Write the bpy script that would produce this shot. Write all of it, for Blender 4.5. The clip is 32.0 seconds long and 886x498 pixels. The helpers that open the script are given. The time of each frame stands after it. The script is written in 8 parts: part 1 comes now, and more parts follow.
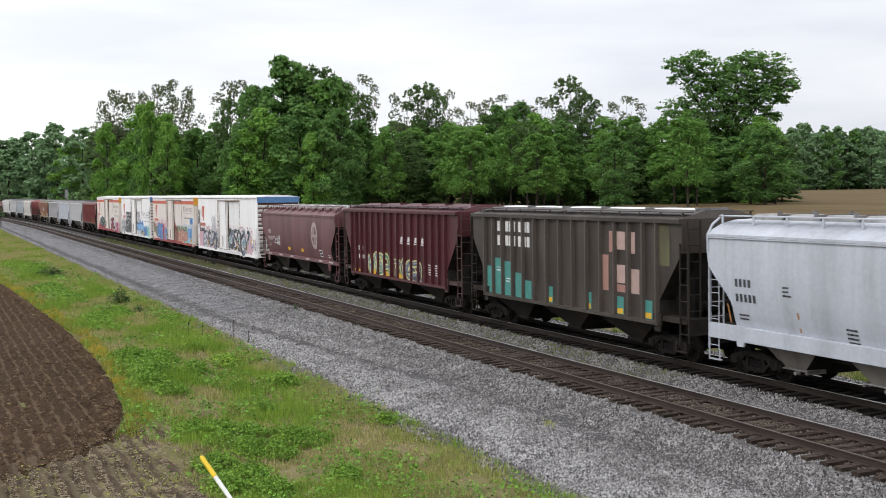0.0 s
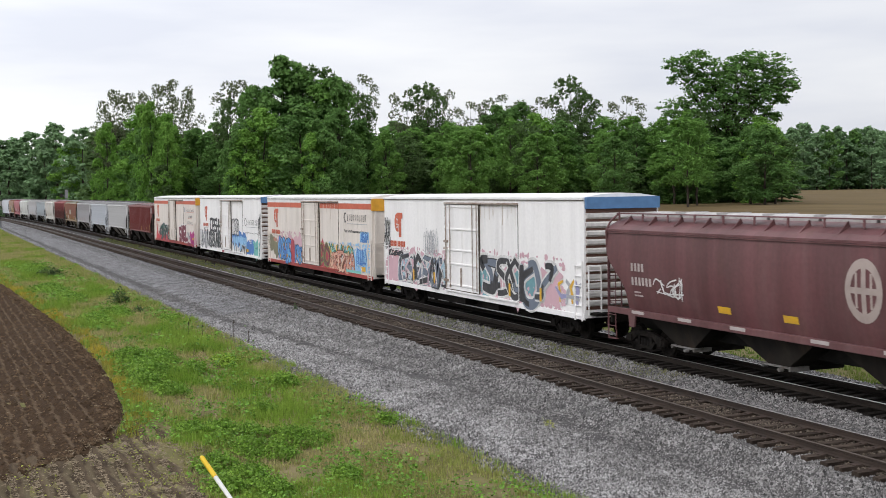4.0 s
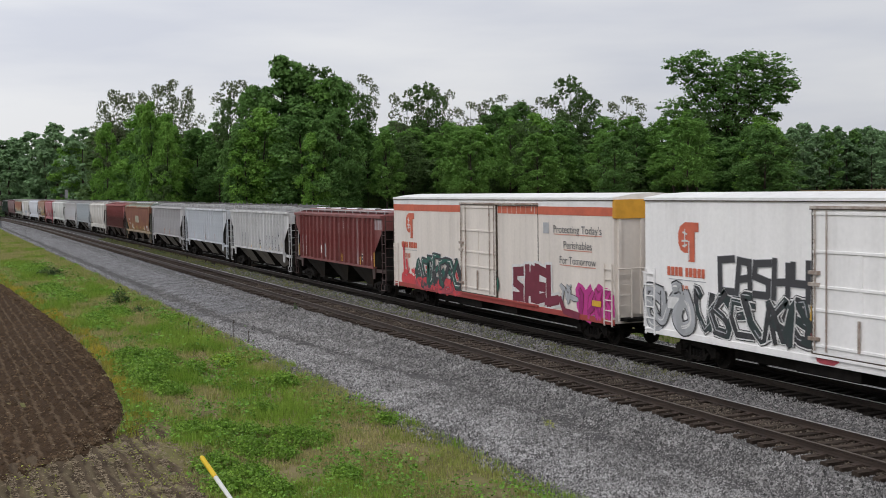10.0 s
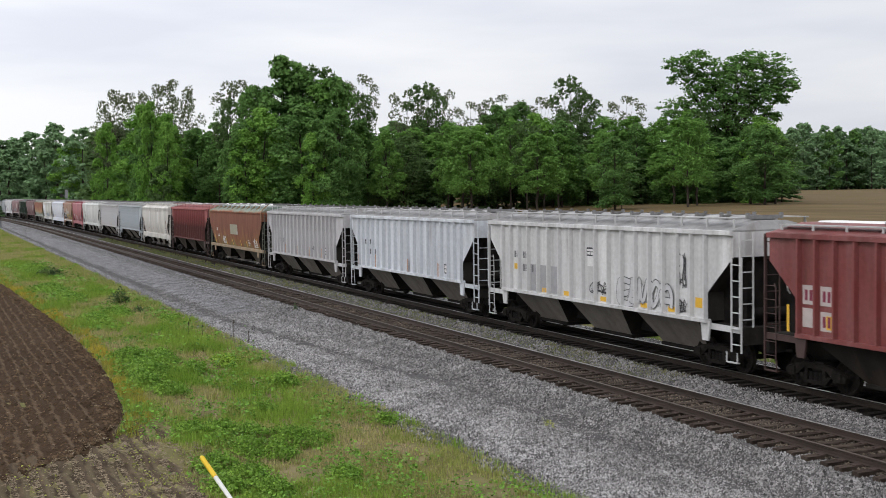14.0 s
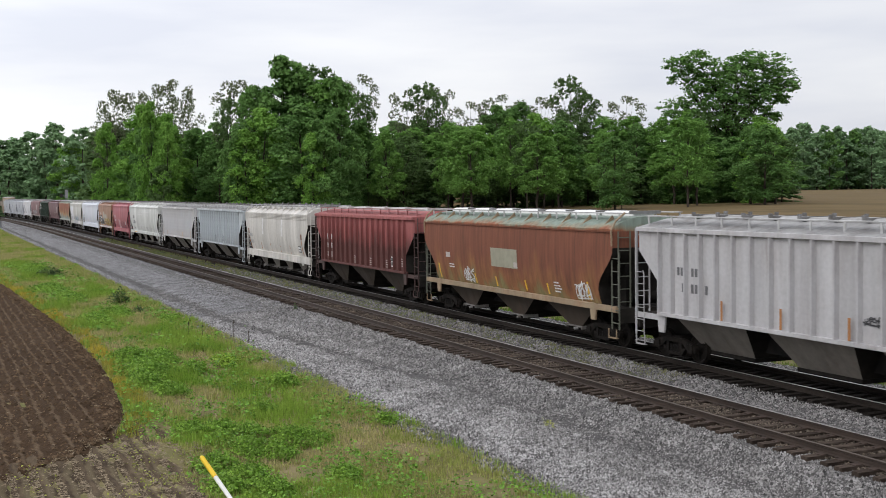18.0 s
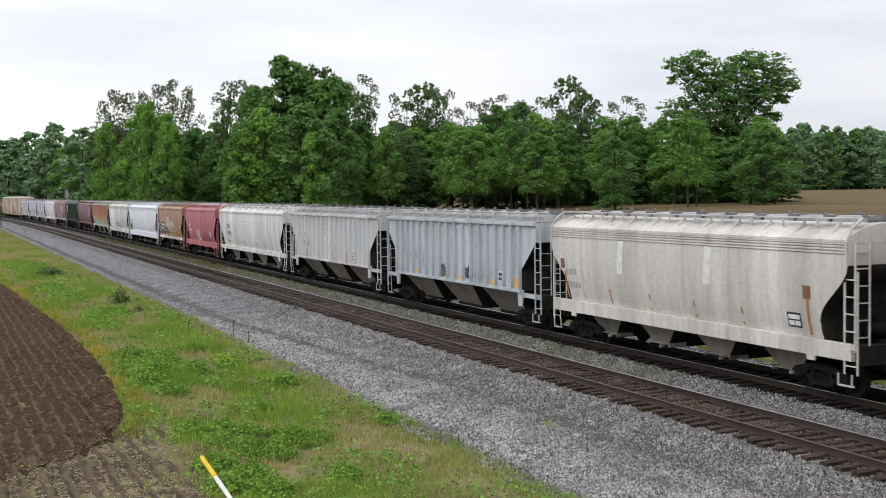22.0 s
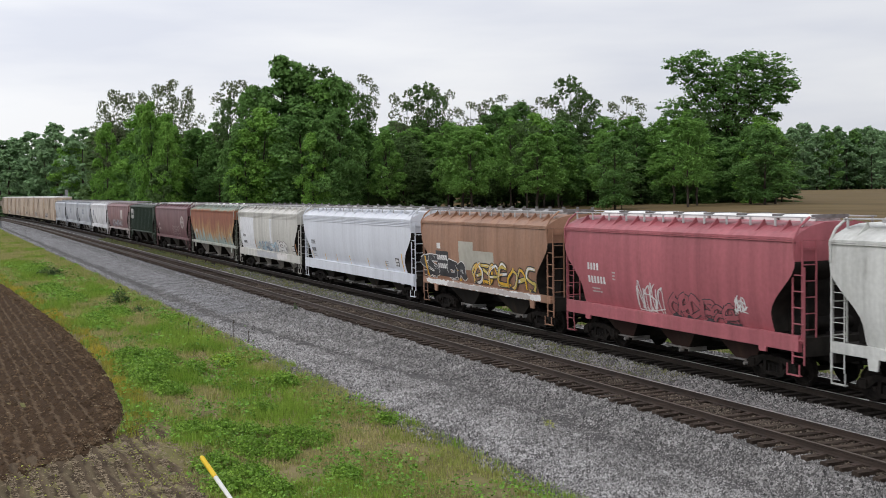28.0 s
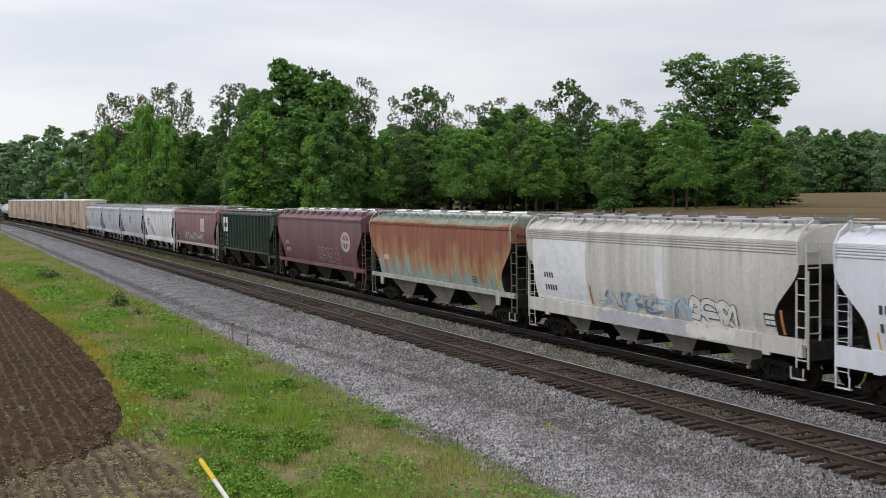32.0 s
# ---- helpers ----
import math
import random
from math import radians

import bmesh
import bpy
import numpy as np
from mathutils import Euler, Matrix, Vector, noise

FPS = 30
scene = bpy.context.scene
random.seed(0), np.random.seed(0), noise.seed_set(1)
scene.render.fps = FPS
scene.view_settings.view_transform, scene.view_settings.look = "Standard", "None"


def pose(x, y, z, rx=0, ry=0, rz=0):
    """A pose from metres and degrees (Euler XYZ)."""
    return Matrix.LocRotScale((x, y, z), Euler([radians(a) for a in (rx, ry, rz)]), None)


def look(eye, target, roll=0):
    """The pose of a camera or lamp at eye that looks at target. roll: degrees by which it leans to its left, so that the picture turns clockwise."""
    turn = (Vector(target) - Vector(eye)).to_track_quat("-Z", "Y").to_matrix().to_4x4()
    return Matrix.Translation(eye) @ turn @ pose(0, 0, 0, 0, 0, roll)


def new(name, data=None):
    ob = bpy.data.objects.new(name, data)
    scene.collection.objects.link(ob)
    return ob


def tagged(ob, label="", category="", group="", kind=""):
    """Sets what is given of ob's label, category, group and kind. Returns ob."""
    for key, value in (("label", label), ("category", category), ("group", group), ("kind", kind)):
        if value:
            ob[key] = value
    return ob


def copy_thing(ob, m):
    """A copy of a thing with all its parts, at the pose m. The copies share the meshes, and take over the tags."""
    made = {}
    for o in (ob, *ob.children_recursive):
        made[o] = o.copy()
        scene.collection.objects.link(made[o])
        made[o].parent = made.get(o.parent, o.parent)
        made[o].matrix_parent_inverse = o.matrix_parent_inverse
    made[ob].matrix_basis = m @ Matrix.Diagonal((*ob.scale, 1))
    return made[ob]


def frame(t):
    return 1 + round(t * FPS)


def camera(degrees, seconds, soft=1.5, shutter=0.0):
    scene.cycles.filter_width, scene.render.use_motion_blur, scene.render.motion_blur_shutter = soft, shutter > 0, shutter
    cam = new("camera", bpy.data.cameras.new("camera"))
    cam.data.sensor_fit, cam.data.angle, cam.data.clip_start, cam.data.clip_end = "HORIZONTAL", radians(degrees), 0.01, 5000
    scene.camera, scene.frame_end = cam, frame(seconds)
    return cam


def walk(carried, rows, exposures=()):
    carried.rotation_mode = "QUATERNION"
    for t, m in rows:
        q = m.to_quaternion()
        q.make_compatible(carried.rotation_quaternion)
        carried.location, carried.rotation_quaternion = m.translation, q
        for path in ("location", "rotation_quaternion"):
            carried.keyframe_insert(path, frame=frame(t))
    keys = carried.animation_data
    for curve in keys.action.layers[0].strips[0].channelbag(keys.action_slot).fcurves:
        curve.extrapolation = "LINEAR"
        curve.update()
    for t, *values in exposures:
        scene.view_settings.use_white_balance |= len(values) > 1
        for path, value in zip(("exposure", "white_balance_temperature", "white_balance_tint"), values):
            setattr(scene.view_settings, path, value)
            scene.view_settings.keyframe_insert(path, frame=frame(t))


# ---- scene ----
# World: x runs along the railway (the train travels towards +x), y away from the camera,
# z up from the near track's rail top.
EYE = Vector((0.0, 0.0, 5.527))
FORWARD = Vector((-0.9187, 0.3918, -0.0491))
ROLL = -0.79


def view(up_deg=0.0, right_deg=0.0):
    d = FORWARD.normalized()
    side = d.cross(Vector((0, 0, 1))).normalized()
    up = side.cross(d)
    d = d + up * math.tan(radians(up_deg)) + side * math.tan(radians(right_deg))
    return look(EYE, EYE + d * 50, ROLL)


cam = camera(40.58, 32.0, soft=0.8, shutter=0.15)
walk(cam, [(0, view()), (14, view()), (28.3, view()), (29, view(0.035, 0.004)), (29.6, view(0.085, 0.01)),
           (30.4, view(0.118, 0.02)), (31.2, view(0.128, 0.03)), (32, view(0.142, 0.045))],
     exposures=[(0, 0.16, 6410, 11.5), (2, 0.32, 6410, 11.5), (3, 0.29, 6410, 11.5), (3.6, 0.16, 6410, 11.5), (6, -0.32, 6410, 11.5), (9, -0.32, 6410, 11.5), (11, -0.26, 6410, 11.5), (12.5, -0.12, 6410, 11.5), (14, -0.02, 6410, 11.5), (17, -0.06, 6410, 11.5), (19, 0.12, 6410, 11.5), (22, 0.12, 6410, 11.5), (24, 0.13, 6410, 11.5), (25.5, 0.10, 6410, 11.5), (28, -0.08, 6410, 11.5), (32, -0.12, 6410, 11.5)])

# ---------------------------------------------------------------- light
SUN_EL, SUN_AZ = radians(41), radians(208)


def make_world():
    w = bpy.data.worlds.new("overcast_sky")
    scene.world = w
    w.use_nodes = True
    nt = w.node_tree
    nt.nodes.clear()
    N, L = nt.nodes.new, nt.links.new
    out, bg = N("ShaderNodeOutputWorld"), N("ShaderNodeBackground")
    tc, sep = N("ShaderNodeTexCoord"), N("ShaderNodeSeparateXYZ")
    L(tc.outputs["Generated"], sep.inputs[0])
    # the overcast sky is brighter overhead than at the horizon
    ramp = N("ShaderNodeValToRGB")
    ramp.color_ramp.elements[0].position, ramp.color_ramp.elements[0].color = 0.0, (0.825, 0.83, 0.855, 1)
    ramp.color_ramp.elements[1].position, ramp.color_ramp.elements[1].color = 1.0, (1.20, 1.20, 1.22, 1)
    e = ramp.color_ramp.elements.new(0.12)
    e.color = (0.885, 0.89, 0.915, 1)
    e = ramp.color_ramp.elements.new(0.45)
    e.color = (1.08, 1.08, 1.10, 1)
    L(sep.outputs["Z"], ramp.inputs[0])
    # soft cloud streaks
    mp, nz = N("ShaderNodeMapping"), N("ShaderNodeTexNoise")
    mp.inputs["Scale"].default_value = (1.2, 1.2, 7.0)
    nz.inputs["Scale"].default_value, nz.inputs["Detail"].default_value = 2.2, 5
    L(tc.outputs["Generated"], mp.inputs[0])
    L(mp.outputs[0], nz.inputs["Vector"])
    cr = N("ShaderNodeValToRGB")
    cr.color_ramp.elements[0].position, cr.color_ramp.elements[0].color = 0.36, (0.90, 0.92, 0.97, 1)
    cr.color_ramp.elements[1].position, cr.color_ramp.elements[1].color = 0.62, (1.12, 1.12, 1.10, 1)
    L(nz.outputs["Fac"], cr.inputs[0])
    mul = N("ShaderNodeMixRGB")
    mul.blend_type, mul.inputs[0].default_value = "MULTIPLY", 1.0
    L(ramp.outputs[0], mul.inputs[1])
    # the cloud is thinner and whiter down the line than across it
    wide, thin = N("ShaderNodeMapRange"), N("ShaderNodeMixRGB")
    wide.inputs[1].default_value, wide.inputs[2].default_value, wide.inputs[3].default_value, wide.inputs[4].default_value = 0.0, 0.75, 1.12, 0.91
    L(sep.outputs["Y"], wide.inputs[0])
    thin.blend_type, thin.inputs[0].default_value = "MULTIPLY", 1.0
    L(cr.outputs[0], thin.inputs[1])
    L(wide.outputs[0], thin.inputs[2])
    L(thin.outputs[0], mul.inputs[2])
    # a little of the clear sky behind the cloud
    sky = N("ShaderNodeTexSky")
    sky.sky_type, sky.sun_disc, sky.sun_elevation, sky.sun_rotation = "NISHITA", False, SUN_EL, SUN_AZ
    sc = N("ShaderNodeMixRGB")
    sc.blend_type, sc.inputs[0].default_value = "MULTIPLY", 1.0
    sc.inputs[2].default_value = (0.10, 0.10, 0.10, 1)
    L(sky.outputs[0], sc.inputs[1])
    mix = N("ShaderNodeMixRGB")
    mix.inputs[0].default_value = 0.12
    L(mul.outputs[0], mix.inputs[1])
    L(sc.outputs[0], mix.inputs[2])
    L(mix.outputs[0], bg.inputs["Color"])
    bg.inputs["Strength"].default_value = 1.0
    L(bg.outputs[0], out.inputs[0])


make_world()
sun = new("sun", bpy.data.lights.new("sun", "SUN"))
sun.data.energy, sun.data.angle, sun.data.color = 1.15, radians(28), (1.0, 0.97, 0.93)
sun.matrix_world = look((8, -92, 92), (-40, 0, 0))
scene.view_settings.exposure = 0.0

# ---------------------------------------------------------------- materials
MATS = {}


def mat(name, col, col2=None, rough=0.7, metal=0.0, scale=3.0, detail=6, amount=0.5, bump=0.0, bscale=None,
        stretch=(1, 1, 1), isle=0.0, spec=0.4, obj=0.0, lo=0.4, hi=0.62, trans=0.0, coords="Object", rows=None):
    """A surface of two colours mixed by two noises, with a fine relief. isle, obj: brightness spread per piece."""
    if name in MATS:
        return MATS[name]
    m = bpy.data.materials.new(name)
    MATS[name] = m
    m.use_nodes = True
    nt = m.node_tree
    N, L = nt.nodes.new, nt.links.new
    b = nt.nodes["Principled BSDF"]
    b.inputs["Roughness"].default_value, b.inputs["Metallic"].default_value = rough, metal
    b.inputs["Specular IOR Level"].default_value = spec
    tc, mp = N("ShaderNodeTexCoord"), N("ShaderNodeMapping")
    mp.inputs["Scale"].default_value = stretch
    L(tc.outputs[coords], mp.inputs[0])
    col2 = col2 or tuple(c * 0.75 for c in col)
    n1, n2, r = N("ShaderNodeTexNoise"), N("ShaderNodeTexNoise"), N("ShaderNodeValToRGB")
    n1.inputs["Scale"].default_value, n1.inputs["Detail"].default_value = scale, detail
    n2.inputs["Scale"].default_value, n2.inputs["Detail"].default_value = scale * 0.17, 3
    L(mp.outputs[0], n1.inputs["Vector"])
    L(mp.outputs[0], n2.inputs["Vector"])
    ad = N("ShaderNodeMixRGB")
    ad.inputs[0].default_value = 0.45
    L(n1.outputs["Fac"], ad.inputs[1])
    L(n2.outputs["Fac"], ad.inputs[2])
    L(ad.outputs[0], r.inputs[0])
    r.color_ramp.elements[0].position, r.color_ramp.elements[1].position = lo, hi
    r.color_ramp.elements[0].color, r.color_ramp.elements[1].color = (*col, 1), (*[c * amount + d * (1 - amount) for c, d in zip(col, col2)], 1)
    last = r.outputs[0]
    if rows:
        # drier crust along the rows: spacing in metres, colour
        wv, wr, wm = N("ShaderNodeTexWave"), N("ShaderNodeValToRGB"), N("ShaderNodeMixRGB")
        wv.bands_direction, wv.inputs["Scale"].default_value = "Y", 0.31416 / rows[0]
        wv.inputs["Distortion"].default_value, wv.inputs["Detail"].default_value, wv.inputs["Detail Scale"].default_value = 3.2, 4, 1.2
        L(tc.outputs[coords], wv.inputs["Vector"])
        wr.color_ramp.elements[0].position, wr.color_ramp.elements[1].position = 0.62, 1.0
        wk = N("ShaderNodeMath")
        wk.operation = "MULTIPLY"
        L(wv.outputs["Fac"], wr.inputs[0])
        L(wr.outputs[0], wk.inputs[0])
        L(n1.outputs["Fac"], wk.inputs[1])
        L(wk.outputs[0], wm.inputs[0])
        L(last, wm.inputs[1])
        wm.inputs[2].default_value = (*rows[1], 1)
        last = wm.outputs[0]
    if isle or obj:
        src = N("ShaderNodeNewGeometry").outputs["Random Per Island"] if isle else N("ShaderNodeObjectInfo").outputs["Random"]
        hv, mr = N("ShaderNodeHueSaturation"), N("ShaderNodeMapRange")
        s = isle or obj
        mr.inputs[3].default_value, mr.inputs[4].default_value = 1 - s, 1 + s
        L(src, mr.inputs[0])
        L(mr.outputs[0], hv.inputs["Value"])
        L(last, hv.inputs["Color"])
        last = hv.outputs[0]
    L(last, b.inputs["Base Color"])
    if bump:
        bp, n3 = N("ShaderNodeBump"), N("ShaderNodeTexNoise")
        n3.inputs["Scale"].default_value, n3.inputs["Detail"].default_value = bscale or scale * 4, 5
        L(mp.outputs[0], n3.inputs["Vector"])
        L(n3.outputs["Fac"], bp.inputs["Height"])
        bp.inputs["Strength"].default_value, bp.inputs["Distance"].default_value = bump, 0.05
        L(bp.outputs[0], b.inputs["Normal"])
    if trans:
        tr, mx = N("ShaderNodeBsdfTranslucent"), N("ShaderNodeMixShader")
        L(last, tr.inputs[0])
        mx.inputs[0].default_value = trans
        L(b.outputs[0], mx.inputs[1])
        L(tr.outputs[0], mx.inputs[2])
        L(mx.outputs[0], nt.nodes["Material Output"].inputs[0])
    return m


def paint(name, col, dirt=(0.09, 0.075, 0.06), dirt_amt=0.5, rough=0.55, streak=0.6, rust=(0.10, 0.062, 0.042), spec=0.35):
    """Weathered wagon paint: the colour, dirt streaks running down, and grime in patches."""
    if name in MATS:
        return MATS[name]
    m = bpy.data.materials.new(name)
    MATS[name] = m
    m.use_nodes = True
    nt = m.node_tree
    N, L = nt.nodes.new, nt.links.new
    b = nt.nodes["Principled BSDF"]
    b.inputs["Roughness"].default_value = rough
    b.inputs["Specular IOR Level"].default_value = spec
    tc, mp = N("ShaderNodeTexCoord"), N("ShaderNodeMapping")
    mp.inputs["Scale"].default_value = (1.5, 1.5, 0.16)
    L(tc.outputs["Object"], mp.inputs[0])
    a = N("ShaderNodeTexNoise")
    a.inputs["Scale"].default_value, a.inputs["Detail"].default_value, a.inputs["Roughness"].default_value = 1.6, 8, 0.62
    L(mp.outputs[0], a.inputs["Vector"])
    r = N("ShaderNodeValToRGB")
    r.color_ramp.elements[0].position, r.color_ramp.elements[1].position = 0.47, 0.78
    r.color_ramp.elements[1].color = (streak, streak, streak, 1)
    L(a.outputs["Fac"], r.inputs[0])
    g = N("ShaderNodeTexNoise")
    g.inputs["Scale"].default_value, g.inputs["Detail"].default_value = 0.55, 6
    L(tc.outputs["Object"], g.inputs["Vector"])
    r2 = N("ShaderNodeValToRGB")
    r2.color_ramp.elements[0].position, r2.color_ramp.elements[1].position = 0.42, 0.85
    r2.color_ramp.elements[1].color = (dirt_amt, dirt_amt, dirt_amt, 1)
    L(g.outputs["Fac"], r2.inputs[0])
    add = N("ShaderNodeMath")
    add.operation, add.use_clamp = "ADD", True
    L(r.outputs[0], add.inputs[0])
    L(r2.outputs[0], add.inputs[1])
    mx = N("ShaderNodeMixRGB")
    mx.inputs[1].default_value, mx.inputs[2].default_value = (*col, 1), (*[0.55 * d + 0.45 * c for c, d in zip(col, dirt)], 1)
    L(add.outputs[0], mx.inputs[0])
    # narrow runs of rust and soot below seams and fittings
    m2, a2, r3, mr3 = N("ShaderNodeMapping"), N("ShaderNodeTexNoise"), N("ShaderNodeValToRGB"), N("ShaderNodeMixRGB")
    m2.inputs["Location"].default_value, m2.inputs["Scale"].default_value = (len(MATS) * 3.7, 1.0, 0.0), (2.3, 2.3, 0.30)
    a2.inputs["Scale"].default_value, a2.inputs["Detail"].default_value, a2.inputs["Roughness"].default_value = 1.1, 7, 0.6
    L(tc.outputs["Object"], m2.inputs[0])
    L(m2.outputs[0], a2.inputs["Vector"])
    r3.color_ramp.elements[0].position, r3.color_ramp.elements[1].position = 0.55, 0.70
    k3 = min(1.0, streak * 1.15)
    r3.color_ramp.elements[1].color = (k3, k3, k3, 1)
    L(a2.outputs["Fac"], r3.inputs[0])
    ms, mk = N("ShaderNodeMapRange"), N("ShaderNodeMath")
    ms.inputs[1].default_value, ms.inputs[2].default_value = 0.40, 0.62
    mk.operation = "MULTIPLY"
    L(g.outputs["Fac"], ms.inputs[0])
    L(ms.outputs[0], mk.inputs[0])
    L(r3.outputs[0], mk.inputs[1])
    L(mk.outputs[0], mr3.inputs[0])
    L(mx.outputs[0], mr3.inputs[1])
    mr3.inputs[2].default_value = (*[0.35 * c + 0.65 * d for c, d in zip(col, rust)], 1)
    mx = mr3
    fine = N("ShaderNodeTexNoise")
    fine.inputs["Scale"].default_value, fine.inputs["Detail"].default_value = 8, 7
    L(tc.outputs["Object"], fine.inputs["Vector"])
    hv, mr = N("ShaderNodeHueSaturation"), N("ShaderNodeMapRange")
    mr.inputs[3].default_value, mr.inputs[4].default_value = 0.97 - 0.32 * streak, 1.04 + 0.22 * streak
    L(fine.outputs["Fac"], mr.inputs[0])
    # sheets weather a little differently from panel to panel
    m4, n4, v4, k4 = N("ShaderNodeMapping"), N("ShaderNodeTexNoise"), N("ShaderNodeMapRange"), N("ShaderNodeMath")
    m4.inputs["Location"].default_value, m4.inputs["Scale"].default_value = (len(MATS) * 1.9, 0.0, 0.0), (1.15, 0.3, 0.07)
    n4.inputs["Scale"].default_value, n4.inputs["Detail"].default_value, n4.inputs["Roughness"].default_value = 1.0, 6, 0.62
    L(tc.outputs["Object"], m4.inputs[0])
    L(m4.outputs[0], n4.inputs["Vector"])
    v4.inputs[1].default_value, v4.inputs[2].default_value, v4.inputs[3].default_value, v4.inputs[4].default_value = 0.32, 0.68, 1.0 - 0.42 * streak, 1.0 + 0.26 * streak
    k4.operation = "MULTIPLY"
    L(n4.outputs["Fac"], v4.inputs[0])
    L(mr.outputs[0], k4.inputs[0])
    L(v4.outputs[0], k4.inputs[1])
    L(k4.outputs[0], hv.inputs["Value"])
    L(mx.outputs[0], hv.inputs["Color"])
    L(hv.outputs[0], b.inputs["Base Color"])
    rr = N("ShaderNodeMapRange")
    rr.inputs[3].default_value, rr.inputs[4].default_value = rough - 0.1, rough + 0.25
    L(add.outputs[0], rr.inputs[0])
    L(rr.outputs[0], b.inputs["Roughness"])
    bp = N("ShaderNodeBump")
    bp.inputs["Strength"].default_value, bp.inputs["Distance"].default_value = 0.12, 0.03
    L(g.outputs["Fac"], bp.inputs["Height"])
    L(bp.outputs[0], b.inputs["Normal"])
    return m


def rusty(name, top, mid, low, z0, z1):
    """Paint that has rusted from the roof down in tongues, over a height range."""
    if name in MATS:
        return MATS[name]
    m = bpy.data.materials.new(name)
    MATS[name] = m
    m.use_nodes = True
    nt = m.node_tree
    N, L = nt.nodes.new, nt.links.new
    b = nt.nodes["Principled BSDF"]
    b.inputs["Roughness"].default_value = 0.8
    tc, sep = N("ShaderNodeTexCoord"), N("ShaderNodeSeparateXYZ")
    L(tc.outputs["Object"], sep.inputs[0])
    mr = N("ShaderNodeMapRange")
    mr.inputs[1].default_value, mr.inputs[2].default_value = z0, z1
    L(sep.outputs["Z"], mr.inputs[0])
    mp, n = N("ShaderNodeMapping"), N("ShaderNodeTexNoise")
    mp.inputs["Scale"].default_value = (1.3, 1.3, 0.12)
    n.inputs["Scale"].default_value, n.inputs["Detail"].default_value, n.inputs["Roughness"].default_value = 1.2, 8, 0.65
    L(tc.outputs["Object"], mp.inputs[0])
    L(mp.outputs[0], n.inputs["Vector"])
    n2 = N("ShaderNodeTexNoise")
    n2.inputs["Scale"].default_value, n2.inputs["Detail"].default_value = 0.8, 8
    L(tc.outputs["Object"], n2.inputs["Vector"])
    s1, s2, ad = N("ShaderNodeMath"), N("ShaderNodeMath"), N("ShaderNodeMath")
    s1.operation, s1.inputs[1].default_value, s1.inputs[2].default_value = "MULTIPLY_ADD", 1.5, -0.75
    L(n.outputs["Fac"], s1.inputs[0])
    s2.operation, s2.inputs[1].default_value, s2.inputs[2].default_value = "MULTIPLY_ADD", 0.8, -0.4
    L(n2.outputs["Fac"], s2.inputs[0])
    ad.operation = "ADD"
    L(s1.outputs[0], ad.inputs[0])
    L(s2.outputs[0], ad.inputs[1])
    a2 = N("ShaderNodeMath")
    a2.operation = "ADD"
    L(ad.outputs[0], a2.inputs[0])
    L(mr.outputs[0], a2.inputs[1])
    r = N("ShaderNodeValToRGB")
    els = r.color_ramp.elements
    els[0].position, els[0].color = 0.18, (*low, 1)
    els[1].position, els[1].color = 0.78, (*top, 1)
    e = els.new(0.42)
    e.color = (*mid, 1)
    L(a2.outputs[0], r.inputs[0])
    m3, n4, hv, mv = N("ShaderNodeMapping"), N("ShaderNodeTexNoise"), N("ShaderNodeHueSaturation"), N("ShaderNodeMapRange")
    m3.inputs["Scale"].default_value = (4.5, 4.5, 0.3)
    n4.inputs["Scale"].default_value, n4.inputs["Detail"].default_value, n4.inputs["Roughness"].default_value = 1.0, 9, 0.7
    L(tc.outputs["Object"], m3.inputs[0])
    L(m3.outputs[0], n4.inputs["Vector"])
    mv.inputs[1].default_value, mv.inputs[2].default_value, mv.inputs[3].default_value, mv.inputs[4].default_value = 0.3, 0.7, 0.62, 1.32
    L(n4.outputs["Fac"], mv.inputs[0])
    L(mv.outputs[0], hv.inputs["Value"])
    L(r.outputs[0], hv.inputs["Color"])
    L(hv.outputs[0], b.inputs["Base Color"])
    bp = N("ShaderNodeBump")
    bp.inputs["Strength"].default_value = 0.15
    L(n2.outputs["Fac"], bp.inputs["Height"])
    L(bp.outputs[0], b.inputs["Normal"])
    return m


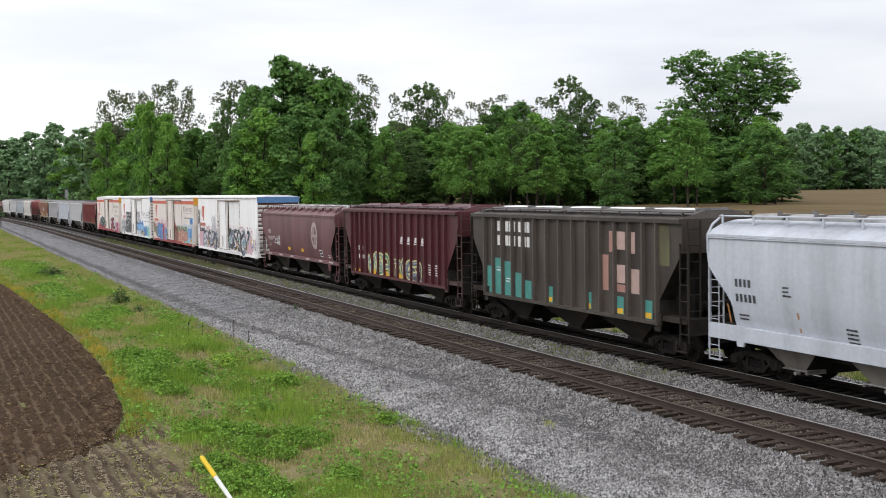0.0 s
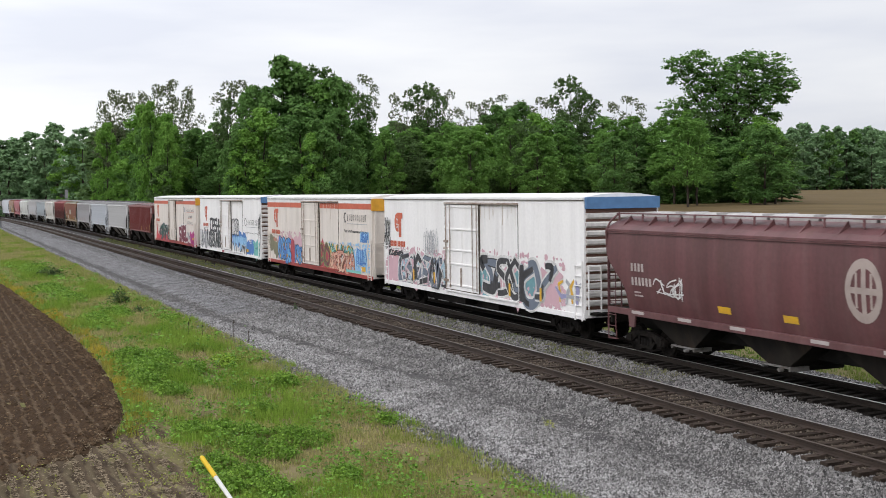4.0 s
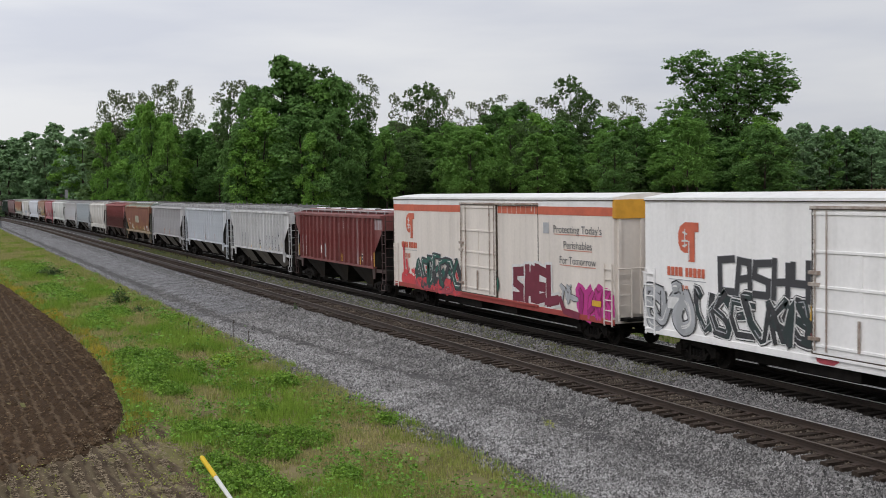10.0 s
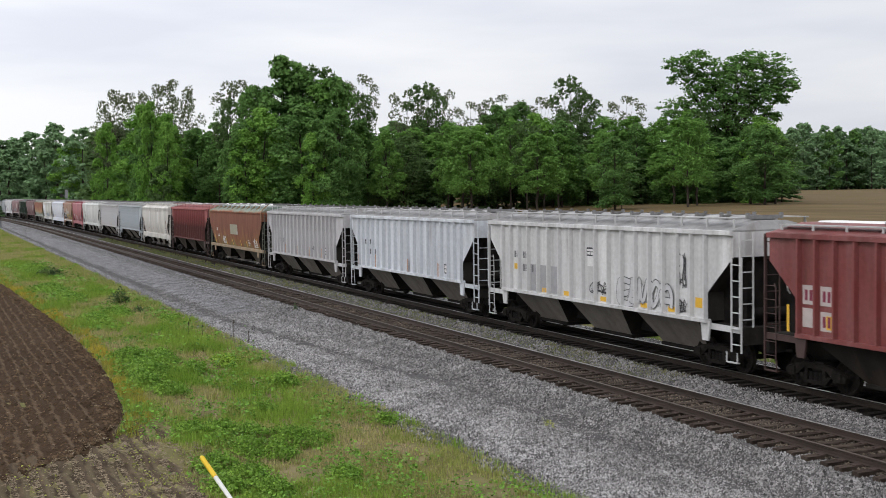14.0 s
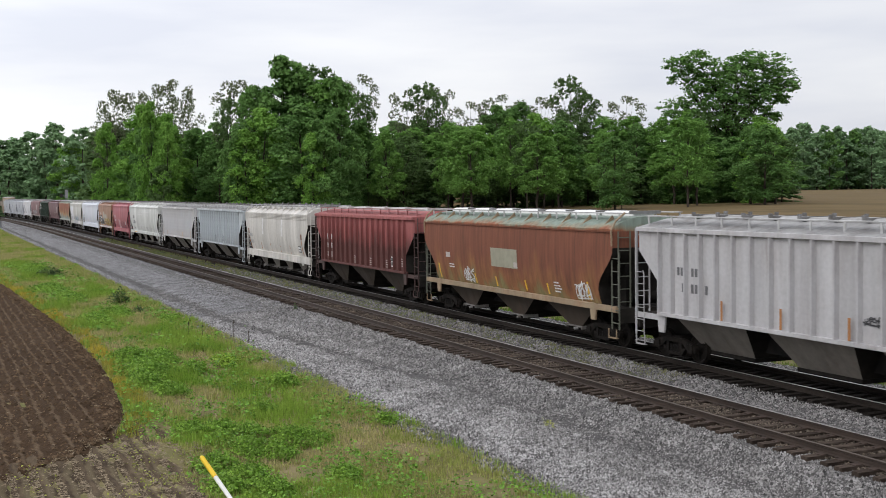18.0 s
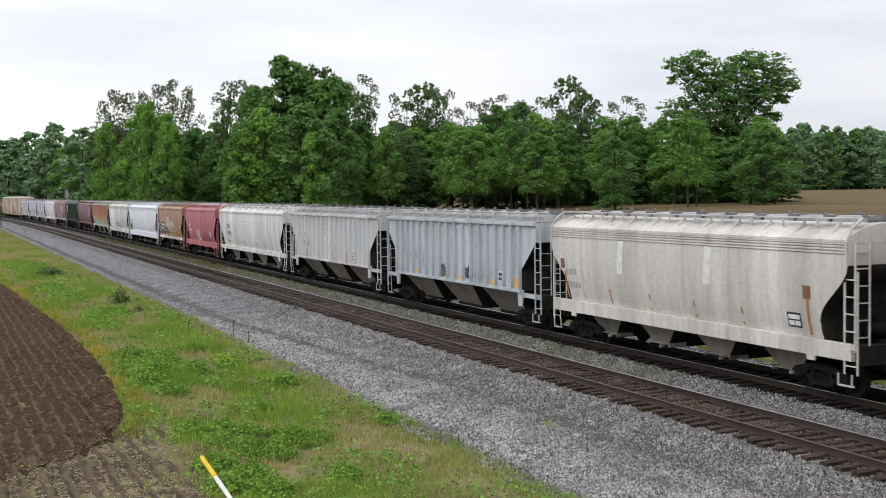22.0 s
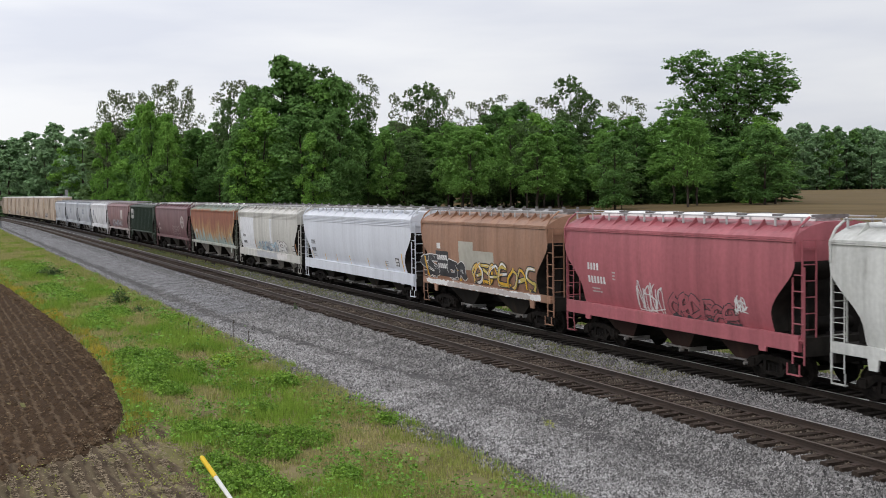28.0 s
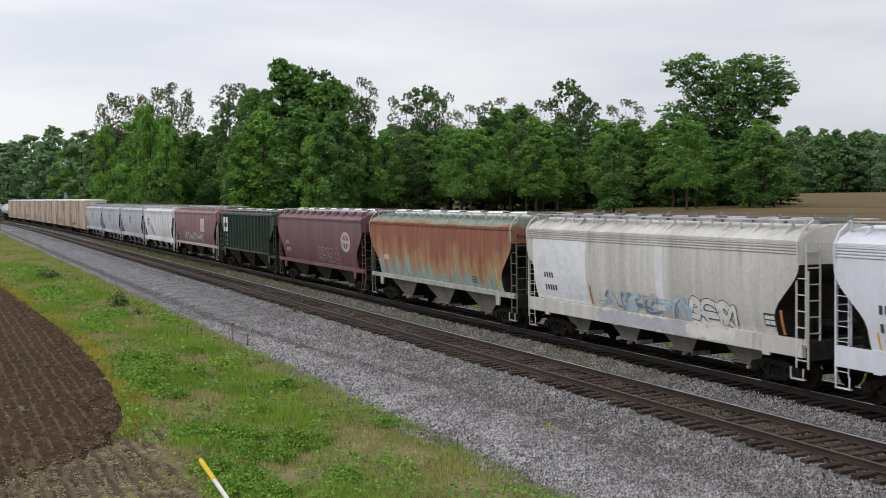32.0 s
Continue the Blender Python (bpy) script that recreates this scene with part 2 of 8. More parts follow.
# ---------------------------------------------------------------- mesh building
class Build:
    """Collects boxes, prisms, tubes and lofts into one mesh."""

    def __init__(self):
        self.v, self.f, self.s = [], [], []

    def add(self, verts, faces, smooth=False):
        o = len(self.v)
        self.v += [tuple(p) for p in verts]
        self.f += [tuple(i + o for i in q) for q in faces]
        self.s += [smooth] * len(faces)
        return self

    def box(self, x0, x1, y0, y1, z0, z1, bev=0.0):
        if bev:
            b = bev
            sec = [(y0 + b, z0), (y1 - b, z0), (y1, z0 + b), (y1, z1 - b), (y1 - b, z1), (y0 + b, z1), (y0, z1 - b), (y0, z0 + b)]
            return self.prism_x(sec, x0, x1)
        p = [(x, y, z) for x in (x0, x1) for y in (y0, y1) for z in (z0, z1)]
        return self.add(p, [(0, 1, 3, 2), (4, 6, 7, 5), (0, 4, 5, 1), (2, 3, 7, 6), (0, 2, 6, 4), (1, 5, 7, 3)])

    def prism_x(self, sec, x0, x1, smooth=False):
        """A section of (y, z) points, counter-clockwise seen from +x, drawn along x."""
        n = len(sec)
        v = [(x0, y, z) for y, z in sec] + [(x1, y, z) for y, z in sec]
        self.add(v, [(i, (i + 1) % n, n + (i + 1) % n, n + i) for i in range(n)], smooth)
        return self.add(v, [tuple(range(n - 1, -1, -1)), tuple(range(n, 2 * n))])

    def prism_y(self, sec, y0, y1):
        """A section of (x, z) points drawn along y."""
        n = len(sec)
        v = [(x, y0, z) for x, z in sec] + [(x, y1, z) for x, z in sec]
        self.add(v, [(i, (i + 1) % n, n + (i + 1) % n, n + i) for i in range(n)])
        return self.add(v, [tuple(range(n - 1, -1, -1)), tuple(range(n, 2 * n))])

    def tube(self, a, b, r, n=6, r2=None, smooth=True):
        a, b = Vector(a), Vector(b)
        d = (b - a).normalized()
        s = d.orthogonal().normalized()
        t = d.cross(s)
        r2 = r if r2 is None else r2
        v = []
        for p, rr in ((a, r), (b, r2)):
            for i in range(n):
                c = 2 * math.pi * i / n
                v.append(p + s * (math.cos(c) * rr) + t * (math.sin(c) * rr))
        self.add(v, [(i, (i + 1) % n, n + (i + 1) % n, n + i) for i in range(n)], smooth)
        return self.add(v, [tuple(range(n - 1, -1, -1)), tuple(range(n, 2 * n))])

    def rings(self, rings, closed=True, caps=True, smooth=False):
        """Joins rings of points, all of one length, into a skin."""
        n, v, f = len(rings[0]), [p for q in rings for p in q], []
        for k in range(len(rings) - 1):
            for i in range(n if closed else n - 1):
                j = (i + 1) % n
                f.append((k * n + i, k * n + j, (k + 1) * n + j, (k + 1) * n + i))
        self.add(v, f, smooth)
        if caps:
            self.add(v, [tuple(range(n - 1, -1, -1)), tuple(range((len(rings) - 1) * n, len(rings) * n))])
        return self

    def mesh(self, name, material):
        m = bpy.data.meshes.new(name)
        m.from_pydata(self.v, [], self.f)
        m.polygons.foreach_set("use_smooth", self.s)
        m.materials.append(material)
        m.update()
        return m


def part(name, build, material, parent, label="", at=None):
    me = build.mesh(name, material) if isinstance(build, Build) else build
    ob = new(name, me)
    ob.parent = parent
    if at is not None:
        ob.location = at
    if label:
        ob["label"] = label
    return ob


# ---------------------------------------------------------------- lie of the land
Y1, Y2 = 18.06, 22.36          # centres of the near and the far track
RISE = 0.083                   # the far track lies this much higher
BX, BR = -190.0, 4000.0        # the line starts to bend here, with this radius


def bend(x):
    return -((x - BX) ** 2) / (2 * BR) if x < BX else 0.0


def heading(x):
    return math.degrees(math.atan(-(x - BX) / BR)) if x < BX else 0.0


PROFILE = [(-3000, -1.0), (6, -0.98), (10.2, -0.9), (11.2, -0.86), (12.2, -0.80), (14.2, -0.66), (15.6, -0.52), (16.4, -0.33),
           (19.6, -0.32), (20.2, -0.32), (20.7, -0.25), (24.2, -0.25), (25.4, -0.50), (27.4, -0.80), (31, -0.6), (45, 0.7), (70, 2.35), (92, 3.0), (110, 3.1),
           (300, 3.1), (1500, 3.2), (5000, 3.2)]


def land(x, y):
    y = y - bend(max(x, -600)) * (1 if y > 9 else max(0.0, min(1.0, y / 9)))
    ys = [q[0] for q in PROFILE]
    return float(np.interp(y, ys, [q[1] for q in PROFILE]))


def rough_land(x, y):
    z = land(x, y)
    if -160 < x < 10 and -20 < y < 11.2:
        w = min(1.0, (11.2 - y) / 1.5)
        z += w * (0.16 * noise.noise((x * 0.35, y * 0.35, 1.0)) + 0.06 * noise.noise((x * 1.3, y * 1.3, 5.0)))
    return z


def sheet(name, xs, ys, height, material, keep=None):
    idx, v, f = {}, [], []
    for i, x in enumerate(xs):
        for j, y in enumerate(ys):
            idx[i, j] = len(v)
            v.append((x, y, height(x, y)))
    for i in range(len(xs) - 1):
        for j in range(len(ys) - 1):
            if keep is None or keep((xs[i] + xs[i + 1]) / 2, (ys[j] + ys[j + 1]) / 2):
                f.append((idx[i, j], idx[i + 1, j], idx[i + 1, j + 1], idx[i, j + 1]))
    b = Build()
    b.add(v, f, True)
    return new(name, b.mesh(name, material))


def span(a, b, step):
    return list(np.arange(a, b + step * 0.5, step))


GRASS_SOIL = mat("grass_soil", (0.128, 0.128, 0.048), (0.220, 0.180, 0.096), 0.9, scale=1.1, amount=0.0, bump=0.6, bscale=9, spec=0.08)
XS = [-4500, -2500, -1500, -1000, -750] + span(-600, -170, 15) + span(-160, 6, 1.0) + [15, 40, 100, 300, 1000, 3000]
YS = [-3000, -1000, -300, -100, -40, -20] + span(-10, 10.5, 0.75) + [11.2, 12.2, 13.2, 14.2, 15.6, 16.5, 18, 19.6, 20.2, 20.7, 22.4, 24.2, 25.2, 26.2, 27, 29, 31,
      35, 40, 45, 55, 70, 90, 110, 160, 220, 300, 500, 900, 1500, 3000, 5000]
ground = tagged(sheet("ground", XS, YS, rough_land, GRASS_SOIL), "uneven green grass verge with bare soil patches", "ground", kind="structure")

# bed of crushed stone under both tracks
GRAVEL = mat("crushed_stone", (0.030, 0.0285, 0.028), (0.120, 0.116, 0.114), 0.9, scale=16, amount=0.0, bump=1.0, bscale=30, detail=10, lo=0.36, hi=0.66)
BED_Y = [11.1, 11.8, 12.6, 13.4, 14.2, 15, 15.6, 16.1, 16.6, 17.3, 18, 18.8, 19.6, 20.2, 20.7, 21.5, 22.4, 23.3, 24.2, 24.8, 25.4, 26.1, 26.7]


def rut(x):
    return float(np.interp(x, (-90, -57, -32, -16), (12.9, 13.1, 14.9, 15.1))) + 0.2 * noise.noise((x * 0.2, 0.5, 0.5))


def bed_height(x, y):
    w = 0.05 * noise.noise((x * 0.9, y * 0.9, 3.0)) + 0.02
    edge = 0.5 * noise.noise((x * 0.25, 7.0, 0.0)) + 0.25 * noise.noise((x * 1.1, 9.0, 0.0))
    z = land(x, y) + 0.045 + w
    # the ruts of a service road along the track
    z -= 0.03 * math.exp(-((y - rut(x)) / 0.4) ** 2)
    if y < 11.9 + edge:
        z -= 0.14 * (11.9 + edge - y)
    return z


bx = span(-600, -170, 10) + span(-160, 4, 0.8) + [10, 30, 100, 300]
b = Build()
vv = [(x, y + bend(x), bed_height(x, y + bend(x))) for x in bx for y in BED_Y]
n = len(BED_Y)
b.add(vv, [(i * n + j, (i + 1) * n + j, (i + 1) * n + j + 1, i * n + j + 1) for i in range(len(bx) - 1) for j in range(n - 1)], True)
bm_ = b.mesh("ballast_bed", GRAVEL)
bm_.materials.append(mat("stained_ballast", (0.016, 0.0135, 0.0115), (0.052, 0.043, 0.036), 0.9, scale=16, amount=0.0, bump=1.0, bscale=22, detail=8, lo=0.36, hi=0.66, spec=0.08))
# the shade under the train is put into the far track's ballast colour
bm_.materials.append(mat("shaded_ballast", (0.008, 0.0075, 0.007), (0.024, 0.021, 0.019), 0.9, scale=16, amount=0.0, bump=1.0, bscale=22, detail=8, lo=0.36, hi=0.66, spec=0.08))
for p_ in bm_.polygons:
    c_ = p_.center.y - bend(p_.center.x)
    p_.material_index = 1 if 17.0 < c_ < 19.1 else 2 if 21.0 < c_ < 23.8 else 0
ballast = tagged(new("ballast_bed", bm_), "grey crushed stone ballast bed with a rutted service strip", "ballast", kind="structure")

# ploughed field beside the verge, with its rounded headland
SOIL = mat("tilled_soil", (0.030, 0.0178, 0.0096), (0.068, 0.0425, 0.024), 0.95, scale=5, amount=0.0, bump=1.0, bscale=11, lo=0.36, hi=0.66, rows=(0.42, (0.175, 0.127, 0.082)), spec=0.08)
EDGE = [(-400, 3.6), (-140, 3.5), (-93, 4.5), (-73, 5.3), (-56, 5.75), (-47, 5.65), (-41, 5.35), (-37.5, 5.1), (-35, 4.8), (-32.7, 4.1), (-30.3, 3.0), (-28.3, 1.2), (-26.5, -3), (-25, -9), (-24, -60)]


def field_edge(x):
    return float(np.interp(x, [p[0] for p in EDGE], [p[1] for p in EDGE]))


def soil_height(x, y):
    e = field_edge(x) + 0.25 * noise.noise((x * 0.9, 2.0, 4.0))
    fur = 0.045 * math.sin(y * 2 * math.pi / 0.42) if y > -30 else 0
    z = rough_land(x, y) * 0.3 - 0.98 * 0.7 + 0.10 + fur + 0.05 * noise.noise((x * 1.4, y * 1.4, 8)) + 0.03 * noise.noise((x * 4, y * 4, 2))
    return z - max(0.0, (y - e)) * 0.9


fx = span(-400, -120, 14) + span(-118, -24, 0.5)
fy = span(-3, 6.6, 0.105)
field = sheet("ploughed_field", fx, [-300, -100, -40, -20, -10, -6, -4, -3.5] + fy, soil_height, SOIL, lambda x, y: y < field_edge(x) + 0.6)
tagged(field, "dark ploughed field soil with straight furrows", "field", kind="structure")

# bare field behind the railway, up to the woods
FAR_SOIL = mat("dry_field_soil", (0.145, 0.106, 0.054), (0.104, 0.076, 0.037), 0.95, scale=0.35, amount=0.0, stretch=(0.25, 1.6, 1), bump=0.2, lo=0.4, hi=0.6, spec=0.08)
far_field = sheet("bare_field", [-1800, -1200, -700, -400, -230, -180, -150, -120, -90, -60, -30, 0, 50, 150, 400, 1000, 2000],
                  [33, 36, 40, 45, 50, 55, 62, 70, 80, 90, 110, 140, 180, 220, 300, 500, 900, 1500, 3000, 5000],
                  lambda x, y: land(x, y) + 0.10, FAR_SOIL, lambda x, y: x > -175 or y > 60)
tagged(far_field, "bare light brown field behind the railway", "field", kind="structure")
# ---------------------------------------------------------------- tracks
RAIL = mat("rail_steel", (0.056, 0.039, 0.030), (0.032, 0.023, 0.018), 0.6, metal=0.3, scale=8, amount=0.0, stretch=(0.2, 1, 1))
RAIL_OLD = mat("dull_rail_top", (0.115, 0.094, 0.078), (0.072, 0.057, 0.046), 0.55, metal=0.5, scale=3, amount=0.0, stretch=(0.1, 1, 1))
RAIL_TOP = mat("polished_rail", (0.55, 0.54, 0.53), (0.40, 0.38, 0.36), 0.3, metal=0.85, scale=3, amount=0.0, stretch=(0.1, 1, 1))
# rails of the far track, darker than the near ones
RAIL_FAR = mat("far_rail_steel", (0.038, 0.031, 0.026), (0.022, 0.018, 0.0155), 0.55, metal=0.3, scale=8, amount=0.0, stretch=(0.2, 1, 1), spec=0.08)
TIE = mat("tie_timber", (0.030, 0.0225, 0.018), (0.080, 0.062, 0.050), 0.9, scale=7, amount=0.0, bump=0.6, stretch=(3, 0.4, 1), obj=0.3, spec=0.08)
# far ties: near-black timber colour holds the shade of the train
TIE_SHADE = mat("shaded_tie_timber", (0.012, 0.0105, 0.0095), (0.034, 0.029, 0.025), 0.9, scale=7, amount=0.0, bump=0.6, stretch=(3, 0.4, 1), obj=0.3, spec=0.08)
PLATE = mat("tie_plate_rust", (0.075, 0.045, 0.032), (0.04, 0.03, 0.025), 0.7, metal=0.3, scale=12, amount=0.0)


def along(x, off, rise):
    """A point of the line at x, off metres beside the near track's centre."""
    a = radians(heading(x))
    return Vector((x + off * -math.sin(a), Y1 + bend(x) + off * math.cos(a), rise))


def rail_mesh(off, rise, web, top):
    xs = span(-560, -180, 10) + [-150, -100, -60, -30, 0, 40, 120, 300]
    sec = [(-0.07, -0.17), (0.07, -0.17), (0.07, -0.155), (0.016, -0.135), (0.014, -0.05), (0.037, -0.035), (0.037, -0.006), (-0.037, -0.006), (-0.037, -0.035), (-0.014, -0.05), (-0.016, -0.135), (-0.07, -0.155)]
    cap = [(-0.035, -0.006), (0.035, -0.006), (0.030, 0.0), (-0.030, 0.0)]
    for bld, s in ((web, sec), (top, cap)):
        bld.rings([[along(x, off + y, rise + z) for y, z in s] for x in xs])


def track(y_off, rise, label, x_near, x_far):
    t = tagged(new("railway_track"), label, "railway track", "tracks")
    for s in (-0.755, 0.755):
        w, c = Build(), Build()
        rail_mesh(y_off + s, rise, w, c)
        r = part("rail", w, RAIL if y_off == 0 else RAIL_FAR, t)
        part("rail_head", c, RAIL_OLD if y_off == 0 and s < 0 else RAIL_TOP, r, "dull worn rail top" if y_off == 0 and s < 0 else "worn shiny rail top")
    rng = random.Random(5 + int(rise * 100))
    ties = []
    for k in range(3):
        d = [0.012 * rng.uniform(-1, 1) for _ in range(8)]
        tb = Build()
        tb.box(-0.115, 0.115, -1.3 + d[0], 1.3 + d[1], -0.35, -0.172 + d[2] * 0.3, 0.0)
        tb.add([(-0.10, -1.29, -0.171), (0.10, -1.29, -0.171), (0.10, 1.29, -0.171), (-0.10, 1.29, -0.171)], [(0, 1, 2, 3)])
        ties.append(tb.mesh("tie", TIE if y_off == 0 else TIE_SHADE))
    pl = Build()
    pl.add([(-0.1, -0.18, -0.172), (0.1, -0.18, -0.172), (0.1, 0.18, -0.172), (-0.1, 0.18, -0.172), (-0.1, -0.18, -0.155), (0.1, -0.18, -0.155), (0.1, -0.06, -0.148), (-0.1, -0.06, -0.148),
            (0.1, 0.06, -0.148), (-0.1, 0.06, -0.148), (0.1, 0.18, -0.155), (-0.1, 0.18, -0.155)],
           [(0, 1, 5, 4), (4, 5, 6, 7), (7, 6, 8, 9), (9, 8, 10, 11), (3, 11, 10, 2), (1, 2, 10, 8, 6, 5), (0, 4, 7, 9, 11, 3)])
    plate = pl.mesh("tie_plate", PLATE)
    x = x_near
    while x > x_far:
        o = part("tie", ties[rng.randrange(3)], None, t)
        o.location = along(x + rng.uniform(-0.05, 0.05), y_off + rng.uniform(-0.09, 0.09), rise + rng.uniform(-0.025, 0.003))
        o.rotation_euler.z = rng.uniform(-0.04, 0.04)
        if x > -75 and y_off == 0:
            for s in (-0.755, 0.755):
                part("tie_plate", plate, None, o, at=(0, s, 0))
        x -= 0.495
    far = Build()
    while x > -420:
        p = along(x, y_off, rise)
        far.box(p.x - 0.115, p.x + 0.115, p.y - 1.3, p.y + 1.3, rise - 0.3, rise - 0.172)
        x -= 0.495
    tagged(part("distant_tie", far, TIE, t), kind="stuff")
    return t


near_track = track(0.0, 0.0, "rusty steel rails on dark weathered timber ties", -15.0, -130.0)
far_track = track(Y2 - Y1, RISE, "steel rails and timber ties under the passing train", -13.0, -90.0)

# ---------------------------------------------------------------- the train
# underframes and wheels: black grime, darkened further for the shade below the wagons
DARK = mat("dark_underframe", (0.008, 0.0074, 0.007), (0.020, 0.0175, 0.0155), 0.85, scale=3, amount=0.0, spec=0.08)
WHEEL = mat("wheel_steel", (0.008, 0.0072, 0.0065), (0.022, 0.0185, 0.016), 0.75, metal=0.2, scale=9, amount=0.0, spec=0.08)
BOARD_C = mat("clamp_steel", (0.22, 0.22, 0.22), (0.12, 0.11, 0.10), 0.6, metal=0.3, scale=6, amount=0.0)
# grime on sloping sheets, with the shade under overhangs put into the colour
SLOPE = mat("slope_grime_shade", (0.016, 0.0145, 0.0135), (0.038, 0.034, 0.030), 0.9, scale=2, amount=0.0, spec=0.08)
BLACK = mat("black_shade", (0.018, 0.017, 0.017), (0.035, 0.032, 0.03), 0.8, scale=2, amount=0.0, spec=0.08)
WHITE = mat("white_lettering", (0.70, 0.70, 0.69), (0.52, 0.51, 0.50), 0.6, scale=6, amount=0.2)
YELLOW = mat("yellow_reflector", (0.72, 0.42, 0.03), (0.55, 0.32, 0.05), 0.5, scale=8, amount=0.2)
INK = mat("black_lettering", (0.03, 0.03, 0.033), (0.07, 0.07, 0.075), 0.6, scale=6, amount=0.2)


def colour(name, c, d=0.8):
    return mat(name, c, tuple(q * d for q in c), 0.6, scale=4, amount=0.1, bump=0.0)


def make_truck_meshes():
    side = Build()
    # cast side frame with its two windows and spring nest
    top = [(-1.15, 0.50), (-0.98, 0.62), (-0.45, 0.74), (0.45, 0.74), (0.98, 0.62), (1.15, 0.50), (1.13, 0.36), (0.72, 0.38), (0.42, 0.60), (-0.42, 0.60), (-0.72, 0.38), (-1.13, 0.36)]
    side.prism_y(top, -0.07, 0.07)
    side.prism_y([(-0.62, 0.44), (-0.40, 0.20), (0.40, 0.20), (0.62, 0.44), (0.52, 0.46), (0.34, 0.30), (-0.34, 0.30), (-0.52, 0.46)], -0.07, 0.07)
    for s in (-1, 1):
        side.prism_y([(s * 0.30, 0.28), (s * 0.42, 0.28), (s * 0.40, 0.64), (s * 0.28, 0.64)] if s > 0 else [(-0.42, 0.28), (-0.30, 0.28), (-0.28, 0.64), (-0.40, 0.64)], -0.07, 0.07)
        side.box(s * 0.89 - 0.13, s * 0.89 + 0.13, -0.11, 0.11, 0.36, 0.60)
    spring = Build()
    spring.tube((0, 0, 0.29), (0, 0, 0.52), 0.075, 8)
    ws = Build()
    ws.tube((0, -1.05, 0), (0, 1.05, 0), 0.075, 10)
    for s in (-1, 1):
        y = s * 0.735
        rr = [(y - s * 0.055, 0.455), (y + s * 0.01, 0.462), (y + s * 0.03, 0.485)]
        prof = [(s * 0.62, 0.10), (s * 0.66, 0.40), (s * 0.675, 0.485), (s * 0.71, 0.48), (s * 0.72, 0.46), (s * 0.80, 0.455), (s * 0.805, 0.41), (s * 0.76, 0.37), (s * 0.745, 0.20), (s * 0.80, 0.12), (s * 0.80, 0.0)]
        k = 20
        ws.rings([[(r * math.cos(2 * math.pi * i / k), yy, r * math.sin(2 * math.pi * i / k)) for i in range(k)] for yy, r in prof], caps=False, smooth=False)
        for q in range(3):
            a = q * 2.094
            ws.box(0.0, 0.001, 0, 0, 0, 0) if False else ws.tube((0.27 * math.cos(a), s * 0.745, 0.27 * math.sin(a)), (0.27 * math.cos(a), s * 0.77, 0.27 * math.sin(a)), 0.05, 6)
    bol = Build()
    bol.box(-0.2, 0.2, -1.0, 1.0, 0.50, 0.78, 0.04)
    bol.tube((0, 0, 0.7), (0, 0, 0.95), 0.2, 10)
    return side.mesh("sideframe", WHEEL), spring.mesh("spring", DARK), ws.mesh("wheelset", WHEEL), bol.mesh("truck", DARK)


TRUCK = make_truck_meshes()
WHEELS = []


def add_truck(car, x):
    t = part("truck", TRUCK[3], None, car, at=(x, 0, 0))
    for s in (-1, 1):
        part("sideframe", TRUCK[0], None, t, at=(0, s * 1.02, 0))
        for q in (-0.18, 0.0, 0.18):
            part("spring", TRUCK[1], None, t, at=(q, s * 1.02, 0))
    for s in (-1, 1):
        w = part("wheelset", TRUCK[2], None, t, at=(s * 0.89, 0, 0.457))
        WHEELS.append((w, s))


def ladder(w, h, rungs, r=0.018):
    r *= 0.8
    b = Build()
    for s in (0, w):
        b.box(s - 0.017, s + 0.017, -0.022, 0.022, 0, h)
    for k in range(rungs):
        z = h * (k + 0.5) / rungs
        b.box(0, w, -0.02, 0.02, z - r, z + r)
    return b


MESHES = {}


def shared(key, make, material):
    if key not in MESHES:
        MESHES[key] = make().mesh(key[0], material)
    return MESHES[key]


LETTERS = {"A": [[(0, 0), (0.1, 1), (0.9, 1), (1, 0)], [(0.05, 0.45), (0.95, 0.45)]], "B": [[(0, 0), (0, 1), (0.9, 0.85), (0.35, 0.52), (1, 0.25), (0, 0)]], "C": [[(1, 1), (0, 1), (0, 0), (1, 0)]],
           "D": [[(0, 0), (0, 1), (0.7, 0.95), (1, 0.5), (0.7, 0.05), (0, 0)]], "E": [[(1, 1), (0, 1), (0, 0), (1, 0)], [(0, 0.5), (0.85, 0.5)]], "F": [[(1, 1), (0, 1), (0, 0)], [(0, 0.5), (0.8, 0.5)]],
           "H": [[(0, 1), (0, 0)], [(1, 1), (1, 0)], [(0, 0.5), (1, 0.5)]], "K": [[(0, 0), (0, 1)], [(1, 1), (0.1, 0.45), (1, 0)]], "L": [[(0, 1), (0, 0), (1, 0)]], "M": [[(0, 0), (0.1, 1), (0.5, 0.35), (0.9, 1), (1, 0)]],
           "N": [[(0, 0), (0, 1), (1, 0), (1, 1)]], "O": [[(0.5, 1), (0.05, 0.75), (0.05, 0.25), (0.5, 0), (0.95, 0.25), (0.95, 0.75), (0.5, 1)]], "P": [[(0, 0), (0, 1), (1, 0.85), (0.9, 0.5), (0, 0.42)]],
           "R": [[(0, 0), (0, 1), (1, 0.85), (0.1, 0.48), (1, 0)]], "S": [[(1, 1), (0, 0.95), (0, 0.55), (1, 0.45), (1, 0), (0, 0.05)]], "W": [[(0, 1), (0.22, 0), (0.5, 0.75), (0.78, 0), (1, 1)]], "Y": [[(0, 1), (0, 0.45), (1, 0.45)], [(1, 1), (1, 0)]]}


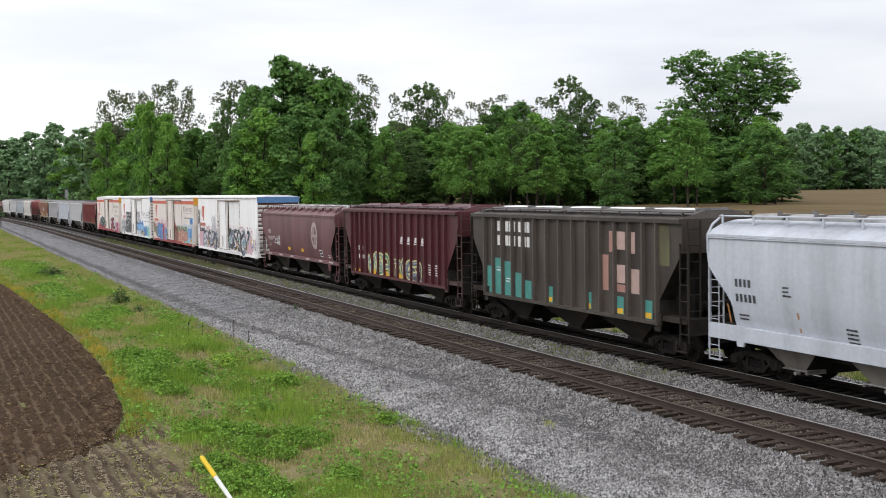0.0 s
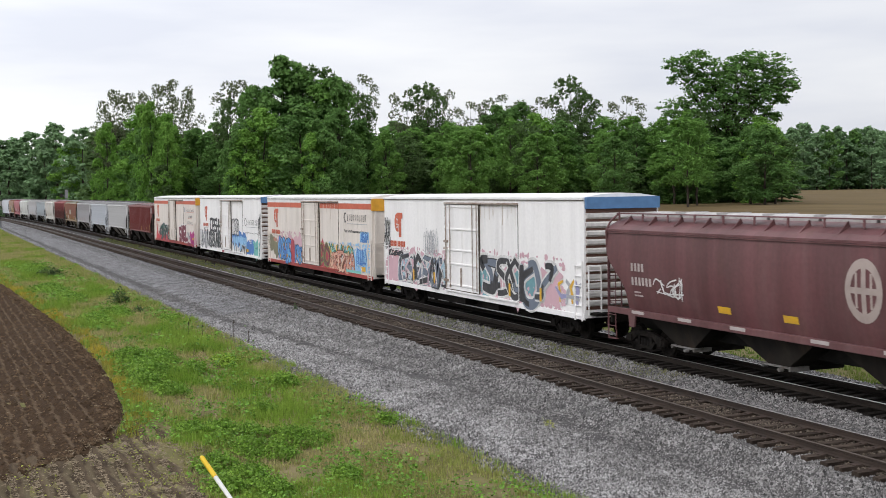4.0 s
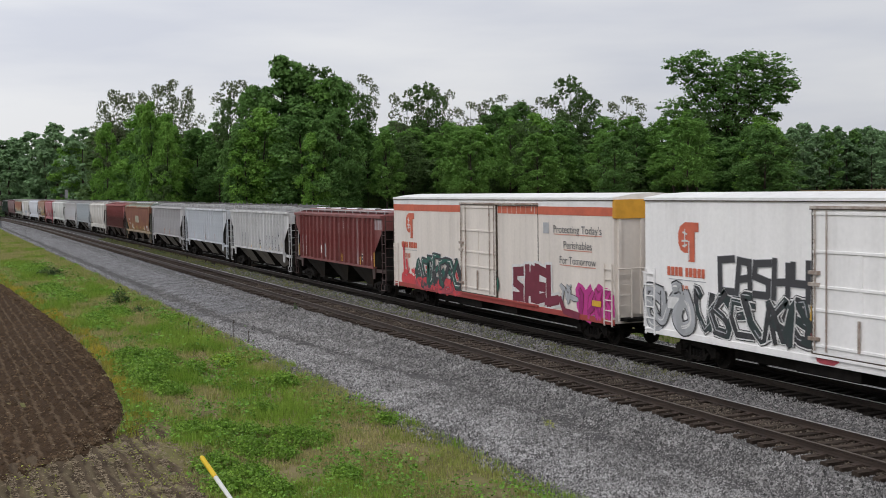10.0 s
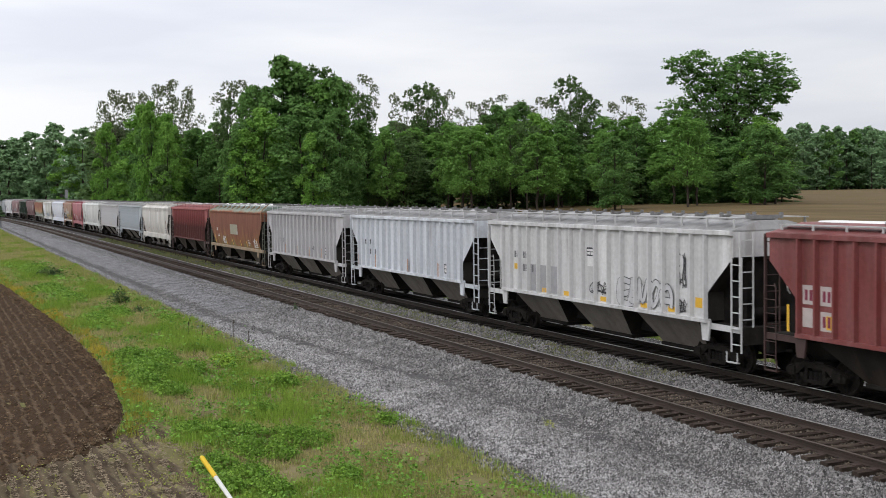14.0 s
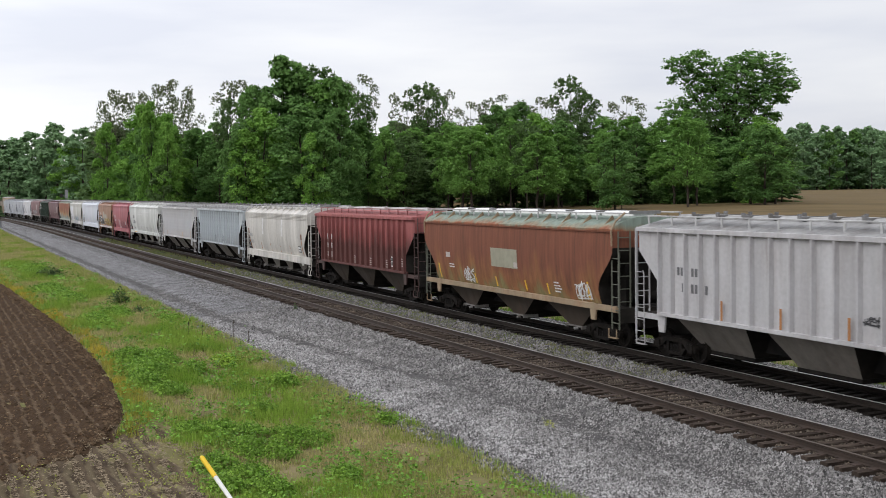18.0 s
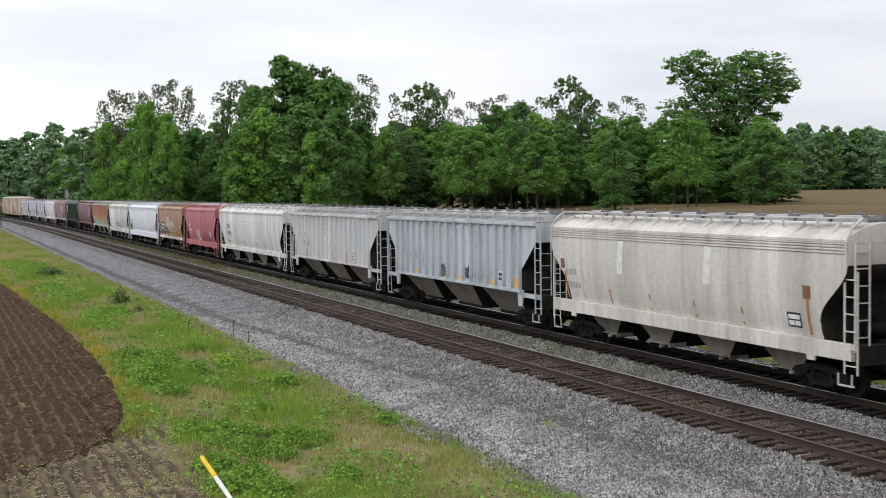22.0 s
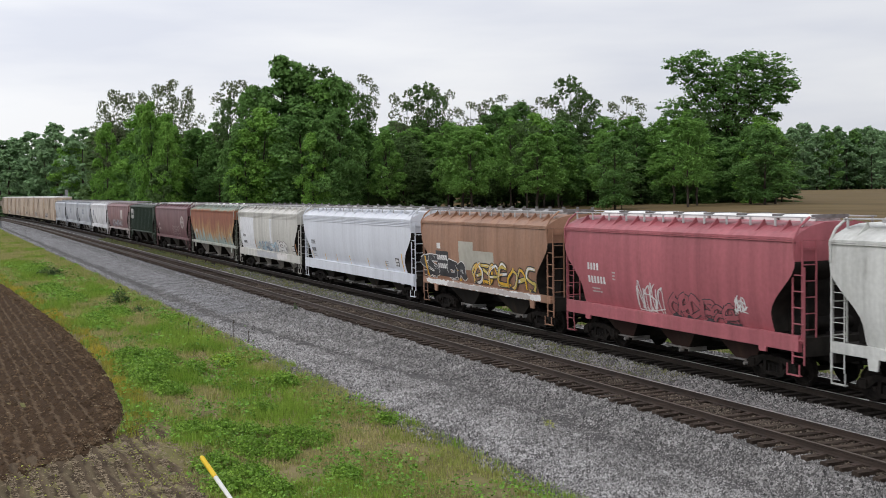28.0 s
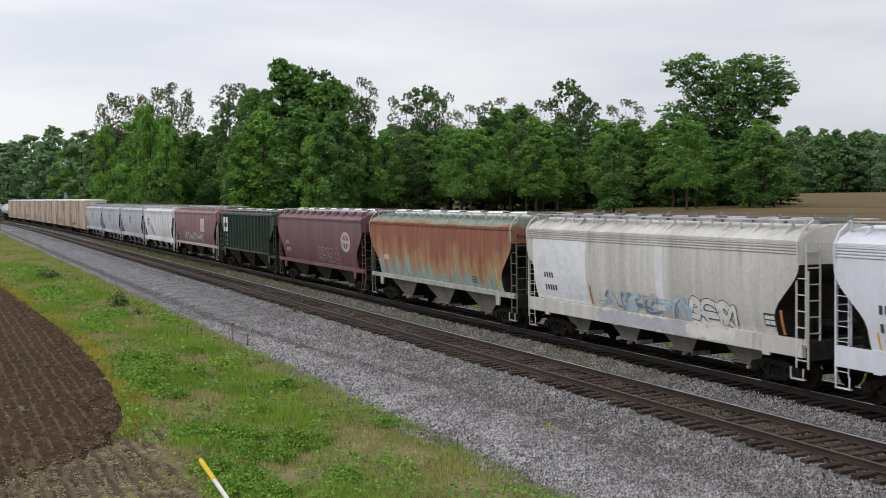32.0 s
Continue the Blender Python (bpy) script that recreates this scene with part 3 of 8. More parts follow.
# skeletons of sprayed bodies in a unit square
BONES = [[[(0.9, 0.95), (0.3, 1), (0.05, 0.72), (0.5, 0.5), (0.95, 0.28), (0.6, 0), (0.05, 0.08)]],
         [[(0.05, 0), (0.08, 0.6), (0.45, 1), (0.85, 0.65), (0.95, 0)], [(0.1, 0.38), (0.9, 0.44)]],
         [[(0.5, 1), (0.05, 0.6), (0.2, 0.08), (0.75, 0.05), (0.95, 0.5), (0.6, 0.95), (0.45, 1)]],
         [[(0.1, 1), (0.15, 0)], [(0.12, 0.5), (0.6, 0.95), (0.95, 0.75)], [(0.25, 0.5), (0.6, 0.3), (1, 0)]],
         [[(0, 0.05), (0.1, 1), (0.5, 0.2), (0.6, 0.15), (0.9, 1), (1, 0)]],
         [[(0.95, 0.9), (0.2, 0.95), (0.1, 0.5), (0.2, 0.05), (1, 0.1)], [(0.15, 0.5), (0.8, 0.55)]],
         [[(0, 0.3), (0.4, 0.1), (0.7, 0.5), (1.1, 1)], [(0.72, 0.98), (1.1, 1), (1.05, 0.6)]]]


def curve_through(ctl, step=0.09):
    """Points of a smooth curve through the given ones."""
    out = []
    for i in range(len(ctl) - 1):
        p0, p1, p2, p3 = ctl[max(0, i - 1)], ctl[i], ctl[i + 1], ctl[min(len(ctl) - 1, i + 2)]
        n = max(2, int(math.hypot(p2[0] - p1[0], p2[1] - p1[1]) / step))
        for k in range(n):
            t = k / n
            out.append(tuple(0.5 * (2 * b + (c - a) * t + (2 * a - 5 * b + 4 * c - d) * t * t + (3 * b - a - 3 * c + d) * t ** 3) for a, b, c, d in zip(p0, p1, p2, p3)))
    out.append(ctl[-1])
    return out


class Side:
    """Draws flat markings on the camera side of a wagon: y(z) is the outline of that side."""

    def __init__(self, car, y, ribs=()):
        self.car, self.y, self.layer = car, y, 0
        # middles of the bays between outside posts
        self.gaps = [(a + b) / 2 for a, b in zip(ribs[:-1], ribs[1:])]

    def snap(self, x, w=0.0):
        """The nearest bay's place for a marking of width w."""
        return min((g - w / 2 for g in self.gaps), key=lambda q: abs(q - x)) if self.gaps else x

    def pt(self, x, z, lift):
        return (x, self.y(z) - lift, z)

    def panel(self, name, x0, x1, z0, z1, material, label="", lift=None, slant=0.0):
        self.layer += 1
        lift = lift or 0.008 + 0.0005 * (self.layer % 8)
        n = max(1, int((z1 - z0) / 0.3))
        b = Build()
        v = []
        for k in range(n + 1):
            z = z0 + (z1 - z0) * k / n
            v += [self.pt(x0 + slant * k / n, z, lift), self.pt(x1 + slant * k / n, z, lift)]
        b.add(v, [(2 * k, 2 * k + 1, 2 * k + 3, 2 * k + 2) for k in range(n)])
        return part(name, b, material, self.car, label)

    def bars(self, name, x, z, h, widths, material, gap=0.25, label="", step=None):
        """A line of writing as plain bars, one a character."""
        b = Build()
        self.layer += 1
        lift = 0.010 + 0.0005 * (self.layer % 8)
        for w in widths:
            if w > 0:
                v = [self.pt(x, z, lift), self.pt(x + w, z, lift), self.pt(x + w, z + h, lift), self.pt(x, z + h, lift)]
                b.add(v, [(0, 1, 2, 3)])
            x += abs(w) + gap * h
        line = part(name, b, material, self.car, label)
        return tagged(line, kind="stuff") if len(widths) > 1 else line

    def stroke(self, b, pts, w, lift, taper=1.0):
        fine = []
        for (x0, z0), (x1, z1) in zip(pts[:-1], pts[1:]):
            n = max(1, int(math.hypot(x1 - x0, z1 - z0) / 0.3))
            fine += [(x0 + (x1 - x0) * k / n, z0 + (z1 - z0) * k / n) for k in range(n)]
        fine.append(pts[-1])
        L, R = [], []
        for i, (x, z) in enumerate(fine):
            a, c = fine[max(0, i - 1)], fine[min(len(fine) - 1, i + 1)]
            dx, dz = c[0] - a[0], c[1] - a[1]
            d = (math.hypot(dx, dz) or 1) / (taper + (1 - taper) * math.sin(math.pi * (0.12 + 0.76 * i / max(1, len(fine) - 1))))
            L.append(self.pt(x - dz / d * w / 2, z + dx / d * w / 2, lift))
            R.append(self.pt(x + dz / d * w / 2, z - dx / d * w / 2, lift))
        n = len(L)
        b.add(L + R, [(i, n + i, n + i + 1, i + 1) for i in range(n - 1)])

    def blob(self, b, x, z, rx, rz, lift, rng, n=12, jag=0.25):
        c = [self.pt(x, z, lift)]
        for i in range(n):
            a = 2 * math.pi * i / n
            k = 1 + rng.uniform(-jag, jag)
            c.append(self.pt(x + rx * k * math.cos(a), z + rz * k * math.sin(a), lift))
        b.add(c, [(0, 1 + i, 1 + (i + 1) % n) for i in range(n)])

    def graffiti(self, x0, x1, z0, z1, fills, line, seed, glyphs=5, label="", lw=0.09, back=None, open_=False):
        """Sprayed lettering: broad interlocking letter bodies with a dark outline."""
        rng = random.Random(seed)
        base = 0.012
        if back:
            bb = Build()
            n = max(4, int((x1 - x0) / 0.5))
            for i in range(n):
                cx = x0 + (x1 - x0) * (i + 0.5) / n
                self.blob(bb, cx, (z0 + z1) / 2 + rng.uniform(-0.1, 0.1) * (z1 - z0), (x1 - x0) / n * 0.85, (z1 - z0) * 0.55, base, rng)
            tagged(part("graffiti_cloud", bb, back, self.car, label), kind="stuff")
        fb = [Build() for _ in fills]
        lb = Build()
        gw = (x1 - x0) / glyphs
        for g in range(glyphs):
            cx, hh = x0 + gw * (g + 0.5), z1 - z0
            k = rng.randrange(len(fills))
            u = lambda a, c: (cx + gw * 0.62 * (a + rng.uniform(-0.15, 0.15)), z0 + hh * min(1.0, max(0.0, c + rng.uniform(-0.1, 0.1))))
            # each mark is a knot of bent wedges, pointed hooks and a cross stroke
            legs = []
            for q in range(rng.choice((2, 3, 3))):
                a0 = rng.uniform(-0.9, 0.9)
                bend_ = rng.uniform(-0.6, 0.6)
                legs.append([u(a0, 0.02), u(a0 + bend_ * 0.4, 0.38), u(a0 + bend_, 0.72), u(a0 + bend_ + rng.choice((-0.6, 0.6)), 0.98)])
            if rng.random() < 0.6:
                legs.append([u(-0.9, rng.uniform(0.1, 0.8)), u(0.1, rng.uniform(0.2, 0.7)), u(0.9, rng.uniform(0.1, 0.9))])
            wd = min(gw * 0.30, hh * 0.24)
            for j, leg in enumerate(legs):
                dw = wd * rng.uniform(0.65, 1.25)
                if not open_:
                    self.stroke(lb, leg, dw + lw, base + 0.004 + 0.0007 * ((g + j) % 6), taper=0.35)
                    self.stroke(fb[(k + j) % len(fills)], leg, dw, base + 0.0095 + 0.0007 * ((g + j) % 6), taper=0.3)
                else:
                    self.stroke(lb, leg, lw, base + 0.004)
        if not open_:
            for q, m in zip(fb, fills):
                if q.v:
                    tagged(part("graffiti_fill", q, m, self.car, label), kind="stuff")
        tagged(part("graffiti_outline", lb, line, self.car), kind="stuff")

    def word(self, text, x0, x1, z0, z1, fill, line, seed, w=0.2, lw=0.09, label="", shine=None, wild=0.05, slant=0.0):
        """Sprayed block letters: bodies of straight strokes over a wider outline."""
        rng = random.Random(seed)
        ob, fb, hb = Build(), Build(), Build()
        gw = (x1 - x0) / len(text)
        n = 0
        for i, ch in enumerate(text):
            up = rng.uniform(-1, 1) * wild * (z1 - z0)
            for line_ in LETTERS[ch]:
                pts = [(x0 + gw * i + w * 0.5 + (gw - w * 1.05) * a + slant * c + rng.uniform(-wild, wild) * gw, max(z0 + w * 0.5, z0 + w * 0.5 + (z1 - z0 - w) * c + up + rng.uniform(-wild, wild) * (z1 - z0))) for a, c in line_]
                for a, c in zip(pts[:-1], pts[1:]):
                    n += 1
                    d = math.hypot(c[0] - a[0], c[1] - a[1]) or 1
                    u = ((c[0] - a[0]) / d, (c[1] - a[1]) / d)
                    for b, ww, lift in ((ob, w + lw, 0.013), (fb, w, 0.019)):
                        k = ww * 0.5
                        b.add([self.pt(q[0] + u[0] * k * e_ - u[1] * k * f_, q[1] + u[1] * k * e_ + u[0] * k * f_, lift + 0.0004 * (n % 10)) for q, e_, f_ in ((a, -1, -1), (c, 1, -1), (c, 1, 1), (a, -1, 1))], [(0, 1, 2, 3)])
                    if shine and n % 2:
                        self.stroke(hb, [(a[0] - w * 0.2, a[1] + w * 0.1), (c[0] - w * 0.2, c[1] + w * 0.1)], w * 0.22, 0.026)
        tagged(part("graffiti_outline", ob, line, self.car), kind="stuff")
        tagged(part("graffiti_fill", fb, fill, self.car, label), kind="stuff")
        if hb.v:
            tagged(part("graffiti_shine", hb, shine, self.car), kind="stuff")

    def piece(self, x0, x1, z0, z1, fills, line, seed, glyphs=5, halo=None, shine=None, label="", w=None, edge=0.10, slant=0.0, sharp=False):
        """A sprayed piece: interlocking curved bodies, each with a dark edge, a two-colour fill and light strokes."""
        rng = random.Random(seed)
        gw, hh = (x1 - x0) / glyphs, z1 - z0
        w = w or min(gw * 0.30, hh * 0.24)
        hb, ob, sb, fb = Build(), Build(), Build(), [Build() for _ in fills]
        for g in range(glyphs):
            up, k, mir = rng.uniform(-0.06, 0.06) * hh, rng.randrange(len(fills)), rng.random() < 0.3
            lift = 0.020 + 0.0042 * (g % 5)
            for j, bone in enumerate(BONES[rng.randrange(len(BONES))] + (BONES[rng.randrange(len(BONES))][:1] if rng.random() < 0.6 else [])):
                ctl = []
                for a, c in bone:
                    a, c = (1 - a if mir else a) + rng.uniform(-0.2, 0.2), c + rng.uniform(-0.14, 0.14)
                    ctl.append((x0 + gw * (g - 0.10 + 1.2 * a) + slant * c, z0 + w * 0.45 + up + (hh - w * 0.9) * min(1.05, max(0.0, c))))
                pts = curve_through(ctl)
                if sharp:
                    pts = [p for a, c in zip(ctl[:-1], ctl[1:]) for p in [(a[0] + (c[0] - a[0]) * q / 6, a[1] + (c[1] - a[1]) * q / 6) for q in range(6)]] + [ctl[-1]]
                ww = w * rng.uniform(0.75, 1.25)
                if halo:
                    self.stroke(hb, pts, ww + edge * 3.4, 0.0135 + 0.0005 * (g % 4), taper=0.85)
                self.stroke(ob, pts, ww + edge * 2, lift + 0.0006 * j, taper=0.82)
                self.stroke(fb[(k + j) % len(fills)], pts, ww, lift + 0.0021 + 0.0006 * j, taper=0.72)
                n = len(pts)
                if len(fills) > 1:
                    self.stroke(fb[(k + j + 1) % len(fills)], pts[: n // 2], ww * 0.72, lift + 0.0030 + 0.0005 * j, taper=0.5)
                if shine:
                    q = pts[int(n * 0.15): int(n * 0.55)]
                    self.stroke(sb, [(a - ww * 0.22, c + ww * 0.12) for a, c in q], ww * 0.16, lift + 0.0038, taper=0.4)
        if halo:
            tagged(part("graffiti_halo", hb, halo, self.car), kind="stuff")
        tagged(part("graffiti_outline", ob, line, self.car), kind="stuff")
        for q, m in zip(fb, fills):
            if q.v:
                tagged(part("graffiti_fill", q, m, self.car, label), kind="stuff")
        if sb.v:
            tagged(part("graffiti_shine", sb, shine, self.car), kind="stuff")

    def mist(self, x0, x1, z0, z1, material, seed, n=260, r=0.05, label="", lift=0.0115, fade=0.5):
        """Spray haze: many small dots, thinning out upwards."""
        rng = random.Random(seed)
        b = Build()
        for i in range(n):
            q = abs(rng.gauss(0, fade))
            self.blob(b, rng.uniform(x0, x1), z0 + (z1 - z0) * min(1.0, q), r * rng.uniform(0.5, 2.2), r * rng.uniform(0.5, 2.0), lift + 0.0002 * (i % 5), rng, 7, 0.3)
        tagged(part("graffiti_mist", b, material, self.car, label), kind="stuff")

    def cloud(self, x0, x1, z0, z1, material, seed, n=14, lift=0.010, label=""):
        rng = random.Random(seed)
        b = Build()
        for i in range(n):
            self.blob(b, x0 + (x1 - x0) * (i + 0.5) / n, z0 + (z1 - z0) * rng.uniform(0.4, 0.6), (x1 - x0) / n * rng.uniform(0.7, 1.2), (z1 - z0) * rng.uniform(0.38, 0.55), lift + 0.0003 * (i % 3), rng, 14, 0.18)
        tagged(part("graffiti_cloud", b, material, self.car, label), kind="stuff")

    def writing(self, name, text, x0, x1, z, h, material, label=""):
        """Painted lettering in the built-in typeface, fitted to a width and height."""
        cu = bpy.data.curves.new(name, "FONT")
        cu.body = text
        o = bpy.data.objects.new(name, cu)
        bpy.context.scene.collection.objects.link(o)
        me = bpy.data.meshes.new_from_object(o.evaluated_get(bpy.context.evaluated_depsgraph_get()))
        bpy.data.objects.remove(o)
        xs, ys = [v.co.x for v in me.vertices], [v.co.y for v in me.vertices]
        kx, ky = (x1 - x0) / (max(xs) - min(xs)), h / 0.7
        for v in me.vertices:
            v.co = self.pt(x0 + (v.co.x - min(xs)) * kx, z + v.co.y * ky, 0.012)
        me.materials.clear()
        me.materials.append(material)
        return part(name, me, None, self.car, label)

    def scribble(self, x0, x1, z0, z1, material, seed, n=10, w=0.035, label=""):
        """A quick tag: a row of tight loops and hooks in one line, with a crossing stroke."""
        rng = random.Random(seed)
        b = Build()
        n = max(3, n // 3)
        gw, hh = (x1 - x0) / n, z1 - z0
        for g in range(n):
            mir, lean = rng.random() < 0.5, rng.uniform(-0.3, 0.5) * gw
            for j, line in enumerate(BONES[rng.randrange(len(BONES))] + BONES[rng.randrange(len(BONES))][:1]):
                ctl = [(x0 + gw * (g - 0.1 + 1.2 * (1 - a if mir else a) + rng.uniform(-0.28, 0.28)) + lean * c, z0 + hh * (c + rng.uniform(-0.22, 0.22))) for a, c in line]
                self.stroke(b, curve_through(ctl), w, 0.02 + 0.0007 * (g % 3) + 0.0003 * j)
        ctl = [(x0 + (x1 - x0) * q, z0 + hh * rng.uniform(-0.1, 0.25)) for q in (0.0, 0.4, 1.05)]
        self.stroke(b, curve_through(ctl), w * 0.8, 0.0226)
        return part("graffiti_tag", b, material, self.car, label)


def couplers(car, half, z=0.86):
    for s in (-1, 1):
        b = Build()
        b.box(min(s * (half - 0.75), s * (half - 0.10)), max(s * (half - 0.75), s * (half - 0.10)), -0.09, 0.09, z - 0.10, z + 0.10, 0.02)
        b.box(min(s * (half - 0.16), s * (half + 0.06)), max(s * (half - 0.16), s * (half + 0.06)), -0.17, 0.17, z - 0.15, z + 0.15, 0.04)
        part("coupler", b, DARK, car)


def hopper_bays(car, count, inner, material, z_top=1.5, wide=1.40, slide=None, chute=False):
    """Discharge bays below the sill: each a funnel with two sloping sheets and a gate."""
    pitch = 2 * inner / count
    for k in range(count):
        cx = -inner + pitch * (k + 0.5)
        b = Build()
        # a chute has broad side sheets that lean in under the wagon, a funnel narrows to a small outlet
        h = pitch * (0.40 if chute else 0.48)
        w, y = (h - 0.52, 0.62) if chute else (0.42, 0.92)
        b.rings([[(cx - h, -wide, z_top), (cx + h, -wide, z_top), (cx + h, wide, z_top), (cx - h, wide, z_top)],
                 [(cx - w, -y, 0.46), (cx + w, -y, 0.46), (cx + w, y, 0.46), (cx - w, y, 0.46)]])
        bay = part("hopper_bay", b, material, car)
        darken_slopes(bay)
        g = Build()
        g.box(cx - w - 0.04, cx + w + 0.04, -y - 0.04, y + 0.04, 0.34, 0.46, 0.015)
        part("gate", g, DARK, bay, "dark outlet gate")
        if slide:
            sl = Build()
            sl.box(cx - 0.62, cx + 0.62, -1.05, -0.62, 0.44, 0.48, 0.01)
            sl.box(cx - 0.62, cx - 0.56, -1.05, -0.4, 0.38, 0.50).box(cx + 0.56, cx + 0.62, -1.05, -0.4, 0.38, 0.50)
            part("gate_slide", sl, slide, bay, "pale worn gate frame")
            part("gate_knob", Build().tube((cx + 0.3, -1.04, 0.40), (cx + 0.3, -1.18, 0.40), 0.06, 10, 0.05), slide, bay, "pale drive socket")


def roof_walk(car, half, z, y, material, posts, z0):
    """Running boards along both sides of the hatches, held up on posts."""
    for s in (-1, 1):
        b = Build()
        b.box(-half, half, s * y - 0.16, s * y + 0.16, z - 0.03, z)
        r = part("running_board", b, material, car)
        post = shared(("board_support", round(z - z0, 3), material.name), lambda: Build().box(-0.035, 0.035, -0.015, 0.015, 0, z - z0 - 0.02), material)
        for k in range(posts):
            x = -half + 0.15 + (2 * half - 0.3) * k / (posts - 1)
            part("board_support", post, None, r, at=(x, s * (y + 0.145), z0))


def hatches(car, half, z, count, material):
    step = 2 * half / count
    for k in range(count):
        x = -half + step * k
        b = Build()
        b.prism_x([(-0.42, z - 0.14), (0.42, z - 0.14), (0.42, z - 0.05), (0.25, z + 0.03), (-0.25, z + 0.03), (-0.42, z - 0.05)], x + 0.06, x + step - 0.06)
        h = part("roof_hatch", b, material, car)
        c = Build()
        c.box(x + step - 0.03, x + step + 0.03, -0.62, 0.62, z - 0.06, z + 0.05)
        for q in (-0.6, 0.6) if material is DARK_HATCH else ():
            c.box(x + step - 0.05, x + step + 0.05, q - 0.04, q + 0.04, z - 0.06, z + 0.12)
        part("hatch_clamp", c, BOARD_C if material in (DARK_HATCH, PALE_HATCH) else material, h)


def side_ladder(h, s):
    """Corner ladder: one upright to the roof, a shorter one with a bent top, rungs between them."""
    b = Build()
    b.box(s * 0.23 - 0.02, s * 0.23 + 0.02, -0.025, 0.025, 0, h)
    b.tube((-s * 0.23, 0, 0), (-s * 0.23, 0, 1.95), 0.017, 6).tube((-s * 0.23, 0, 1.95), (-s * 0.17, 0, 2.08), 0.017, 6)
    for k in range(6):
        b.tube((-0.23, 0, 0.12 + 0.38 * k), (0.23, 0, 0.12 + 0.38 * k), 0.013, 5)
    return b


def end_gear(car, half, body, sill, under, ladder_mat, zt, top_in):
    """Platforms, ladders and shear plates at both ends of a hopper wagon."""
    for s in (-1, 1):
        b = Build()
        x0, x1 = sorted((s * (half - 2.1), s * (half - 0.55)))
        b.box(x0, x1, -1.38, 1.38, 1.28, 1.42)
        b.box(*sorted((s * (half - 0.65), s * (half - 0.55))), -1.38, 1.38, 0.92, 1.42)
        part("end_platform", b, SLOPE, car, "dark platform deck in the slope sheets' colour")
        for q in (-1, 1):
            part("platform_beam", Build().box(x0, x1, *sorted((q * 1.38, q * 1.46)), 1.27, 1.44), sill, car)
        # thick dark web added to close the end gap, standing in for its shade
        w = Build()
        w.prism_y([(s * (half - 3.6), 1.44), (s * (half - 0.95), 1.44), (s * (half - 0.95), top_in), (s * (half - 1.4), top_in)][::s], -0.9, 0.9)
        part("shear_plate", w, DARK, car)
        rs = Build()
        rs.tube((s * (half - 0.92), -0.75, 1.75), (s * (half - 0.92), 0.45, 1.75), 0.19, 10)
        part("air_reservoir", rs, DARK, car)
        for side in (-1, 1):
            lad = part("ladder", shared(("ladder", zt, ladder_mat.name, s), lambda: side_ladder(zt - 0.72, s), ladder_mat), None, car)
            lad.location = (s * (half - 0.86), side * 1.50, 0.72)
        lad = part("end_ladder", shared(("ladder", zt, ladder_mat.name, 1), lambda: ladder(0.46, zt - 1.42, 6), ladder_mat), None, car)
        lad.location, lad.rotation_euler = (s * (half - 0.58), -1.42, 1.42), (0, 0, radians(90))
        for q in (-1, 1):
            st = Build()
            cx = s * (half - 2.1)
            st.prism_y([(cx - 0.14, 0.92), (cx + 0.14, 0.92), (cx + 0.24, 1.5), (cx - 0.24, 1.5)], *sorted((q * 1.46, q * 1.52)))
            part("jacking_pad", st, sill, car)
            sp = Build()
            cx = s * (half - 0.86)
            sp.box(cx - 0.26, cx - 0.23, *sorted((q * 1.47, q * 1.50)), 0.42, 0.72)
            sp.box(cx + 0.23, cx + 0.26, *sorted((q * 1.47, q * 1.50)), 0.42, 0.72)
            sp.box(cx - 0.26, cx + 0.26, *sorted((q * 1.40, q * 1.50)), 0.40, 0.43)
            part("sill_step", sp, sill, car)
        if s > 0:
            bw = Build()
            n = 14
            for i in range(n):
                a0, a1 = 2 * math.pi * i / n, 2 * math.pi * (i + 1) / n
                bw.tube((half - 0.62, 0.55 + 0.28 * math.cos(a0), 2.55 + 0.28 * math.sin(a0)), (half - 0.62, 0.55 + 0.28 * math.cos(a1), 2.55 + 0.28 * math.sin(a1)), 0.02, 4)
            bw.tube((half - 0.62, 0.55, 2.27), (half - 0.62, 0.55, 2.83), 0.018, 4)
            bw.tube((half - 0.62, 0.27, 2.55), (half - 0.62, 0.83, 2.55), 0.018, 4)
            bw.tube((half - 0.92, 0.55, 2.55), (half - 0.6, 0.55, 2.55), 0.04, 6)
            part("brake_wheel", bw, sill, car)


def darken_slopes(ob):
    """The sloping sheets under the overhang and between the bays: grime and their shade in one dark colour."""
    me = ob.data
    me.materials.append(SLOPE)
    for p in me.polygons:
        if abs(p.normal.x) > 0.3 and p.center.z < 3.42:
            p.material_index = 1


def centre_sill(car, half, low=0.62):
    # sill made deep and black to give the shade between the bays
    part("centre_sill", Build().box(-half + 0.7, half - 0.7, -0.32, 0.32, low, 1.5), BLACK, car)


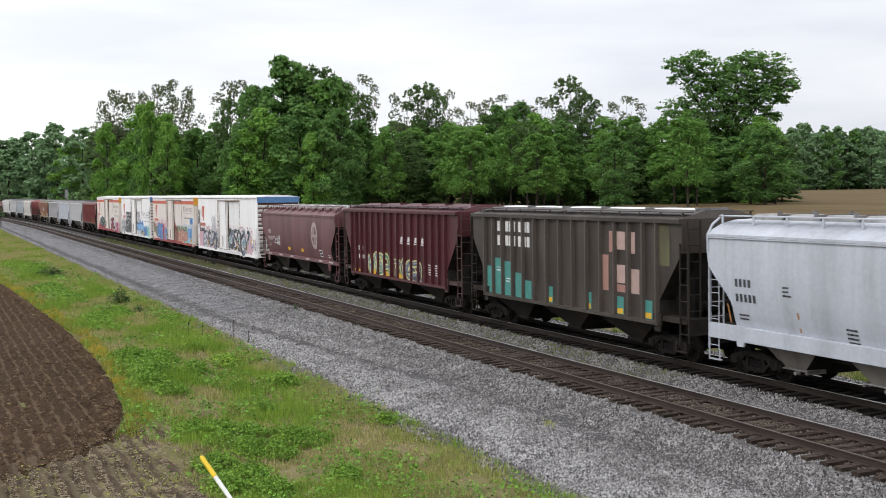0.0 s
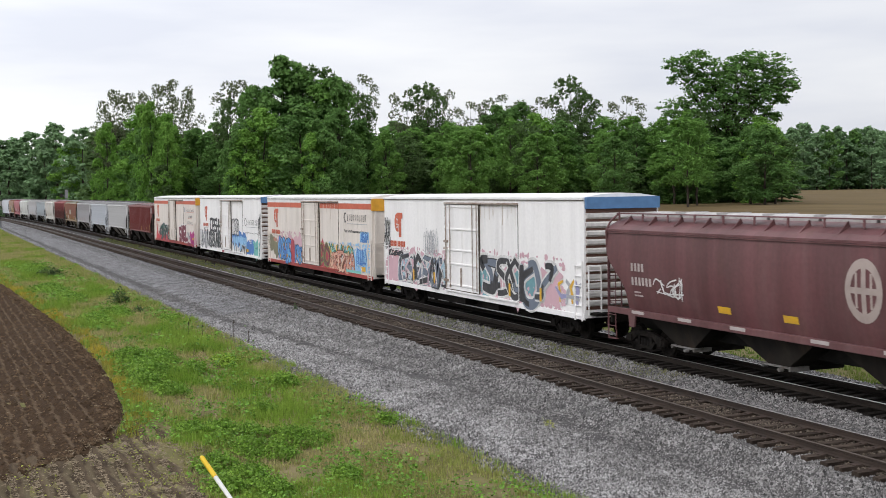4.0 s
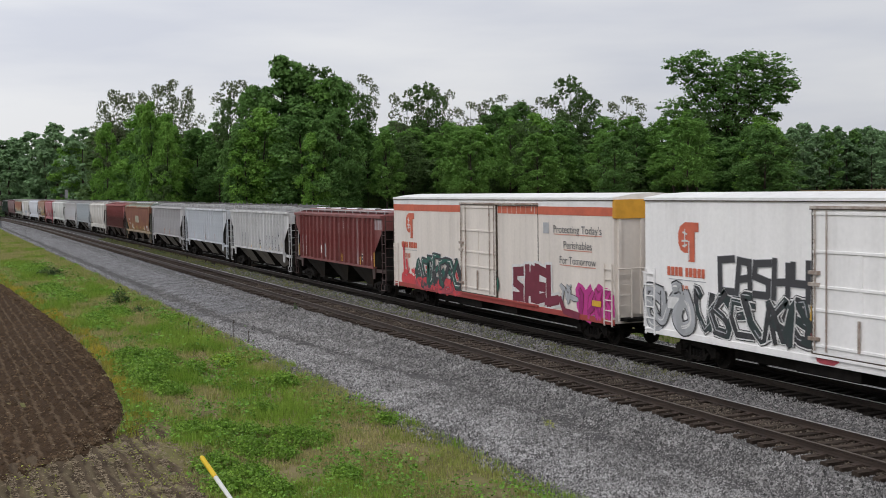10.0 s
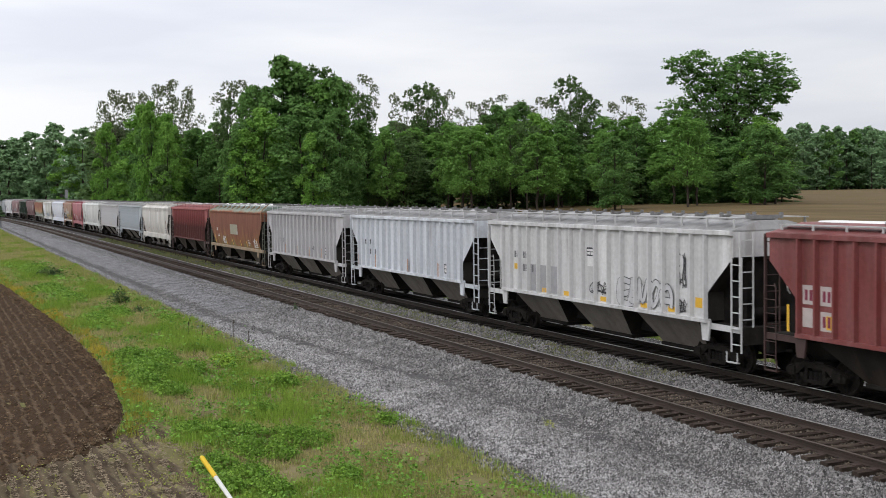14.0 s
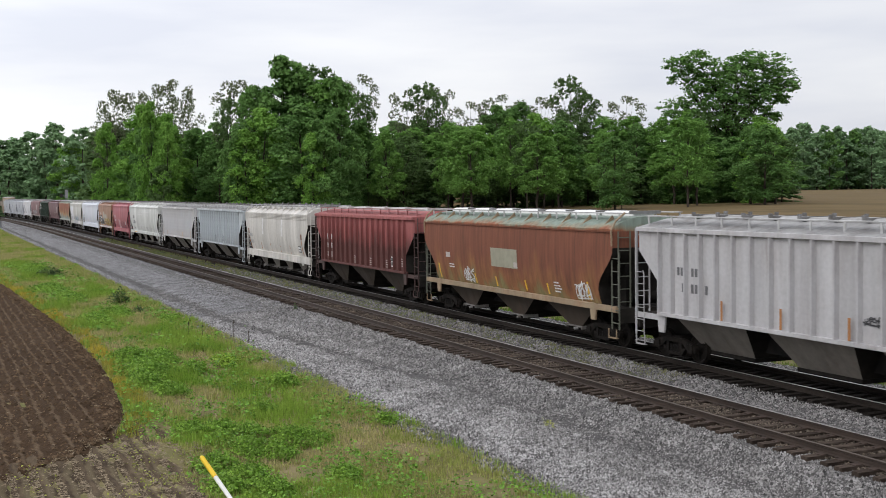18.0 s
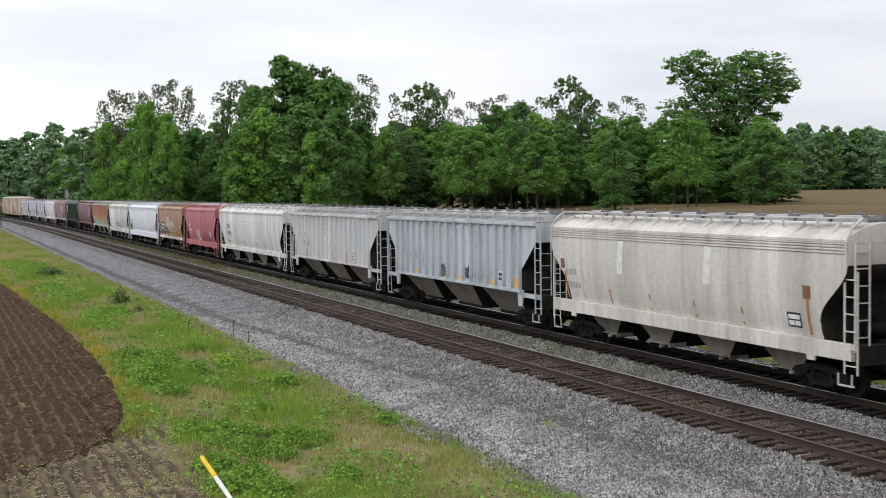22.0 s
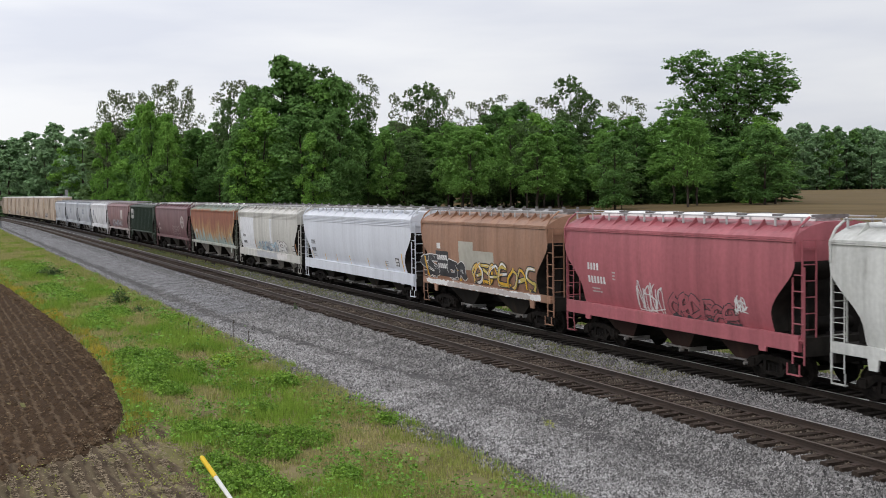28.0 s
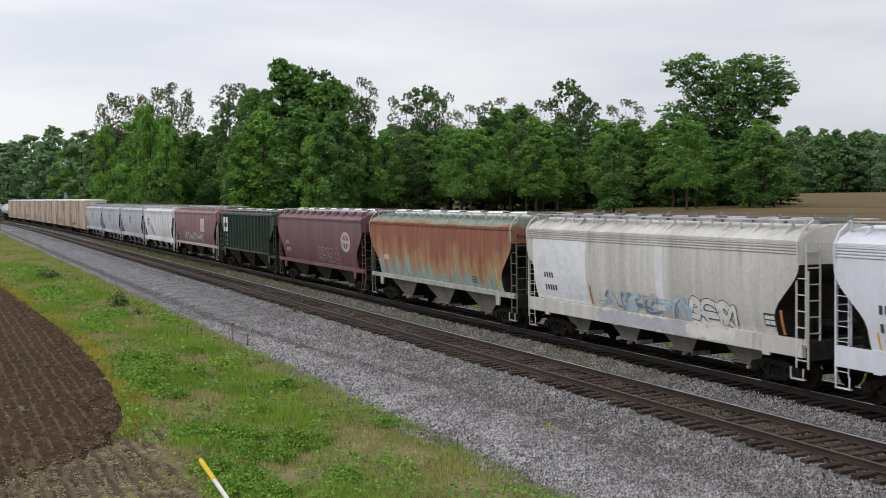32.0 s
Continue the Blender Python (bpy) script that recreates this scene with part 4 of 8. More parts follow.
def ribbed_hopper(length, body, nrib, label, under, hatch, board, sill=None, ztop=4.14, rib=None, high_walk=True, gear=None, zlow=1.50):
    """A covered hopper wagon with flat sides and outside posts."""
    sill = sill or body
    half = length / 2
    car = tagged(new("hopper_wagon"), label, "railway wagon", "wagons of the train")
    e, e0 = half - 0.80, half - 2.02
    rings = []
    for z, x in ((zlow, e0), (2.34 if zlow > 1.4 else 1.9, e0), (3.42, e), (ztop, e)):
        rings.append([(-x, -1.48, z), (x, -1.48, z), (x, 1.48, z), (-x, 1.48, z)])
    b = Build().rings(rings, caps=True)
    darken_slopes(part("body", b, body, car))
    rf = Build()
    rf.rings([[(-e, -1.50, ztop + 0.002), (e, -1.50, ztop + 0.002), (e, 1.50, ztop + 0.002), (-e, 1.50, ztop + 0.002)],
              [(-e, -1.50, ztop + 0.05), (e, -1.50, ztop + 0.05), (e, 1.50, ztop + 0.05), (-e, 1.50, ztop + 0.05)],
              [(-e + 0.15, -0.5, ztop + 0.30), (e - 0.15, -0.5, ztop + 0.30), (e - 0.15, 0.5, ztop + 0.30), (-e + 0.15, 0.5, ztop + 0.30)]])
    part("roof", rf, paint("roof_grey", (0.30, 0.30, 0.30), dirt_amt=0.6) if hatch is DARK_HATCH else sill, car)
    tp = Build()
    for s in (-1, 1):
        tp.box(-e, e, *sorted((s * 1.48, s * 1.60)), ztop - 0.10, ztop + 0.04, 0.01)
    part("top_rail", tp, body, car)
    for s in (-1, 1):
        sb = Build()
        sb.box(-e0 - 0.05, e0 + 0.05, *sorted((s * 1.40, s * 1.60)), zlow - 0.06, zlow + 0.06, 0.01)
        part("side_sill", sb, sill, car)
    def rib_make(h):
        q = Build()
        b0 = zlow + 0.06
        q.add([(-0.045, 0, b0), (-0.032, -0.14, b0), (0.032, -0.14, b0), (0.045, 0, b0), (-0.045, 0, h), (-0.032, -0.14, h), (0.032, -0.14, h), (0.045, 0, h)],
              [(0, 1, 5, 4), (1, 2, 6, 5), (2, 3, 7, 6), (3, 2, 1, 0), (4, 5, 6, 7)])
        return q
    zr = ztop - 0.10
    tall = shared(("rib", round(zr, 2), body.name), lambda: rib_make(zr), rib or body)
    # posts stand closer together towards the ends
    gaps = [0.70 + 0.19 * math.sin(math.pi * (i + 0.5) / (nrib - 1)) for i in range(nrib - 1)]
    at_rib = [sum(gaps[:i]) / sum(gaps) for i in range(nrib)]
    for k in range(nrib):
        x = -e0 + 0.04 + (2 * e0 - 0.08) * at_rib[k]
        for s in (-1, 1):
            o = part("rib", tall, None, car, at=(x, s * 1.48, 0.0))
            if s > 0:
                o.rotation_euler.z = math.pi
    couplers(car, half)
    centre_sill(car, half)
    hopper_bays(car, 3, e0 - 0.2, under, zlow, chute=under is GREY_U)
    for x in (half - 2.15, -half + 2.15):
        add_truck(car, x)
    end_gear(car, half, body, gear or sill, under, gear or sill, ztop, 3.42)
    zz = ztop + (0.40 if high_walk else 0.26)
    roof_walk(car, e - 0.1, zz, 1.12, board, 13, ztop + 0.02)
    hatches(car, e - 0.5, ztop + (0.40 if high_walk else 0.31), 12 if hatch is DARK_HATCH else 5, hatch)
    return car, Side(car, lambda z: -1.48, [-e0 + 0.04 + (2 * e0 - 0.08) * q for q in at_rib])


def smooth_y(z):
    """Outline of a rounded wagon side: half width at a height."""
    zs = [1.46, 1.62, 1.95, 2.4, 2.95, 3.5, 3.96, 4.0]
    ys = [1.36, 1.42, 1.50, 1.565, 1.60, 1.60, 1.57, 1.56]
    return -float(np.interp(z, zs, ys))


def smooth_hopper(length, body, label, under, hatch, board, sill=None, roof=None, rungs=None, bays=4, ridge=None, posts=11, gusset=True, sill_z=1.28, steps=False):
    """A covered hopper wagon with rounded smooth sides."""
    sill = sill or body
    half = length / 2
    car = tagged(new("hopper_wagon"), label, "railway wagon", "wagons of the train")
    e, e0 = half - 0.66, half - 1.75
    rings = []
    for k in range(15):
        z = 1.46 + (3.98 - 1.46) * k / 14
        t = max(0.0, min(1.0, (z - 1.95) / 1.45))
        x = e0 + (e - e0) * (3 * t * t - 2 * t * t * t)
        w = -smooth_y(z)
        rings.append([(-x, -w, z), (x, -w, z), (x, w, z), (-x, w, z)])
    part("body", Build().rings(rings, smooth=False), body, car)
    darken_slopes(car.children[-1])
    for p in (car.children[-1].data,):
        p.polygons.foreach_set("use_smooth", [True] * (len(p.polygons) - 2) + [False] * 2)
        p.set_sharp_from_angle(angle=radians(35))
    rf = Build()
    rr = []
    for y, z in ((1.56, 3.985), (1.60, 4.0), (1.60, 4.07), (1.42, 4.20), (1.08, 4.36), (0.62, 4.46), (0.0, 4.48)):
        rr.append((y, z))
    sec = [(y, z) for y, z in rr] + [(-y, z) for y, z in rr[-2::-1]]
    rf.prism_x(sec, -e, e, smooth=False)
    part("roof", rf, roof or body, car)
    gb = Build()
    for s in (-1, 1):
        gb.box(-e - 0.01, e + 0.01, *sorted((s * 1.555, s * 1.615)), 3.955, 3.99)
    part("eaves_angle", gb, ridge or body, car)
    if steps:
        for z in (3.88, 3.80, 3.72):
            for s in (-1, 1):
                lb = Build()
                lb.box(-e, e, *sorted((s * 1.57, s * 1.618)), z, z + 0.045, 0.008)
                part("roof_flange", lb, body, car)
    if gusset:
        gs = Build()
        for s in (-1, 1):
            for k in range(posts):
                x = -e + 0.8 + (2 * e - 1.6) * k / (posts - 1)
                gs.add([(x - 0.02, s * 1.46, 4.17), (x + 0.02, s * 1.46, 4.17), (x - 0.02, s * 1.10, 4.52), (x + 0.02, s * 1.10, 4.52), (x - 0.02, s * 1.04, 4.36), (x + 0.02, s * 1.04, 4.36)],
                    [(0, 1, 3, 2), (0, 2, 4), (1, 5, 3), (2, 3, 5, 4)])
        tagged(part("roof_bracket", gs, sill, car), kind="stuff")
    for s in (-1, 1):
        sb = Build()
        sb.box(-half + 0.62, half - 0.62, *sorted((s * 1.36, s * 1.52)), sill_z, 1.48, 0.012)
        part("side_sill", sb, sill, car)
    couplers(car, half)
    centre_sill(car, half, 0.7)
    hopper_bays(car, bays, e0 - 0.3, under, 1.48, 1.25, slide=mat("gate_steel", (0.30, 0.295, 0.29), (0.13, 0.115, 0.10), 0.6, metal=0.3, scale=4, amount=0.0))
    for x in (half - 2.2, -half + 2.2):
        add_truck(car, x)
    end_gear(car, half, body, sill, under, rungs or sill, 4.0, 3.2)
    roof_walk(car, e - 0.05, 4.60, 1.05, board, posts + 1, 4.34)
    hatches(car, e - 0.5, 4.60, 10 if hatch is DARK_HATCH else 7, hatch)
    # curved grab rails over the roof ends
    for s in (-1, 1):
        gr = Build()
        x = s * (e - 0.04)
        pts = [(x, -1.60, 3.5), (x, -1.62, 4.02), (x, -1.44, 4.34), (x, -1.08, 4.60)]
        for a, c in zip(pts[:-1], pts[1:]):
            gr.tube(a, c, 0.035, 6)
        part("grab_rail", gr, sill, car)
    return car, Side(car, smooth_y)


def boxcar(length, body, label, stripe=None, skirt=None, ztop=5.10, door=(-2.1, 1.35), end_mat=None, door_mat=None, name="refrigerator_wagon", corrugated=True, rods=True, far=False):
    """A tall insulated box wagon with a plug door on rods."""
    half = length / 2
    e = half - 0.95
    car = tagged(new(name), label, "railway wagon", "wagons of the train")
    b = Build()
    b.prism_x([(-1.52, 0.90), (1.52, 0.90), (1.52, ztop - 0.02), (1.48, ztop), (-1.48, ztop), (-1.52, ztop - 0.02)], -e, e)
    part("body", b, body, car)
    rf = Build()
    rf.prism_x([(-1.56, ztop - 0.06), (1.56, ztop - 0.06), (1.56, ztop + 0.02), (0.8, ztop + 0.13), (0, ztop + 0.17), (-0.8, ztop + 0.13), (-1.56, ztop + 0.02)], -e - 0.02, e + 0.02)
    part("roof", rf, MATS.get("roof_white") or paint("roof_white", (0.80, 0.80, 0.79), dirt_amt=0.2, streak=0.2), car)
    for s in (-1, 1):
        sb = Build()
        sb.box(-e, e, *sorted((s * 1.49, s * 1.55)), 0.84, 1.04, 0.01)
        part("side_sill", sb, skirt or body, car)
        # outside seams
        if not far:
            sm = Build()
            for k in range(1, 9):
                x = -e + 2 * e * k / 9
                sm.box(x - 0.02, x + 0.02, *sorted((s * 1.52, s * 1.526)), 1.04, ztop - 0.07)
            part("side_seams", sm, body, car)
    # ends
    for s in (-1, 1):
        eb = Build()
        if corrugated:
            for k in range(11):
                z = 1.3 + k * (ztop - 1.75) / 11
                zz = (ztop - 1.75) / 11
                eb.prism_y([(s * e, z), (s * (e + 0.10), z + zz * 0.25), (s * (e + 0.10), z + zz * 0.6), (s * e, z + zz * 0.8)][::s], -1.45, 1.45)
        else:
            eb.box(*sorted((s * e, s * (e + 0.06))), -1.4, 1.4, 1.2, ztop - 0.25)
            for y in (-1.35, -0.5, 0.5, 1.35):
                eb.box(*sorted((s * (e + 0.06), s * (e + 0.12))), y - 0.05, y + 0.05, 1.2, ztop - 0.25)
        part("end_panel", eb, end_mat or body, car)
        pf = Build()
        pf.box(*sorted((s * e, s * (half - 0.5))), -1.3, 1.3, 1.0, 1.1)
        part("end_platform", pf, DARK, car)
        for y in (-1.53, 1.53):
            lad = part("ladder", shared(("ladder", "box", body.name), lambda: ladder(0.5, 2.1, 6, 0.02), body), None, car)
            lad.location = (s * (e - 0.08) - (0.5 if s > 0 else 0), y * 1.025, 0.8)
        lad = part("end_ladder", shared(("ladder", "boxend", body.name), lambda: ladder(0.5, 1.75, 5, 0.02), body), None, car)
        lad.location, lad.rotation_euler = (s * (e + 0.18), -1.45, 1.0), (0, 0, radians(90))
        part("end_handrail", Build().tube((s * (e + 0.2), -1.5, 2.75), (s * (e + 0.2), 1.4, 2.75), 0.022, 6).tube((s * (e + 0.2), 0.4, 1.05), (s * (e + 0.2), 0.4, 2.75), 0.02, 6).tube((s * (e + 0.2), 1.4, 1.05), (s * (e + 0.2), 1.4, 2.75), 0.02, 6), body, car)
    # door on both sides
    dm = door_mat or body
    steel = mat("door_rods", (0.52, 0.47, 0.42), (0.24, 0.17, 0.13), 0.6, metal=0.3, scale=6, amount=0.0)
    x0, x1 = door
    for s in (-1, 1):
        d = Build()
        d.box(x0, x1, *sorted((s * 1.52, s * 1.58)), 1.12, ztop - 0.28, 0.015)
        dr = part("plug_door", d, dm, car)
        for x in (x0 + 0.12, x0 + 0.55, x1 - 0.55, x1 - 0.12):
            if rods or x in (x0 + 0.55, x1 - 0.12):
                part("lock_rod", Build().tube((x, s * 1.63, 1.2), (x, s * 1.63, ztop - 0.3), 0.023, 6), steel if rods else dm, dr)
        if rods:
            for z in (1.34, 2.25, 2.85, 3.75, 4.72):
                part("door_rib", Build().box(x0 + 0.02, x1 - 0.02, *sorted((s * 1.575, s * 1.615)), z - 0.04, z + 0.04, 0.01), dm, dr)
            part("door_post", Build().box((x0 + x1) / 2 - 0.07, (x0 + x1) / 2 + 0.07, *sorted((s * 1.575, s * 1.61)), 2.2, 3.75), dm, dr)
            for z in (1.5, 2.9, 3.2):
                part("hinge", Build().box(x0 - 0.10, x0 + 0.28, *sorted((s * 1.58, s * 1.66)), z - 0.05, z + 0.05, 0.01), steel, dr)
            part("lock_handle", Build().box((x0 + x1) / 2 - 0.03, (x0 + x1) / 2 + 0.03, *sorted((s * 1.61, s * 1.66)), 1.3, 2.1), steel, dr)
        for za, zb in ((ztop - 0.26, ztop - 0.19), (1.03, 1.10)):
            part("door_track", Build().box(x0 - 0.1, x1 + (x1 - x0) + 0.1, *sorted((s * 1.53, s * 1.62)), za, zb), steel if za > 2 else (skirt or dm), car)
    couplers(car, half)
    for x in (half - 3.1, -half + 3.1):
        add_truck(car, x)
    un = Build()
    un.box(-e + 0.3, e - 0.3, -0.35, 0.35, 0.75, 1.05)
    un.box(-3.0, -0.6, -1.35, 1.35, 0.50, 0.95)
    un.box(1.2, 2.6, -1.3, 0.2, 0.55, 0.95)
    un.tube((3.4, -0.9, 0.75), (4.8, -0.9, 0.75), 0.2, 10)
    un.box(-half + 4.6, half - 4.6, -0.8, 0.8, 0.40, 0.9)
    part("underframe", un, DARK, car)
    seam = mat("dark_seam", (0.035, 0.030, 0.027), (0.10, 0.075, 0.055), 0.8, scale=5, amount=0.0)
    sd = Side(car, lambda z: -1.528)
    if not far:
        part("eaves_seam", Build().box(-e, e, -1.5685, -1.53, ztop - 0.088, ztop - 0.062), seam, car, "dark seam under the roof edge")
        fr = Build()
        for x in (x0 - 0.035, x1 + 0.005):
            fr.box(x, x + 0.03, -1.60, -1.528, 1.1, ztop - 0.27)
        for x in (x1 + (x1 - x0) + 0.06, ):
            fr.box(x, x + 0.025, -1.54, -1.526, 1.1, ztop - 0.27)
        fr.box(x0 - 0.03, x1 + 0.03, -1.60, -1.528, 1.095, 1.125)
        fr.box(x0 - 0.1, x1 + (x1 - x0) + 0.1, -1.625, -1.53, ztop - 0.285, ztop - 0.262)
        part("door_gasket", fr, seam, car, "dark rubber gasket round the door")
        drip = mat("door_rust_drips", (0.58, 0.50, 0.42), (0.70, 0.66, 0.61), 0.8, scale=3, amount=0.0, stretch=(3, 1, 0.3))
        rg = random.Random(int(length * 100))
        for k in range(9):
            x = x1 + 0.12 + (x1 - x0 - 0.25) * k / 8 + rg.uniform(-0.08, 0.08)
            sd.panel("rust_run", x, x + rg.uniform(0.02, 0.06), ztop - 0.30 - rg.uniform(0.15, 0.9), ztop - 0.29, drip)
    if stripe:
        sd.panel("stripe", -e, e, ztop - 0.61, ztop - 0.31, stripe, "faded red-orange band", lift=0.004)
        sd.panel("eaves_band", -e, e, ztop - 0.31, ztop - 0.07, MATS["roof_white"], "white painted eaves", lift=0.004)
    return car, sd


def tank_wagon(length, body, label):
    half = length / 2
    car = tagged(new("tank_wagon"), label, "railway wagon", "wagons of the train")
    b = Build()
    k, e = 20, half - 0.9
    prof = [(-e, 0.05), (-e + 0.06, 0.6), (-e + 0.25, 1.1), (-e + 0.55, 1.38), (-e + 0.9, 1.48), (e - 0.9, 1.48), (e - 0.55, 1.38), (e - 0.25, 1.1), (e - 0.06, 0.6), (e, 0.05)]
    b.rings([[(x, r * math.cos(2 * math.pi * i / k), 2.75 + r * math.sin(2 * math.pi * i / k)) for i in range(k)] for x, r in prof], smooth=True)
    part("tank", b, body, car)
    d = Build()
    d.tube((0, 0, 4.1), (0, 0, 4.62), 0.5, 14)
    part("dome", d, body, car)
    p = Build()
    p.box(-1.3, 1.3, -0.9, 0.9, 4.26, 4.30)
    for x in (-1.3, 1.3):
        for y in (-0.9, 0.9):
            p.tube((x, y, 4.3), (x, y, 5.0), 0.025, 5)
    p.box(-1.3, 1.3, -0.92, -0.88, 4.98, 5.02)
    p.box(-1.3, 1.3, 0.88, 0.92, 4.98, 5.02)
    part("platform", p, DARK, car)
    u = Build()
    u.box(-half + 0.4, half - 0.4, -0.35, 0.35, 0.8, 1.2)
    for s in (-1, 1):
        u.box(s * (e - 1.6) - 0.3, s * (e - 1.6) + 0.3, -1.2, 1.2, 1.1, 1.75)
    part("underframe", u, DARK, car)
    couplers(car, half)
    for x in (half - 2.0, -half + 2.0):
        add_truck(car, x)
    return car
# ---- wagons, from the head of the visible stretch back; JOINTS are the coupling places at 0 s
JOINTS = [-12.3, -29.72, -46.48, -63.35, -80.8, -102.6, -125.2, -147.2, -169.65, -186.75, -204.35, -221.8, -239.2, -257.0, -274.2, -290.85, -308.2,
          -325.75, -345.6, -359.3, -372.9, -391.9, -408.7, -426.3, -444.0, -461.2, -479.6, -497.0, -513.6, -530.4, -547.8]
JOINTS += [-547.8 - 21.0 * k for k in range(1, 8)]
JOINTS += [JOINTS[-1] - 14.5 * k for k in range(1, 4)]
JOINTS += [JOINTS[-1] - 17.0 * k for k in range(1, 5)]

GREY_U = paint("grey_underbody", (0.225, 0.205, 0.182), dirt_amt=0.8, spec=0.15)
DARK_U = paint("dark_underbody", (0.018, 0.0165, 0.0155), dirt_amt=0.5, spec=0.08)
RED_U = paint("red_underbody", (0.040, 0.020, 0.018), dirt_amt=0.6, spec=0.1)
BOARD = paint("galvanised_board", (0.42, 0.42, 0.42), dirt_amt=0.5)
PALE_HATCH = paint("pale_hatch", (0.78, 0.78, 0.77), dirt_amt=0.15, streak=0.15)
DARK_HATCH = paint("dark_hatch_grey", (0.34, 0.34, 0.34), dirt_amt=0.5)
MAROON = paint("maroon_paint", (0.135, 0.055, 0.058), dirt=(0.20, 0.14, 0.13), dirt_amt=0.4)
TEAL = colour("teal_patch", (0.07, 0.26, 0.23))
FADED = colour("faded_white", (0.46, 0.41, 0.39))
RUST_MARK = colour("rust_run", (0.38, 0.17, 0.06))
ORANGE = colour("reefer_orange", (0.58, 0.135, 0.075))
PINK = colour("graffiti_pink", (0.62, 0.40, 0.45), 0.92)
PALE_BLUE = colour("graffiti_pale_blue", (0.35, 0.52, 0.62))
SLATE = colour("graffiti_slate", (0.16, 0.19, 0.24))
TEALG = colour("graffiti_teal", (0.22, 0.55, 0.50))
BLUE = colour("graffiti_blue", (0.08, 0.22, 0.55))
SKY = colour("graffiti_sky", (0.30, 0.55, 0.80))
CRIMSON = colour("graffiti_crimson", (0.42, 0.07, 0.09))
DKRED = colour("graffiti_dark_red", (0.20, 0.03, 0.06))
SALMON = colour("graffiti_salmon", (0.62, 0.27, 0.20))
GREEN = colour("graffiti_green", (0.05, 0.20, 0.14))
DKGREEN = colour("graffiti_dark_green", (0.03, 0.09, 0.07))
MAGENTA = colour("graffiti_magenta", (0.50, 0.04, 0.25))
SILVER = colour("graffiti_silver", (0.42, 0.43, 0.45))
LIME = colour("graffiti_lime", (0.62, 0.60, 0.28))
GREY_WASH = colour("grey_overpaint", (0.33, 0.33, 0.34))
STENCIL = colour("grey_stencil", (0.13, 0.13, 0.135))
GHOST = colour("ghost_lettering", (0.27, 0.13, 0.125))
CARS = []


def size_of(k):
    return JOINTS[k] - JOINTS[k + 1]


def marks(s, x, z, ink, h=0.22, n1=4, n2=5, drop=0.45):
    """Reporting mark and number, as bars."""
    s.bars("reporting_mark", x, z, h, [0.12] * n1, ink, 0.32)
    s.bars("car_number", x, z - drop, h, [0.12] * n2, ink, 0.32)


def stencil(s, x, z, ink, rows=3, w=0.5):
    """A block of small writing."""
    x = s.snap(x, w)
    rng = random.Random(int(x * 13 + z * 7))
    for r in range(rows):
        s.bars("stencil_line", x, z - 0.11 * r, 0.05, [rng.uniform(0.08, 0.2) for _ in range(int(w / 0.16))], ink)


def label_box(s, x, z, ink=INK, w=0.42, h=0.42):
    """A framed consolidated stencil."""
    x = s.snap(x, w)
    s.panel("stencil_plate", x, x + w, z, z + h, ink)
    s.panel("stencil_field", x + 0.05, x + w * 0.48, z + 0.05, z + h * 0.45, WHITE if ink is INK else INK, lift=0.016)
    s.panel("stencil_field", x + w * 0.54, x + w - 0.05, z + 0.05, z + h * 0.45, WHITE if ink is INK else INK, lift=0.016)
    s.panel("stencil_field", x + 0.05, x + w - 0.05, z + h * 0.55, z + h - 0.06, WHITE if ink is INK else INK, lift=0.016)


def rust_runs(s, xs, z0=1.5, z1=2.1, material=None, w=0.11):
    for i, x in enumerate(xs):
        s.panel("reflector_strip", x, x + w, z0, z1, material or YELLOW)


def emblem(s, x, z, rx, rz, material, label):
    b = Build()
    n = 28
    for i in range(n):
        a0, a1 = 2 * math.pi * i / n, 2 * math.pi * (i + 1) / n
        b.add([s.pt(x + rx * q * math.cos(a), z + rz * q * math.sin(a), 0.014) for a, q in ((a0, 1), (a1, 1), (a1, 0.70), (a0, 0.70))], [(0, 1, 2, 3)])
    s.stroke(b, [(x - rx * 0.72, z), (x + rx * 0.72, z)], 0.16, 0.013)
    s.stroke(b, [(x, z - rz * 0.72), (x, z + rz * 0.72)], 0.16, 0.0135)
    s.stroke(b, [(x - rx * 0.4, z - rz * 0.55), (x - rx * 0.4, z + rz * 0.55)], 0.08, 0.0125)
    s.stroke(b, [(x + rx * 0.4, z - rz * 0.55), (x + rx * 0.4, z + rz * 0.55)], 0.08, 0.0128)
    part("emblem", b, material, s.car, label)


def wagon_0():
    body = paint("blue_grey_paint", (0.47, 0.50, 0.55), dirt_amt=0.25, streak=0.35)
    car, s = smooth_hopper(size_of(0), body, "pale blue-grey rounded covered hopper wagon, clean sides", GREY_U, DARK_HATCH, body, sill_z=1.05, gusset=False)
    h = size_of(0) / 2
    marks(s, -6.75, 2.62, INK, 0.22, 4, 5, 0.42)
    stencil(s, -6.7, 1.8, INK, 2)
    stencil(s, -4.7, 2.7, INK, 3, 0.35)
    stencil(s, -2.4, 1.8, INK, 4, 0.6)
    rust_runs(s, (-7.2, -4.2, -0.9), 1.55, 2.1, RUST_MARK, 0.07)
    return car


